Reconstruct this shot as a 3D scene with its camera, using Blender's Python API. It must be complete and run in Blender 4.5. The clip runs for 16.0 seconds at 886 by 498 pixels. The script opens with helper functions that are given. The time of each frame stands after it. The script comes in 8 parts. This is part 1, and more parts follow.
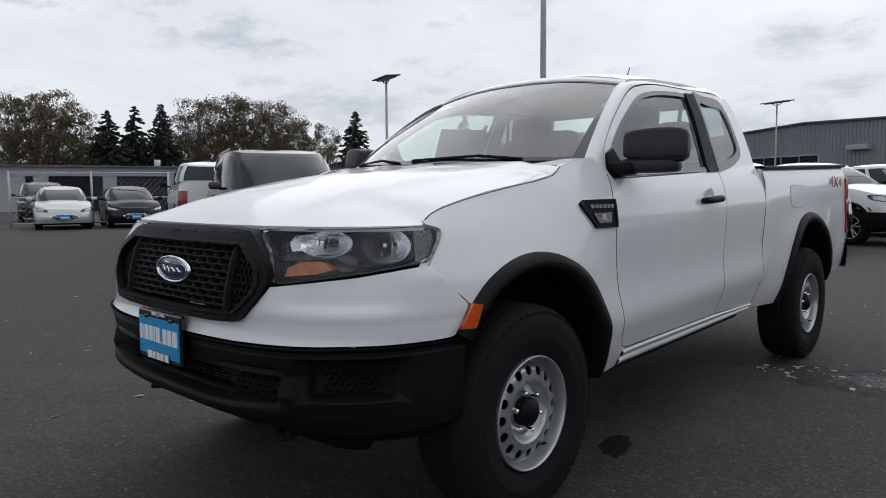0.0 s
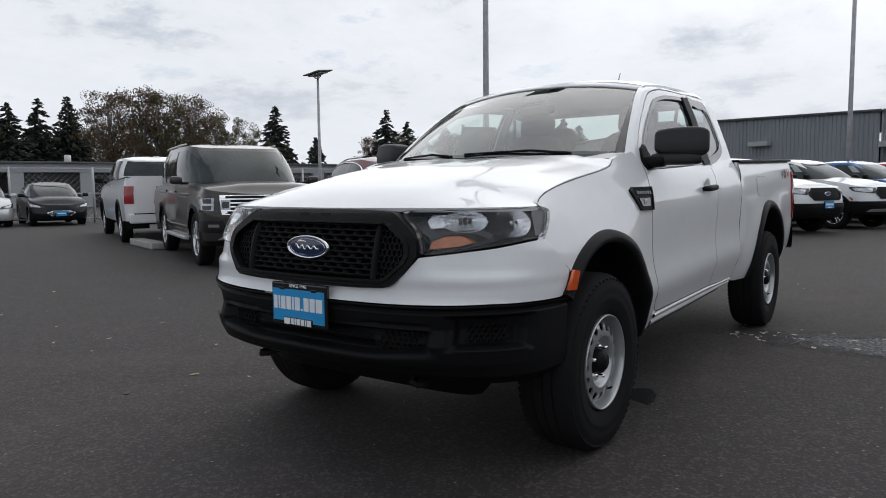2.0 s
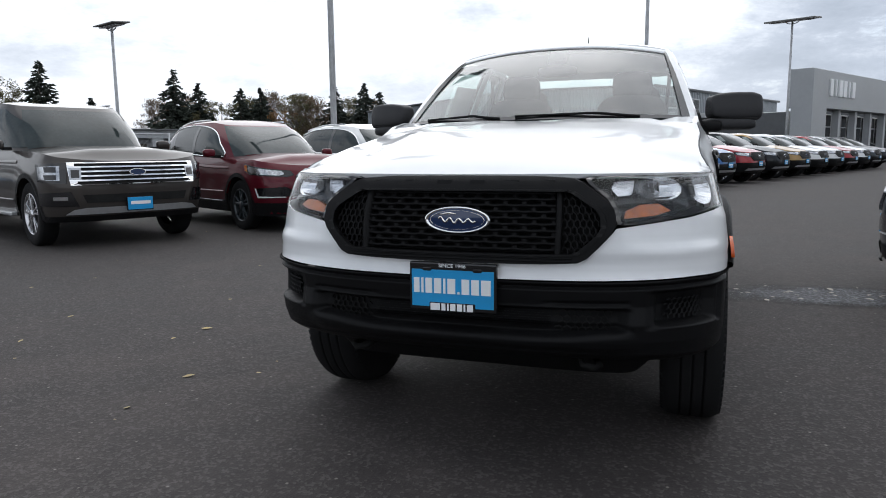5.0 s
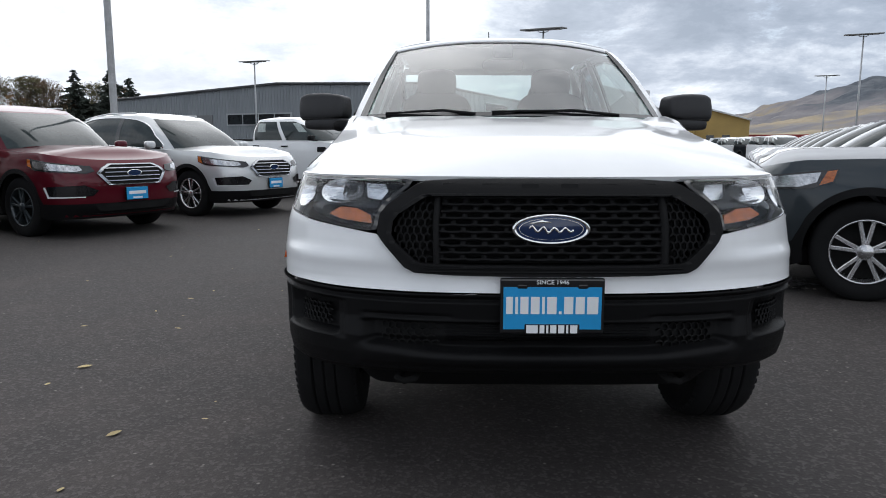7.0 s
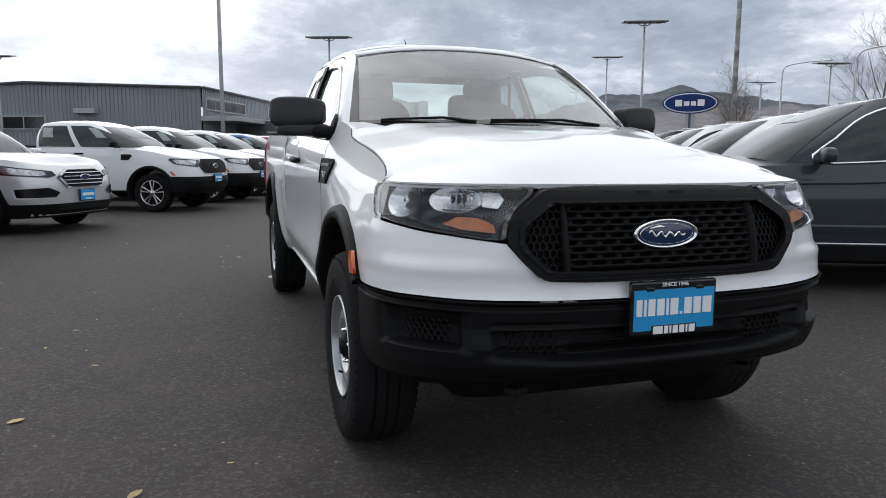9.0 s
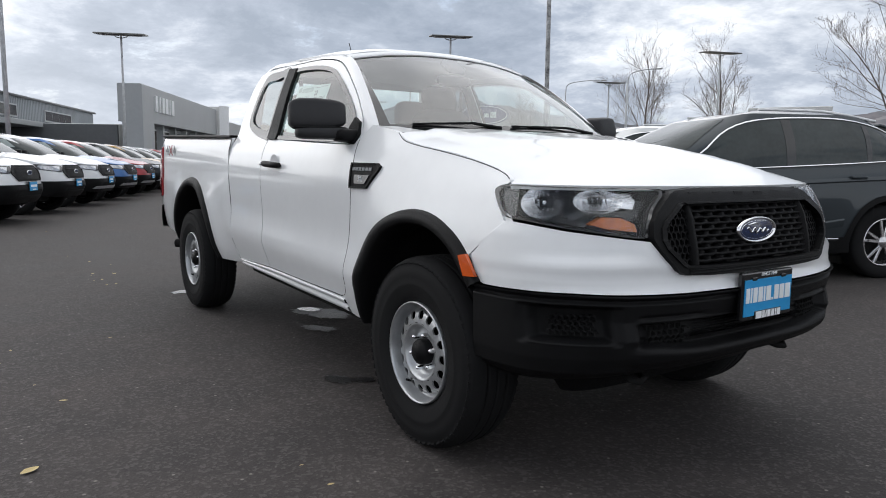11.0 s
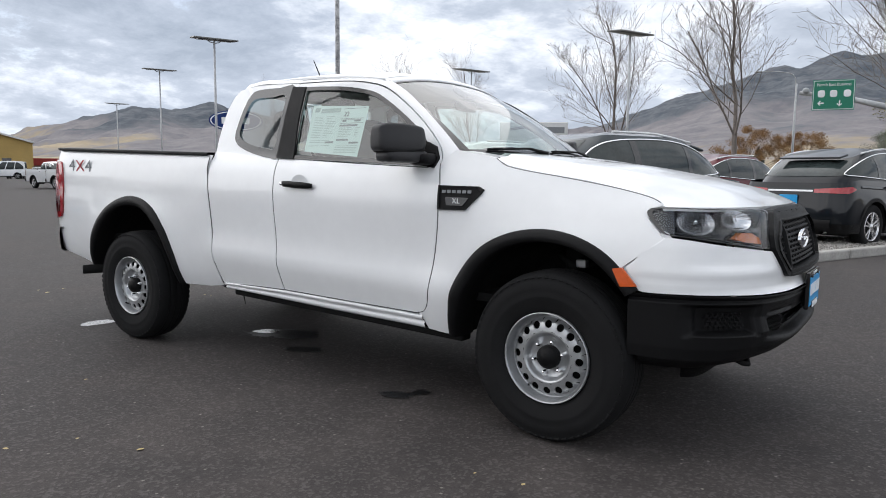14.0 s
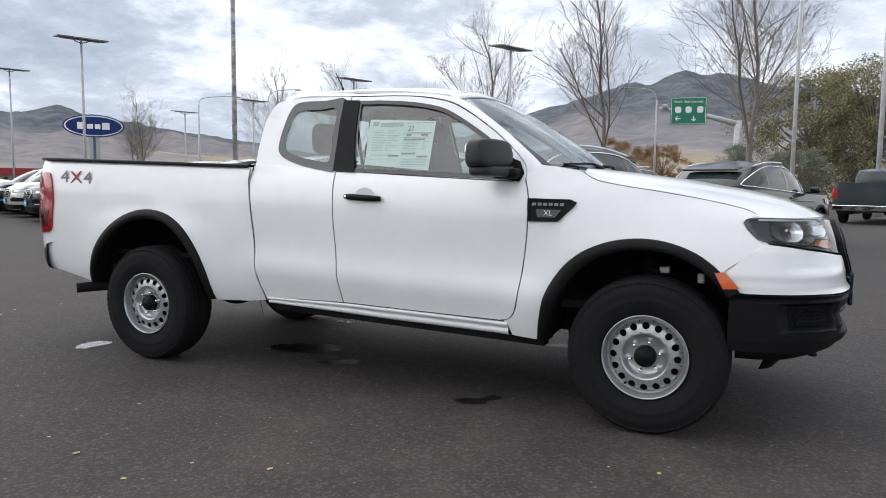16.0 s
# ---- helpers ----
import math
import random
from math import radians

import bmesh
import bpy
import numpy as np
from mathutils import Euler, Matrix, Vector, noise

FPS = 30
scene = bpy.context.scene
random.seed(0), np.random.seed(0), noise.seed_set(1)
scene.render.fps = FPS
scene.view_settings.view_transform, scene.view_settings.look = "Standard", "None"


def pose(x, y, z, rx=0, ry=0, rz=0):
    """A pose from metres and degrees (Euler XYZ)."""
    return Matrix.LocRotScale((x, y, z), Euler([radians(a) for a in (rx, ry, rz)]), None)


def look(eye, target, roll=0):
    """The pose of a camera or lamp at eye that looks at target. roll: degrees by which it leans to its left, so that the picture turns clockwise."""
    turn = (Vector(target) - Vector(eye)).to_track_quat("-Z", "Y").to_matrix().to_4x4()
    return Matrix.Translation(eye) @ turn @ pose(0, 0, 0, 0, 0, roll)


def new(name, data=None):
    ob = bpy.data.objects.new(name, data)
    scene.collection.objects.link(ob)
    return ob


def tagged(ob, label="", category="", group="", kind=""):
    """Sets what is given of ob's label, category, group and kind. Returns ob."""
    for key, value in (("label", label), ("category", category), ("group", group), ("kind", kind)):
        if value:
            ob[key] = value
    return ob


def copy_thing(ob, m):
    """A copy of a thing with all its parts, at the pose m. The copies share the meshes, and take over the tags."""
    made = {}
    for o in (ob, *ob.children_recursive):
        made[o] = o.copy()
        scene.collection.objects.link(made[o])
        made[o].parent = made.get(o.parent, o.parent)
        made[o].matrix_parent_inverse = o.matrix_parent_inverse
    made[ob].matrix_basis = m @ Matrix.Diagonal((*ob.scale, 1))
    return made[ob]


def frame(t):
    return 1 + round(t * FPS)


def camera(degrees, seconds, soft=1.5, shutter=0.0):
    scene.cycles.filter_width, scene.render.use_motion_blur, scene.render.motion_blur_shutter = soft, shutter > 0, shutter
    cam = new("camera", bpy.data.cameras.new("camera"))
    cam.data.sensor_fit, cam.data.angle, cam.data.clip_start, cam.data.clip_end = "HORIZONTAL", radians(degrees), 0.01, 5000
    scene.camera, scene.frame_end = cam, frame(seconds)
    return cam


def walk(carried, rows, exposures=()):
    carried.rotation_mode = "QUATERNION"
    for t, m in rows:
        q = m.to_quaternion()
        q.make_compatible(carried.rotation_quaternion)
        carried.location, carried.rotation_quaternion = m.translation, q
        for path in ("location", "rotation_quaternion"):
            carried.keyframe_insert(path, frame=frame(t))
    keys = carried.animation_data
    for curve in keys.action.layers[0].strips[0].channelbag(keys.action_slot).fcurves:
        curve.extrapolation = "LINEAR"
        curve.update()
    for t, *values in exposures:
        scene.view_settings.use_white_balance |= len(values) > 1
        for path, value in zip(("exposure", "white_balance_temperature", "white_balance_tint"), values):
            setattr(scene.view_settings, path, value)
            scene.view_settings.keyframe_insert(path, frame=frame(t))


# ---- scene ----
cam = camera(64.86, 16.0, 0.95)
PATH = [
    (0, 1.964, 2.295, 1.151, 85.37, 0.36, 133.03),
    (0.5, 2.174, 2.269, 1.154, 85.35, 0.41, 130.84),
    (1, 2.394, 2.235, 1.141, 85.33, 0.45, 129.20),
    (1.5, 2.596, 2.175, 1.141, 85.32, 0.58, 127.80),
    (2, 2.767, 2.066, 1.125, 84.98, 0.58, 126.25),
    (2.5, 2.916, 1.914, 1.089, 84.53, 0.51, 124.16),
    (3, 3.034, 1.735, 1.074, 84.09, 0.50, 121.11),
    (3.2, 3.059, 1.651, 1.073, 83.73, 0.72, 119.89),
    (5.3, 3.122, 0.583, 1.129, 82.02, 0.38, 106.84),
    (5.5, 3.106, 0.476, 1.128, 81.95, 0.28, 104.94),
    (6, 3.073, 0.218, 1.115, 81.84, 0.12, 99.91),
    (6.5, 3.000, -0.063, 1.122, 81.69, -0.02, 94.47),
    (7, 2.947, -0.324, 1.144, 81.60, -0.13, 90.07),
    (7.5, 2.909, -0.585, 1.134, 81.71, -0.13, 86.18),
    (8, 2.880, -0.844, 1.157, 81.85, -0.25, 80.93),
    (8.5, 2.817, -1.093, 1.145, 82.11, -0.28, 76.35),
    (9, 2.719, -1.350, 1.138, 82.33, -0.30, 71.88),
    (9.2, 2.682, -1.453, 1.143, 82.45, -0.38, 69.85),
    (11.3, 2.189, -2.447, 1.113, 82.99, -0.57, 53.14),
    (11.5, 2.134, -2.517, 1.131, 82.87, -0.59, 51.54),
    (12, 1.987, -2.726, 1.156, 82.86, -0.52, 48.08),
    (12.5, 1.861, -2.985, 1.162, 83.13, -0.57, 45.40),
    (13, 1.725, -3.211, 1.183, 83.47, -0.56, 41.99),
    (13.5, 1.551, -3.412, 1.168, 83.79, -0.52, 38.57),
    (14, 1.344, -3.594, 1.171, 83.93, -0.58, 35.11),
    (14.5, 1.131, -3.759, 1.180, 83.97, -0.61, 32.32),
    (15, 0.915, -3.954, 1.180, 84.23, -0.58, 30.25),
    (15.5, 0.713, -4.125, 1.202, 84.53, -0.66, 27.38),
    (16, 0.477, -4.247, 1.183, 84.76, -0.60, 24.60),
]
walk(cam, [(t, pose(x, y, z, rx, ry, rz)) for t, x, y, z, rx, ry, rz in PATH],
     exposures=((0, 0.33, 6150, 11), (3, 0.50, 6200, 11), (5.5, 0.79, 6050, 10), (9, 0.74, 6170, 10), (12.5, 0.96, 6260, 11), (16, 1.13, 6270, 11)))

# ---- world, sun ----
SUN_AZ, SUN_EL = 178.0, 44.0
world = bpy.data.worlds.new("overcast_sky")
scene.world = world
world.use_nodes = True
wn, wl = world.node_tree.nodes, world.node_tree.links
wn.clear()


def node(tree, kind, **settings):
    n = tree.nodes.new(kind)
    for key, value in settings.items():
        if key in n.inputs:
            n.inputs[key].default_value = value
    return n


def math_node(tree, op, a, b=None, clamp=False):
    n = tree.nodes.new("ShaderNodeMath")
    n.operation, n.use_clamp = op, clamp
    for i, v in enumerate((a, b)):
        if v is None:
            continue
        if isinstance(v, (int, float)):
            n.inputs[i].default_value = v
        else:
            tree.links.new(v, n.inputs[i])
    return n.outputs[0]


def ramp_node(tree, fac, stops):
    n = tree.nodes.new("ShaderNodeValToRGB")
    el = n.color_ramp.elements
    while len(el) < len(stops):
        el.new(0.5)
    for e, (p, c) in zip(el, stops):
        e.position = p
        e.color = (c, c, c, 1) if isinstance(c, (int, float)) else (*c, 1)
    tree.links.new(fac, n.inputs[0])
    return n.outputs[0]


def mix_node(tree, fac, a, b, blend="MIX"):
    n = tree.nodes.new("ShaderNodeMix")
    n.data_type, n.blend_type = "RGBA", blend
    for sock, v in ((n.inputs[0], fac), (n.inputs[6], a), (n.inputs[7], b)):
        if isinstance(v, (int, float)):
            sock.default_value = v
        elif isinstance(v, tuple):
            sock.default_value = (*v, 1)
        else:
            tree.links.new(v, sock)
    return n.outputs[2]


def build_sky():
    t = world.node_tree
    out, bg = wn.new("ShaderNodeOutputWorld"), wn.new("ShaderNodeBackground")
    sky = wn.new("ShaderNodeTexSky")
    sky.sky_type, sky.sun_disc = "NISHITA", False
    sky.sun_elevation, sky.sun_rotation = radians(SUN_EL), radians(90 - SUN_AZ)
    dim = wn.new("ShaderNodeVectorMath")
    dim.operation = "SCALE"
    dim.inputs[3].default_value = 0.09
    wl.new(sky.outputs[0], dim.inputs[0])
    co = wn.new("ShaderNodeTexCoord")
    sep = wn.new("ShaderNodeSeparateXYZ")
    wl.new(co.outputs["Generated"], sep.inputs[0])
    x, y, z = sep.outputs
    zz = math_node(t, "ADD", math_node(t, "MAXIMUM", z, 0.0), 0.26)
    comb = wn.new("ShaderNodeCombineXYZ")
    wl.new(math_node(t, "DIVIDE", x, zz), comb.inputs[0])
    wl.new(math_node(t, "DIVIDE", y, zz), comb.inputs[1])
    big = node(t, "ShaderNodeTexNoise", Scale=0.78, Detail=9.0, Roughness=0.58, Distortion=0.25)
    wl.new(comb.outputs[0], big.inputs["Vector"])
    fine = node(t, "ShaderNodeTexNoise", Scale=2.3, Detail=11.0, Roughness=0.67, Distortion=0.15)
    wl.new(comb.outputs[0], fine.inputs["Vector"])
    # the cloud deck is heavy over the hills and thin over the sales rows
    s = Vector((math.cos(radians(SUN_AZ)), math.sin(radians(SUN_AZ)), math.tan(radians(SUN_EL)))).normalized()
    def toward(az):
        return math_node(t, "MAXIMUM", math_node(t, "ADD", math_node(t, "MULTIPLY", x, math.cos(radians(az))), math_node(t, "MULTIPLY", y, math.sin(radians(az)))), 0.0)
    hills_side, rows_side = toward(132), toward(207)
    heavy = math_node(t, "SUBTRACT", math_node(t, "MULTIPLY", math_node(t, "MULTIPLY", hills_side, hills_side), 0.135), math_node(t, "ADD", math_node(t, "MULTIPLY", rows_side, 0.040), 0.004))
    raw = math_node(t, "ADD", math_node(t, "MULTIPLY", big.outputs[0], 0.60), math_node(t, "MULTIPLY", fine.outputs[0], 0.40))
    dens = math_node(t, "ADD", math_node(t, "ADD", math_node(t, "MULTIPLY", raw, 1.45), -0.225), heavy)
    body = ramp_node(t, dens, ((0.32, (0.98, 0.985, 0.99)), (0.47, (0.86, 0.87, 0.88)), (0.53, (0.58, 0.615, 0.665)), (0.60, (0.36, 0.405, 0.475)), (0.70, (0.235, 0.28, 0.345))))
    gap = ramp_node(t, fine.outputs[0], ((0.33, 0.55), (0.42, 0.0)))
    col = mix_node(t, gap, body, dim.outputs[0])
    # thin cloud round the hidden sun
    d = math_node(t, "ADD", math_node(t, "ADD", math_node(t, "MULTIPLY", x, s.x), math_node(t, "MULTIPLY", y, s.y)), math_node(t, "MULTIPLY", z, s.z))
    glow = math_node(t, "POWER", math_node(t, "MAXIMUM", d, 0.0), 9.0)
    thin = ramp_node(t, dens, ((0.40, 1.0), (0.62, 0.25)))
    col = mix_node(t, math_node(t, "MULTIPLY", math_node(t, "MULTIPLY", glow, 0.85), thin, True), col, (2.0, 1.97, 1.93))
    rift = Vector((math.cos(radians(110)), math.sin(radians(110)), 0.33)).normalized()
    e = math_node(t, "ADD", math_node(t, "ADD", math_node(t, "MULTIPLY", x, rift.x), math_node(t, "MULTIPLY", y, rift.y)), math_node(t, "MULTIPLY", z, rift.z))
    col = mix_node(t, math_node(t, "MULTIPLY", math_node(t, "POWER", math_node(t, "MAXIMUM", e, 0.0), 30.0), math_node(t, "MULTIPLY", thin, 0.45)), col, (1.0, 0.99, 0.97))
    # pale haze at the horizon
    haze = math_node(t, "MULTIPLY", ramp_node(t, z, ((0.0, 0.85), (0.30, 0.0))), ramp_node(t, hills_side, ((0.55, 1.0), (0.92, 0.22))))
    col = mix_node(t, haze, col, (0.87, 0.88, 0.89))
    # the deck thickens overhead
    col = mix_node(t, 1.0, col, ramp_node(t, z, ((0.45, 0.97), (0.95, 0.70))), "MULTIPLY")
    wl.new(col, bg.inputs[0])
    bg.inputs[1].default_value = 0.74
    wl.new(bg.outputs[0], out.inputs[0])


build_sky()
sun = new("sun", bpy.data.lights.new("sun", "SUN"))
sun.data.energy, sun.data.angle, sun.data.color = 1.0, radians(118), (1.0, 0.95, 0.88)
sun.matrix_world = look((100 * math.cos(radians(SUN_AZ)), 100 * math.sin(radians(SUN_AZ)), 100 * math.tan(radians(SUN_EL))), (0, 0, 0))

# ---- materials ----


def surface(name, base, rough=0.5, metal=0.0, coat=0.0, vary=0.12, scale=6.0, bump=0.0, bump_scale=60.0, spec=0.5, stretch=(1, 1, 1), second=None, island=False):
    """A procedural surface: a base colour that varies at two scales, with uneven gloss and fine relief."""
    m = bpy.data.materials.new(name)
    m.use_nodes = True
    t = m.node_tree
    p = t.nodes["Principled BSDF"]
    p.inputs["Metallic"].default_value = metal
    p.inputs["Coat Weight"].default_value = coat
    p.inputs["Coat Roughness"].default_value = 0.04
    p.inputs["Specular IOR Level"].default_value = spec
    co = t.nodes.new("ShaderNodeTexCoord")
    mp = t.nodes.new("ShaderNodeMapping")
    mp.inputs["Scale"].default_value = stretch
    t.links.new(co.outputs["Object"], mp.inputs[0])
    a = node(t, "ShaderNodeTexNoise", Scale=scale, Detail=4.0, Roughness=0.6)
    b = node(t, "ShaderNodeTexNoise", Scale=scale * 9.0, Detail=3.0, Roughness=0.6)
    t.links.new(mp.outputs[0], a.inputs["Vector"])
    t.links.new(mp.outputs[0], b.inputs["Vector"])
    both = math_node(t, "ADD", math_node(t, "MULTIPLY", a.outputs[0], 0.65), math_node(t, "MULTIPLY", b.outputs[0], 0.35))
    low = tuple(c * (1 - vary) for c in base)
    high = second or tuple(min(1.0, c * (1 + vary)) for c in base)
    col = ramp_node(t, both, ((0.36, low), (0.64, high)))
    if island:
        info = t.nodes.new("ShaderNodeObjectInfo")
        col = mix_node(t, 1.0, col, ramp_node(t, info.outputs["Random"], ((0.0, 0.78), (1.0, 1.15))), "MULTIPLY")
    t.links.new(col, p.inputs["Base Color"])
    r = ramp_node(t, both, ((0.3, max(0.0, rough * 0.88)), (0.7, min(1.0, rough * 1.12))))
    t.links.new(r, p.inputs["Roughness"])
    if bump:
        n = node(t, "ShaderNodeTexNoise", Scale=bump_scale, Detail=4.0, Roughness=0.65)
        t.links.new(mp.outputs[0], n.inputs["Vector"])
        bp = node(t, "ShaderNodeBump", Strength=bump, Distance=0.01)
        t.links.new(n.outputs[0], bp.inputs["Height"])
        t.links.new(bp.outputs[0], p.inputs["Normal"])
    return m


def clear_glass(name, tint, gloss=0.05, rough=0.02):
    """A clear pane: see-through, with a mirror gloss that grows towards grazing view."""
    m = bpy.data.materials.new(name)
    m.use_nodes = True
    t = m.node_tree
    t.nodes.clear()
    out = t.nodes.new("ShaderNodeOutputMaterial")
    tr = node(t, "ShaderNodeBsdfTransparent", Color=(*tint, 1))
    gl = node(t, "ShaderNodeBsdfGlossy", Roughness=rough)
    gl.inputs["Color"].default_value = (1, 1, 1, 1)
    lw = node(t, "ShaderNodeLayerWeight", Blend=0.5)
    edge = math_node(t, "POWER", lw.outputs["Facing"], 5.0)
    fac = math_node(t, "ADD", math_node(t, "MULTIPLY", edge, 1.0 - gloss), gloss)
    mx = t.nodes.new("ShaderNodeMixShader")
    t.links.new(fac, mx.inputs[0])
    t.links.new(tr.outputs[0], mx.inputs[1])
    t.links.new(gl.outputs[0], mx.inputs[2])
    t.links.new(mx.outputs[0], out.inputs[0])
    return m


def asphalt_surface():
    m = bpy.data.materials.new("asphalt")
    m.use_nodes = True
    t = m.node_tree
    p = t.nodes["Principled BSDF"]
    co = t.nodes.new("ShaderNodeTexCoord")
    v = co.outputs["Object"]

    def noise_at(scale, detail=4.0, rough=0.6):
        n = node(t, "ShaderNodeTexNoise", Scale=scale, Detail=detail, Roughness=rough)
        t.links.new(v, n.inputs["Vector"])
        return n.outputs[0]
    patch, blotch, grain = noise_at(0.22), noise_at(1.7, 5.0), noise_at(150.0, 3.0, 0.7)
    clump, coarse = noise_at(9.0, 5.0, 0.7), noise_at(34.0, 4.0, 0.75)
    stones = t.nodes.new("ShaderNodeTexVoronoi")
    stones.inputs["Scale"].default_value = 80.0
    t.links.new(v, stones.inputs["Vector"])
    chips = t.nodes.new("ShaderNodeTexVoronoi")
    chips.inputs["Scale"].default_value = 21.0
    t.links.new(v, chips.inputs["Vector"])
    mixv = math_node(t, "ADD", math_node(t, "MULTIPLY", patch, 0.5), math_node(t, "MULTIPLY", blotch, 0.5))
    col = ramp_node(t, mixv, ((0.36, (0.029, 0.0250, 0.0242)), (0.5, (0.040, 0.0345, 0.0332)), (0.64, (0.060, 0.0518, 0.0490))))
    col = mix_node(t, 0.30, col, ramp_node(t, coarse, ((0.32, 0.45), (0.5, 0.97), (0.70, 1.7))), "MULTIPLY")
    col = mix_node(t, 0.32, col, ramp_node(t, clump, ((0.34, 0.62), (0.5, 1.0), (0.68, 1.35))), "MULTIPLY")
    col = mix_node(t, 0.34, col, ramp_node(t, grain, ((0.3, 0.30), (0.52, 0.95), (0.72, 2.2))), "MULTIPLY")
    bits = ramp_node(t, stones.outputs["Color"], ((0.66, 0.0), (0.74, 1.0)))
    col = mix_node(t, math_node(t, "MULTIPLY", bits, 0.22), col, (0.17, 0.16, 0.15))
    # pale chips and grit lying about
    dot = ramp_node(t, chips.outputs["Distance"], ((0.10, 1.0), (0.16, 0.0)))
    few = ramp_node(t, chips.outputs["Color"], ((0.73, 0.0), (0.75, 1.0)))
    col = mix_node(t, math_node(t, "MULTIPLY", math_node(t, "MULTIPLY", dot, few), 0.7), col, (0.24, 0.23, 0.20))
    t.links.new(col, p.inputs["Base Color"])
    t.links.new(ramp_node(t, mixv, ((0.3, 0.70), (0.7, 0.92))), p.inputs["Roughness"])
    p.inputs["Specular IOR Level"].default_value = 0.32
    bp = node(t, "ShaderNodeBump", Strength=0.6, Distance=0.004)
    t.links.new(math_node(t, "ADD", math_node(t, "MULTIPLY", grain, 0.6), math_node(t, "MULTIPLY", stones.outputs["Distance"], 0.5)), bp.inputs["Height"])
    t.links.new(bp.outputs[0], p.inputs["Normal"])
    return m


def car_paint(name, base, metallic=0.0, rough=0.32):
    pale = max(base) > 0.3
    return surface(name, base, rough=rough, metal=metallic, coat=0.85 if pale else 0.6, vary=0.03, scale=1.2, spec=0.3 if pale else 0.06)


WHITE_PAINT = car_paint("white_paint", (0.765, 0.775, 0.785))
RED_PAINT = car_paint("dark_red_paint", (0.088, 0.006, 0.013), 0.25)
BRIGHT_RED_PAINT = car_paint("red_paint", (0.32, 0.015, 0.02), 0.2)
SILVER_PAINT = car_paint("silver_paint", (0.62, 0.63, 0.63), 0.45)
GREY_PAINT = car_paint("slate_grey_paint", (0.038, 0.046, 0.052), 0.35)
BROWN_GREY_PAINT = car_paint("brown_grey_paint", (0.055, 0.049, 0.045), 0.4)
BLACK_PAINT = car_paint("black_paint", (0.007, 0.009, 0.012), 0.1)
BLUE_PAINT = car_paint("blue_paint", (0.03, 0.12, 0.34), 0.25)
TAN_PAINT = car_paint("tan_paint", (0.36, 0.22, 0.07), 0.25)
PLASTIC = surface("textured_black_plastic", (0.0068, 0.0068, 0.0073), rough=0.52, bump=0.2, bump_scale=420.0, vary=0.15, scale=9.0, spec=0.13)
GLOSS_BLACK = surface("gloss_black_plastic", (0.008, 0.008, 0.009), rough=0.18, coat=0.4)
DARK = surface("dark_underbody", (0.016, 0.016, 0.016), rough=0.9, vary=0.3, scale=7.0, spec=0.1)
RUBBER = surface("tyre_rubber", (0.011, 0.011, 0.0115), rough=0.8, spec=0.14, vary=0.2, scale=14.0, bump=0.15, bump_scale=200.0)
STEEL = surface("silver_painted_steel", (0.50, 0.51, 0.52), rough=0.34, metal=0.75, vary=0.08, scale=12.0)
RIM_STEEL = surface("silver_wheel_paint", (0.44, 0.45, 0.46), rough=0.33, metal=0.65, vary=0.08, scale=12.0)
ALLOY = surface("machined_alloy", (0.62, 0.62, 0.63), rough=0.25, metal=0.9, vary=0.06)
CHROME = surface("chrome", (0.85, 0.86, 0.87), rough=0.06, metal=1.0, vary=0.02)
REFLECTOR = surface("lamp_reflector", (0.80, 0.81, 0.83), rough=0.05, metal=1.0, vary=0.05, scale=40.0, bump=0.5, bump_scale=45.0)
AMBER = surface("amber_lens", (0.40, 0.095, 0.008), rough=0.10, coat=0.6, vary=0.45, scale=60.0)
ORANGE = surface("orange_marker_lens", (0.55, 0.085, 0.010), rough=0.22, coat=0.5, vary=0.1, scale=50.0)
RED_LENS = surface("red_tail_lens", (0.30, 0.007, 0.012), rough=0.12, coat=0.8, vary=0.2, scale=25.0)
GLASS = clear_glass("window_glass", (0.86, 0.92, 0.89), 0.10)
SCREEN_GLASS = clear_glass("windscreen_glass", (0.74, 0.83, 0.80), 0.165)
SIDE_GLASS = clear_glass("side_window_glass", (0.66, 0.75, 0.72), 0.09)
FRIT = surface("black_glass_border", (0.030, 0.032, 0.034), rough=0.10, vary=0.1, scale=8.0, spec=0.7)
TINT_GLASS = clear_glass("tinted_glass", (0.28, 0.34, 0.36), 0.10)
LENS = clear_glass("clear_lamp_lens", (0.95, 0.96, 0.97), 0.035)
FAR_GLASS = surface("dark_car_glass", (0.030, 0.038, 0.038), rough=0.05, vary=0.25, spec=0.38, scale=2.5)
FAR_PAPER = surface("sticker_behind_glass", (0.30, 0.34, 0.33), rough=0.15, vary=0.2, scale=14.0)
SATIN_CHROME = surface("satin_chrome", (0.40, 0.41, 0.43), rough=0.22, metal=1.0, vary=0.08)
FAR_LAMP = surface("lamp_inside", (0.42, 0.43, 0.45), rough=0.12, metal=1.0, vary=0.3, scale=22.0, bump=0.2, bump_scale=40.0)
SEAT = surface("dark_grey_cloth", (0.050, 0.051, 0.053), rough=0.9, vary=0.2, scale=30.0, bump=0.3, bump_scale=300.0)
TRIM = surface("interior_trim", (0.10, 0.10, 0.105), rough=0.7, vary=0.1)
HEADLINER = surface("headliner_cloth", (0.42, 0.41, 0.39), rough=0.95, vary=0.05)
MIRROR_CAP = surface("grained_mirror_plastic", (0.022, 0.022, 0.024), rough=0.5, bump=0.15, bump_scale=420.0, vary=0.12, scale=9.0, spec=0.35)
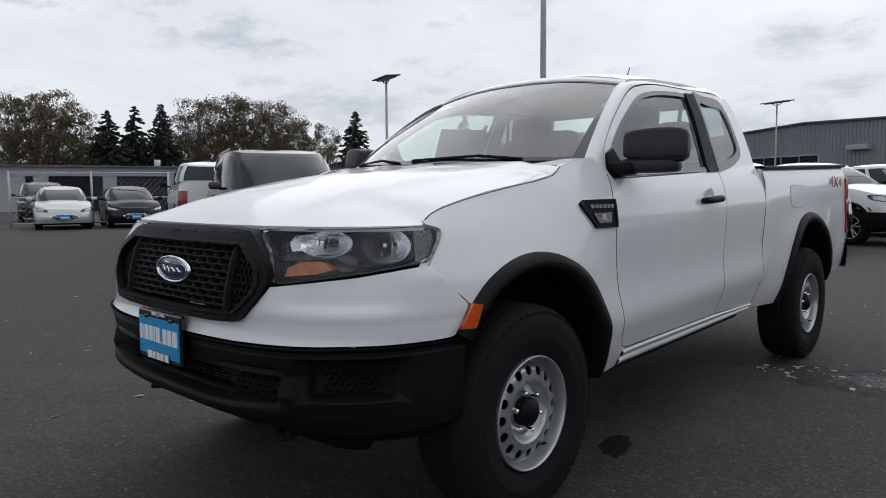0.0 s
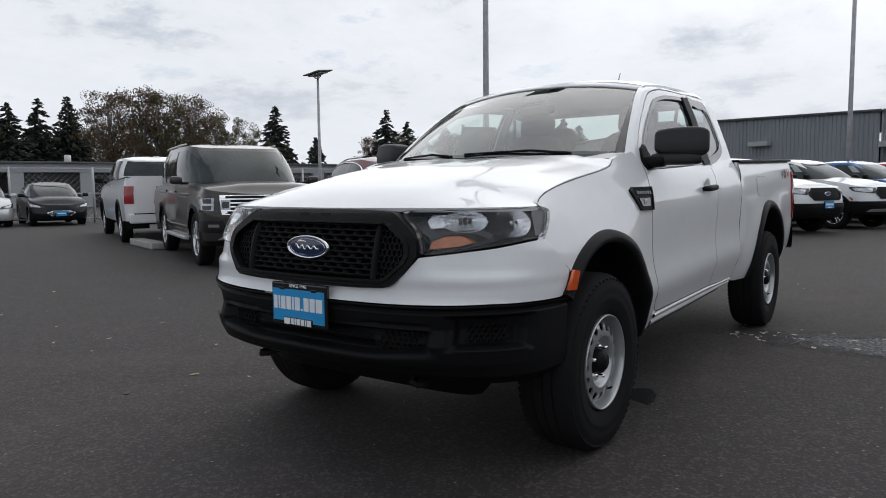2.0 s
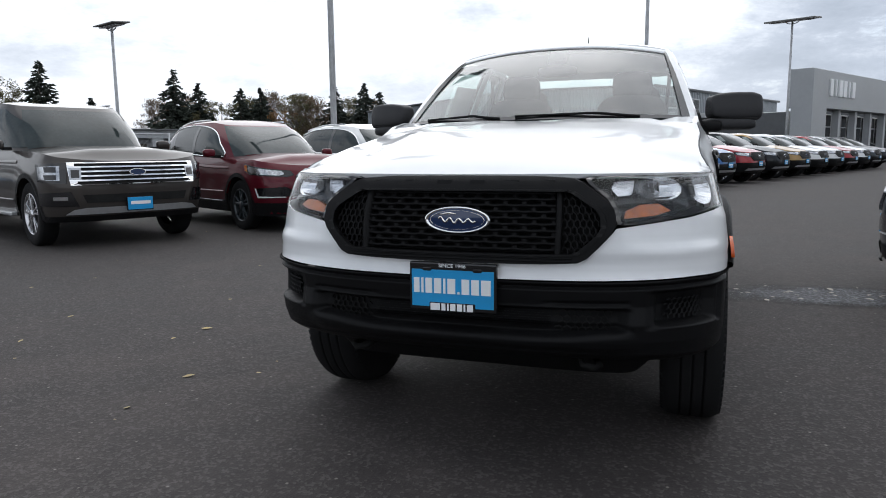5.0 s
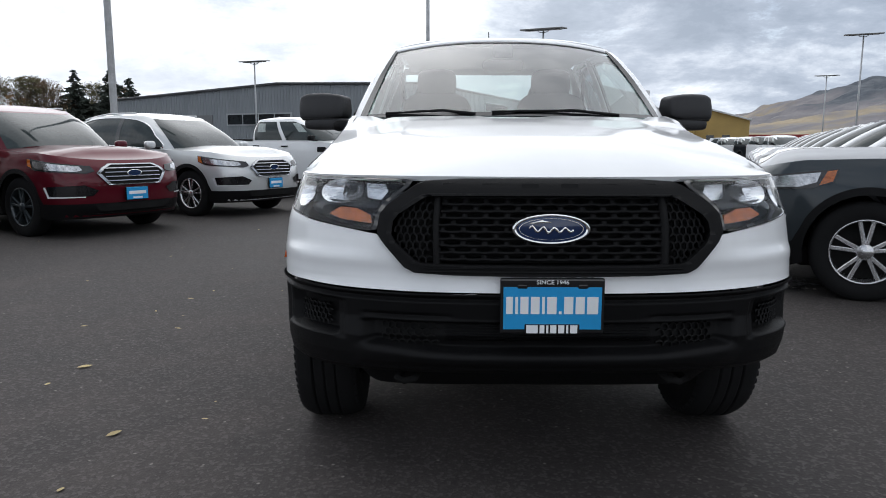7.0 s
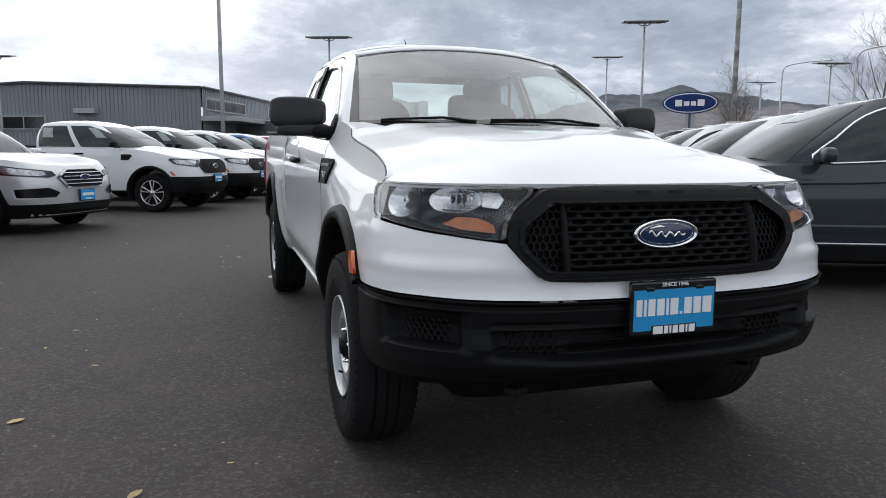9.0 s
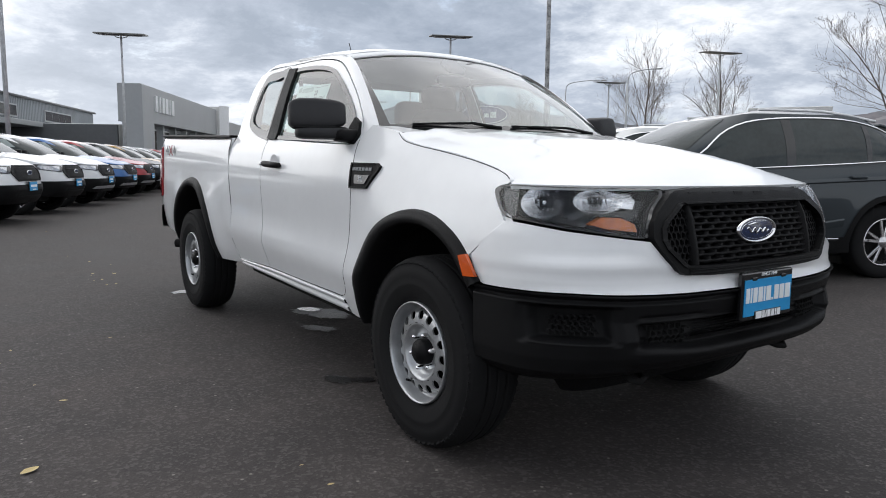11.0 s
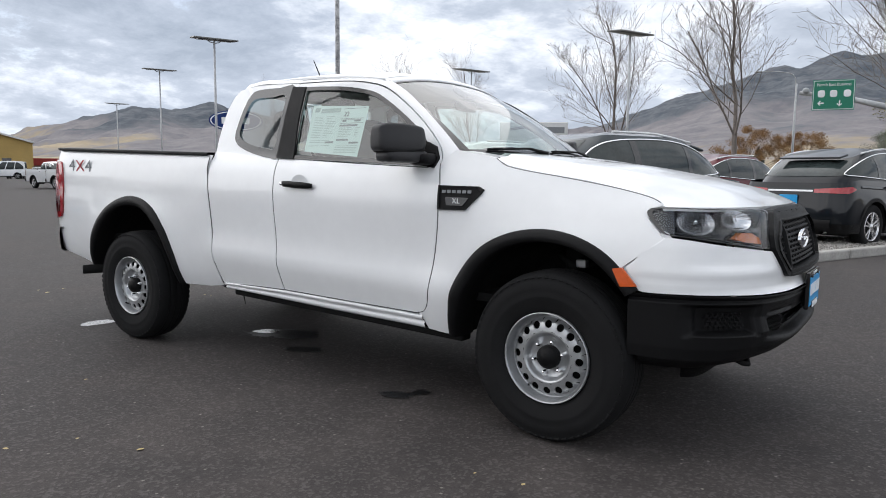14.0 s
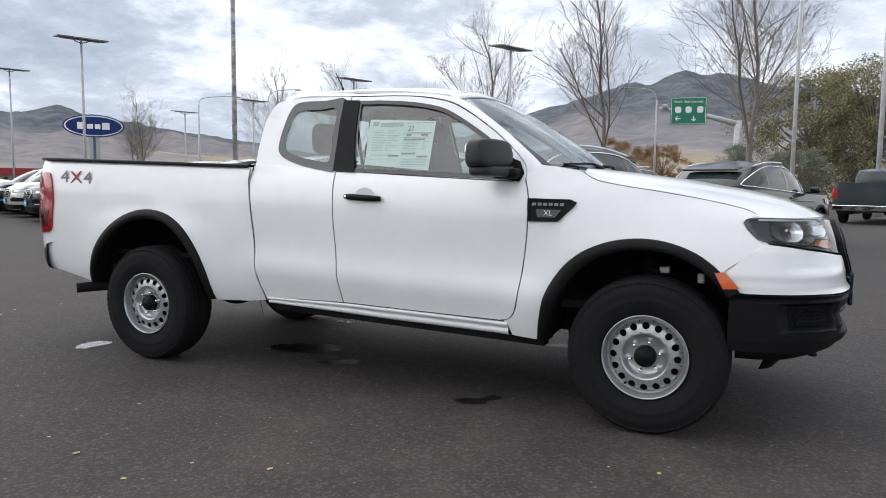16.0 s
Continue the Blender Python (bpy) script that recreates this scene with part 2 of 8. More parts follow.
PLATE_BLUE = surface("blue_plate_card", (0.018, 0.29, 0.62), rough=0.4, vary=0.05)
INK_WHITE = surface("white_print", (0.82, 0.83, 0.84), rough=0.45, vary=0.03)
GREY_PRINT = surface("grey_print", (0.20, 0.21, 0.22), rough=0.5)
PALE_PRINT = surface("faded_print", (0.40, 0.47, 0.46), rough=0.5)
RED_PRINT = surface("red_print", (0.30, 0.02, 0.03), rough=0.4)
PAPER = surface("sticker_paper", (0.72, 0.80, 0.79), rough=0.6, vary=0.04)
BLUE_ENAMEL = surface("navy_badge_enamel", (0.008, 0.022, 0.075), rough=0.15, coat=0.7)
GAP = surface("shadowed_seam", (0.11, 0.11, 0.115), rough=0.9, spec=0.1, vary=0.2)
DARK_RED_LENS = surface("dark_red_lens", (0.07, 0.004, 0.006), rough=0.15, coat=0.8)
ASPHALT = asphalt_surface()

# ---- mesh helpers ----


def part(name, bm, material, parent, label=""):
    me = bpy.data.meshes.new(name)
    bm.to_mesh(me)
    bm.free()
    me.materials.append(material)
    ob = new(name, me)
    ob.parent = parent
    if label:
        ob["label"] = label
    return ob


def thing(name, label, category, group="", kind=""):
    return tagged(new(name), label, category, group, kind)


def lone(name, bm, material, label, category, group="", kind=""):
    return tagged(part(name, bm, material, None), label, category, group, kind)


def sstep(a, b, x):
    k = min(1.0, max(0.0, (x - a) / (b - a)))
    return k * k * (3 - 2 * k)


def table(x, xs, ys):
    return float(np.interp(x, xs, ys))


def spline(pts, n=5, closed=False):
    """A smooth line through points (2D or 3D)."""
    pts = [Vector(p) for p in pts]
    m, out = len(pts), []
    for i in range(m if closed else m - 1):
        p1, p2 = pts[i], pts[(i + 1) % m]
        p0 = pts[(i - 1) % m] if closed or i > 0 else p1 * 2 - p2
        p3 = pts[(i + 2) % m] if closed or i + 2 < m else p2 * 2 - p1
        for k in range(n):
            t = k / n
            out.append(0.5 * (2 * p1 + (p2 - p0) * t + (2 * p0 - 5 * p1 + 4 * p2 - p3) * t * t + (3 * p1 - p0 - 3 * p2 + p3) * t ** 3))
    if not closed:
        out.append(pts[-1])
    return out


def tidy(outline):
    out = []
    for p in outline:
        p = Vector((p[0], p[1]))
        if not out or (p - out[-1]).length > 1e-4:
            out.append(p)
    if (out[0] - out[-1]).length < 1e-4:
        out.pop()
    return out


def panel(outline, fn, step=(0.07, 0.07), lip=None):
    """A sheet cut to an outline in two coordinates, laid on the surface fn(u, v), with a folded edge."""
    pts = tidy(outline)
    bm = bmesh.new()
    bm.faces.new([bm.verts.new((p.x, p.y, 0)) for p in pts])
    for axis in (0, 1):
        lo, hi = min(p[axis] for p in pts), max(p[axis] for p in pts)
        count = max(1, int(math.ceil((hi - lo) / step[axis])))
        for i in range(1, count):
            co, no = [0, 0, 0], [0, 0, 0]
            co[axis], no[axis] = lo + (hi - lo) * i / count, 1
            bmesh.ops.bisect_plane(bm, geom=bm.verts[:] + bm.edges[:] + bm.faces[:], plane_co=co, plane_no=no, dist=1e-5)
    rim = [e for e in bm.edges if e.is_boundary]
    for v in bm.verts:
        v.co = fn(v.co.x, v.co.y)
    for f in bm.faces:
        f.smooth = True
    if lip is not None:
        made = bmesh.ops.extrude_edge_only(bm, edges=rim)["geom"]
        for g in made:
            if isinstance(g, bmesh.types.BMVert):
                g.co += Vector(lip)
        for e in rim:
            e.smooth = False
    bmesh.ops.recalc_face_normals(bm, faces=bm.faces[:])
    return bm


def ring_panel(inner, outer, centre, fn, n=72, rows=2, lip=None):
    """A frame between two outlines round a common centre."""
    def reach(poly, a):
        d, c, best = Vector((math.cos(a), math.sin(a))), Vector(centre), 0.0
        for i, p in enumerate(poly):
            q = poly[(i + 1) % len(poly)]
            e, w = Vector(q[:2]) - Vector(p[:2]), Vector(p[:2]) - c
            det = d.x * -e.y + d.y * e.x
            if abs(det) > 1e-12:
                s, u = (w.x * -e.y + w.y * e.x) / det, (d.x * w.y - d.y * w.x) / det
                if -1e-6 <= u <= 1 + 1e-6 and s > best:
                    best = s
        return c + d * best
    angles = {2 * math.pi * i / n for i in range(n)}
    for poly in (inner, outer):
        for p in poly:
            angles.add(math.atan2(p[1] - centre[1], p[0] - centre[0]) % (2 * math.pi))
    bm, cols = bmesh.new(), []
    for a in sorted(angles):
        i, o = reach(inner, a), reach(outer, a)
        cols.append([bm.verts.new(fn(*(i + (o - i) * k / rows))) for k in range(rows + 1)])
    for a, b in zip(cols, cols[1:] + cols[:1]):
        for k in range(rows):
            bm.faces.new((a[k], a[k + 1], b[k + 1], b[k])).smooth = True
    rim = [e for e in bm.edges if e.is_boundary]
    if lip is not None:
        for g in bmesh.ops.extrude_edge_only(bm, edges=rim)["geom"]:
            if isinstance(g, bmesh.types.BMVert):
                g.co += Vector(lip)
        for e in rim:
            e.smooth = False
    bmesh.ops.recalc_face_normals(bm, faces=bm.faces[:])
    return bm


def grid(us, vs, fn, smooth=True, close=False):
    bm = bmesh.new()
    rows = [[bm.verts.new(fn(u, v)) for v in vs] for u in us]
    if close:
        rows.append(rows[0])
    for a, b in zip(rows, rows[1:]):
        for k in range(len(vs) - 1):
            quad = []
            for v in (a[k], b[k], b[k + 1], a[k + 1]):
                if v not in quad:
                    quad.append(v)
            if len(quad) > 2:
                bm.faces.new(quad).smooth = smooth
    bmesh.ops.recalc_face_normals(bm, faces=bm.faces[:])
    return bm


def spread(a, b, n):
    return [a + (b - a) * i / n for i in range(n + 1)]


def add_box(bm, centre, size, bevel=0.0, turn=None, segments=2):
    m = Matrix.Translation(centre) @ (turn or Matrix()) @ Matrix.Diagonal((*size, 1))
    tmp = bmesh.new()
    bmesh.ops.create_cube(tmp, size=1.0, matrix=m)
    if bevel:
        bmesh.ops.bevel(tmp, geom=tmp.edges[:], offset=bevel, segments=segments, profile=0.5, affect="EDGES")
    return merge(bm, tmp)


def merge(bm, other):
    me = bpy.data.meshes.new("tmp")
    other.to_mesh(me)
    other.free()
    bm.from_mesh(me)
    bpy.data.meshes.remove(me)
    return bm


def box(centre, size, bevel=0.0, turn=None, segments=2):
    return add_box(bmesh.new(), centre, size, bevel, turn, segments)


def tube(points, radius, sides=8, cap=True):
    """A round bar along points; radius may be a list."""
    bm = bmesh.new()
    pts = [Vector(p) for p in points]
    rads = radius if isinstance(radius, (list, tuple)) else [radius] * len(pts)
    rows = []
    for i, p in enumerate(pts):
        d = (pts[min(i + 1, len(pts) - 1)] - pts[max(i - 1, 0)]).normalized()
        a = d.cross(Vector((0, 0, 1)) if abs(d.z) < 0.9 else Vector((1, 0, 0))).normalized()
        b = d.cross(a)
        rows.append([bm.verts.new(p + (a * math.cos(2 * math.pi * k / sides) + b * math.sin(2 * math.pi * k / sides)) * rads[i]) for k in range(sides)])
    for r, s in zip(rows, rows[1:]):
        for k in range(sides):
            bm.faces.new((r[k], r[(k + 1) % sides], s[(k + 1) % sides], s[k])).smooth = True
    if cap:
        bm.faces.new(rows[0][::-1])
        bm.faces.new(rows[-1])
    return bm


def lathe(profile, centre, sgn, n=48):
    """Turned about the y axis: profile of (radius, outward y)."""
    c = Vector(centre)
    return grid([2 * math.pi * i / n for i in range(n)], range(len(profile)), lambda a, k: c + Vector((profile[k][0] * math.cos(a), sgn * profile[k][1], profile[k][0] * math.sin(a))), close=True)


def blob(centre, size, power=4.0, nu=20, nv=12, turn=None):
    """A rounded block (superellipsoid)."""
    c, e = Vector(centre), 2.0 / power

    def f(u, v):
        cu, su, cv, sv = math.cos(u), math.sin(u), math.cos(v), math.sin(v)
        p = Vector((size[0] / 2 * math.copysign(abs(cu) ** e, cu) * abs(cv) ** e, size[1] / 2 * math.copysign(abs(su) ** e, su) * abs(cv) ** e, size[2] / 2 * math.copysign(abs(sv) ** e, sv)))
        return c + (turn @ p if turn else p)
    bm = grid([2 * math.pi * i / nu for i in range(nu)], spread(-math.pi / 2, math.pi / 2, nv), f, close=True)
    bmesh.ops.remove_doubles(bm, verts=bm.verts[:], dist=1e-5)
    return bm


def edge_strip(line, inner, outer, fn):
    """A strip of even width along a closed outline in two coordinates."""
    pts = tidy(line)
    m = sum(pts, Vector((0, 0))) / len(pts)
    rows = []
    for i, p in enumerate(pts):
        d = (pts[(i + 1) % len(pts)] - pts[i - 1]).normalized()
        nrm = Vector((d.y, -d.x))
        if nrm.dot(p - m) < 0:
            nrm = -nrm
        rows.append((p - nrm * inner, p, p + nrm * outer))
    return grid(range(len(rows)), range(3), lambda i, k: fn(*rows[i][k]), close=True)


def letters(text, size, place, material, parent, name="lettering", depth=0.001, label=""):
    """Raised letters; place is the pose of their middle (x along the line, y up)."""
    cu = bpy.data.curves.new(name, "FONT")
    cu.body, cu.size, cu.extrude, cu.align_x, cu.align_y = text, size, depth, "CENTER", "CENTER"
    tmp = new(name, cu)
    bpy.context.view_layer.update()
    me = bpy.data.meshes.new_from_object(tmp)
    bpy.data.objects.remove(tmp)
    me.transform(place)
    me.materials.clear()
    me.materials.append(material)
    ob = new(name, me)
    ob.parent = parent
    if label:
        ob["label"] = label
    return ob

# ---- the white pickup truck ----
RAKE = 0.029
WHEELBASE, TYRE_R = 3.226, 0.381
SIDE_W = (0.34, 0.40, 0.46, 0.53, 0.565, 0.60, 0.64, 0.70, 0.78, 0.90, 1.00, 1.08, 1.14, 1.185, 1.215, 1.50, 1.66, 1.76)
SIDE_Y = (0.79, 0.820, 0.843, 0.862, 0.875, 0.884, 0.8800, 0.869, 0.865, 0.870, 0.872, 0.860, 0.843, 0.820, 0.796, 0.695, 0.625, 0.52)
BED_W = (0.34, 0.40, 0.46, 0.60, 0.80, 1.00, 1.10, 1.16, 1.20, 1.23)
BED_Y = (0.80, 0.828, 0.850, 0.872, 0.880, 0.874, 0.862, 0.850, 0.838, 0.815)
NOSE_Z = (0.38, 0.50, 0.75, 0.90, 1.05, 1.10, 1.30)
NOSE_Y = (0.865, 0.882, 0.888, 0.868, 0.822, 0.79, 0.70)
FACE_Z = (0.36, 0.40, 0.45, 0.50, 0.56, 0.62, 0.70, 0.73, 0.85, 0.95, 1.03, 1.06, 1.12)
FACE_X = (-0.16, -0.10, -0.03, 0.0, 0.02, 0.0, 0.02, 0.0, -0.015, -0.04, -0.085, -0.13, -0.20)


def rounded(xs, ys, soft=0.016):
    """A section line with its corners eased."""
    u = np.arange(xs[0], xs[-1] + 0.002, 0.002)
    v = np.interp(u, xs, ys)
    k = np.exp(-0.5 * (np.arange(-30, 31) * 0.002 / soft) ** 2)
    v = np.convolve(np.pad(v, 30, mode="reflect", reflect_type="odd"), k / k.sum(), mode="valid")
    return tuple(u), tuple(v)


SIDE_W, SIDE_Y = rounded(SIDE_W, SIDE_Y)
BED_W, BED_Y = rounded(BED_W, BED_Y)


def body_y(x, z):
    w = z + RAKE * x
    d = table(w, SIDE_W, SIDE_Y)
    if x < -2.378 and w < 1.26:
        d = table(w, BED_W, BED_Y)
        if x < -4.16:
            d -= 0.075 * ((-4.16 - x) / 0.19) ** 2
    f = table(z, NOSE_Z, NOSE_Y)
    if x > 0.35:
        k = min(0.999, (x - 0.35) / 0.53)
        return f * (1 - k ** 3) ** (1 / 3)
    y = d + (f - d) * sstep(-0.65, 0.35, x)
    for ax, r0 in ((-0.035, 0.53), (-3.226, 0.56)):
        r = math.hypot(x - ax, z - 0.41)
        y += 0.020 * math.exp(-((r - r0) / 0.13) ** 2) * sstep(1.08, 0.8, z) * sstep(0.36, 0.08, x)
    return y


def face(a, z, out=0.0):
    """The nose: a runs from -1 (right side) over 0 (middle) to 1 (left side)."""
    th = min(abs(a), 0.9995) * math.pi / 2
    c, s = math.cos(th) ** (2 / 3), (math.sin(th) ** (2 / 3) if th > 0 else 0.0)
    x = 0.35 + 0.53 * c + table(z, FACE_Z, FACE_X) * math.cos(th) ** 0.7 + out * math.cos(th)
    return Vector((x, math.copysign((table(z, NOSE_Z, NOSE_Y)) * s + out * s * s, a), z))


def flank(sgn, out=0.0):
    return lambda x, z: Vector((x, sgn * (body_y(x, z) + out), z))


FLARE_F_OUT = spline(((-0.545, 0.40), (-0.532, 0.50), (-0.505, 0.62), (-0.462, 0.715), (-0.398, 0.80), (-0.316, 0.867), (-0.208, 0.916), (-0.101, 0.939), (0.003, 0.942), (0.105, 0.925), (0.205, 0.888), (0.28, 0.840), (0.342, 0.783), (0.404, 0.722)), 3)
FLARE_F_IN = spline(((-0.500, 0.39), (-0.485, 0.47), (-0.458, 0.55), (-0.410, 0.656), (-0.341, 0.755), (-0.259, 0.824), (-0.190, 0.857), (-0.095, 0.882), (0.005, 0.886), (0.100, 0.872), (0.180, 0.842), (0.245, 0.800), (0.305, 0.745), (0.350, 0.690)), 3)
FLARE_R_OUT = spline(((-3.792, 0.487), (-3.757, 0.60), (-3.705, 0.715), (-3.615, 0.828), (-3.477, 0.934), (-3.323, 0.993), (-3.171, 1.006), (-3.019, 0.974), (-2.885, 0.894), (-2.775, 0.765), (-2.705, 0.610), (-2.672, 0.443)), 3)
FLARE_R_IN = spline(((-3.750, 0.478), (-3.712, 0.57), (-3.659, 0.660), (-3.565, 0.772), (-3.445, 0.868), (-3.310, 0.928), (-3.171, 0.941), (-3.040, 0.917), (-2.930, 0.850), (-2.830, 0.740), (-2.758, 0.600), (-2.720, 0.445)), 3)
ARCH_F = [(p + q) / 2 for p, q in zip(FLARE_F_OUT, FLARE_F_IN)]
ARCH_R = [(p + q) / 2 for p, q in zip(FLARE_R_OUT, FLARE_R_IN)]
DOOR_FRONT = spline(((-0.637, 1.225), (-0.606, 1.125), (-0.602, 0.983), (-0.610, 0.868), (-0.631, 0.693), (-0.657, 0.558), (-0.692, 0.500), (-0.745, 0.484)), 4)
DOOR_MID = spline(((-1.709, 0.500), (-1.724, 0.618), (-1.742, 0.782), (-1.757, 0.944), (-1.766, 1.105), (-1.778, 1.252)), 4)
CAB_REAR = spline(((-2.276, 0.480), (-2.311, 0.613), (-2.328, 0.821), (-2.350, 1.027), (-2.374, 1.198), (-2.374, 1.303), (-2.380, 1.409), (-2.368, 1.571), (-2.333, 1.661), (-2.27, 1.712)), 4)
SEAM = spline(((-0.630, 1.225), (-0.655, 1.300), (-0.760, 1.405), (-0.900, 1.512), (-1.080, 1.620), (-1.220, 1.664), (-1.430, 1.690), (-1.780, 1.700)), 4)
DOOR_GLASS = spline(((-1.672, 1.262), (-1.694, 1.45), (-1.711, 1.62), (-1.7135, 1.655), (-1.706, 1.664), (-1.67, 1.6645), (-1.55, 1.660), (-1.37, 1.645), (-1.190, 1.611), (-1.072, 1.558), (-0.925, 1.470), (-0.817, 1.393), (-0.745, 1.325), (-0.700, 1.225)), 3)
QUARTER_GLASS = spline(((-2.225, 1.425), (-2.212, 1.548), (-2.185, 1.645), (-2.123, 1.676), (-1.95, 1.678), (-1.816, 1.677), (-1.80, 1.452), (-1.790, 1.272), (-1.872, 1.267), (-2.019, 1.292), (-2.144, 1.330), (-2.205, 1.368)), 3, True)
HOOD_EDGE = spline(((0.462, 1.062), (0.425, 1.082), (0.363, 1.100), (0.242, 1.126), (0.118, 1.148), (-0.011, 1.169), (-0.145, 1.189), (-0.270, 1.214), (-0.335, 1.250)), 3)
ROOF_EDGE = ((-1.14, 1.688), (-1.20, 1.700), (-1.43, 1.724), (-1.76, 1.737), (-2.12, 1.738), (-2.28, 1.715))


def steel_wheel(parent, x, sgn):
    """Tyre and silver steel rim; the thing's origin is the hub."""
    c = Vector((x, 0, TYRE_R - 0.004))
    yo = 0.905
    wheel = new("wheel")
    wheel.parent = parent
    R = TYRE_R
    prof = [(0.206, yo - 0.222), (0.225, yo - 0.236), (0.29, yo - 0.246), (0.345, yo - 0.240), (0.366, yo - 0.228)]
    tread = [(R - 0.004, yo - 0.205)]
    for g in (-0.165, -0.122, -0.079):
        tread += [(R, yo + g - 0.010), (R, yo + g - 0.004), (R - 0.011, yo + g - 0.003), (R - 0.011, yo + g + 0.003), (R, yo + g + 0.004), (R, yo + g + 0.010)]
    prof += tread + [(R - 0.003, yo - 0.045), (0.368, yo - 0.022), (0.362, yo - 0.014), (0.352, yo - 0.009), (0.346, yo - 0.010), (0.338, yo - 0.004), (0.305, yo - 0.001), (0.282, yo - 0.005), (0.276, yo - 0.002), (0.268, yo - 0.005), (0.225, yo - 0.010), (0.209, yo - 0.022), (0.2015, yo - 0.030)]
    tyre = part("tyre", lathe(prof, c, sgn, 72), RUBBER, wheel, "black rubber tyre with block tread")
    # shoulder blocks of the tread
    lugs = bmesh.new()
    for i in range(64):
        a = 2 * math.pi * i / 64
        for yy, tilt in ((yo - 0.024, 0.5), (yo - 0.223, -0.5)):
            turn = Matrix.Rotation(-a, 4, "Y") @ Matrix.Rotation(0.12, 4, "X") @ Matrix.Rotation(sgn * tilt, 4, "Z")
            p = c + Vector((0.3555 * math.cos(a), sgn * yy, 0.3555 * math.sin(a)))
            add_box(lugs, p, (0.020, 0.030, 0.022), 0.0, turn)
    part("tread_pattern", lugs, RUBBER, tyre)["kind"] = "stuff"
    rim = part("rim", lathe([(0.2015, yo - 0.030), (0.2035, yo - 0.016), (0.2015, yo - 0.010), (0.197, yo - 0.011), (0.1955, yo - 0.020), (0.193, yo - 0.026), (0.1915, yo - 0.045), (0.189, yo - 0.066), (0.180, yo - 0.072), (0.173, yo - 0.068)], c, sgn, 72), RIM_STEEL, wheel, "silver painted steel rim with sixteen round holes")
    # pierced face: sixteen sectors, each with a round hole
    disc, n = bmesh.new(), 16

    def disc_y(r):
        return table(r, (0.085, 0.093, 0.107, 0.118, 0.140, 0.162, 0.170, 0.175), (yo - 0.055, yo - 0.040, yo - 0.0305, yo - 0.029, yo - 0.033, yo - 0.040, yo - 0.048, yo - 0.070))
    r0, r1 = 0.117, 0.175
    for i in range(n):
        a0 = 2 * math.pi * i / n
        half, rc, hr = math.pi / n, 0.1490, 0.0172
        inner, outer, mid = [], [], []
        for k in range(16):
            q = 2 * math.pi * k / 16
            du, dv = math.cos(q), math.sin(q)
            s = min((r1 - rc) / du if du > 1e-6 else ((rc - r0) / -du if du < -1e-6 else 9), (half * rc) / abs(dv) if abs(dv) > 1e-6 else 9)
            for store, k2 in ((inner, hr), (outer, s)):
                rr, aa = rc + du * k2, a0 + dv * k2 / rc
                store.append(Vector((rr * math.cos(aa), sgn * disc_y(rr), rr * math.sin(aa))) + c)
        vi = [disc.verts.new(p) for p in inner]
        vo = [disc.verts.new(p) for p in outer]
        vd = [disc.verts.new(p - Vector((0, sgn * 0.006, 0))) for p in inner]
        vw = [disc.verts.new(p - Vector((0, sgn * 0.0008, 0))) for p in inner]
        for k in range(16):
            j = (k + 1) % 16
            disc.faces.new((vi[k], vo[k], vo[j], vi[j])).smooth = True
            disc.faces.new((vd[k], vw[k], vw[j], vd[j]))
    bmesh.ops.remove_doubles(disc, verts=disc.verts[:], dist=0.0006)
    part("rim_face", disc, RIM_STEEL, wheel)
    part("hub_face", lathe([(0.117, disc_y(0.117)), (0.113, yo - 0.0285), (0.108, yo - 0.031), (0.102, yo - 0.042), (0.096, yo - 0.055), (0.088, yo - 0.062), (0.050, yo - 0.063), (0.046, yo - 0.062)], c, sgn, 48), RIM_STEEL, wheel)
    part("brake_drum", lathe([(0.180, yo - 0.085), (0.175, yo - 0.095), (0.0, yo - 0.095)], c, sgn, 32), DARK, wheel, "dark brake disc behind the holes")
    part("hub_cap", lathe([(0.053, yo - 0.066), (0.052, yo - 0.034), (0.047, yo - 0.024), (0.036, yo - 0.020), (0.034, yo - 0.014), (0.0, yo - 0.013)], c, sgn, 24), PLASTIC, wheel, "black centre cap")
    for i in range(6):
        a = 2 * math.pi * (i + 0.25) / 6
        p = c + Vector((0.0715 * math.cos(a), 0, 0.0715 * math.sin(a)))
        part("lug_nut", lathe([(0.0105, yo - 0.066), (0.0100, yo - 0.044), (0.008, yo - 0.032), (0.005, yo - 0.028), (0.0, yo - 0.027)], p, sgn, 10), CHROME, wheel)
    a = -2.15
    p = c + Vector((0.172 * math.cos(a), sgn * (yo - 0.046), 0.172 * math.sin(a)))
    part("valve", tube((p, p + Vector((0.012, sgn * 0.025, 0.012))), 0.005, 6), PLASTIC, wheel)
    return wheel


def hood_z(x, y):
    edge = table(x, (-0.45, -0.345, -0.27, -0.145, 0.118, 0.363, 0.446, 0.60, 0.70, 0.78), (1.262, 1.250, 1.214, 1.189, 1.148, 1.100, 1.066, 1.050, 1.045, 1.041))
    mid = table(x, (-0.50, -0.40, -0.2, 0.1, 0.4, 0.6, 0.70, 0.745, 0.78), (1.287, 1.279, 1.258, 1.218, 1.166, 1.120, 1.084, 1.058, 1.041))
    ye = 0.80
    k = min(1.0, abs(y) / ye)
    z = edge + (mid - edge) * (1 - k ** 2.6)
    # two long creases that widen towards the windscreen
    yc = 0.42 + 0.16 * sstep(0.7, -0.4, x)
    z += 0.010 * sstep(yc + 0.045, yc - 0.02, abs(y)) * sstep(0.74, 0.5, x)
    z -= 0.010 * sstep(0.20, 0.10, abs(y)) * sstep(0.1, -0.3, x) * 0.6
    return z


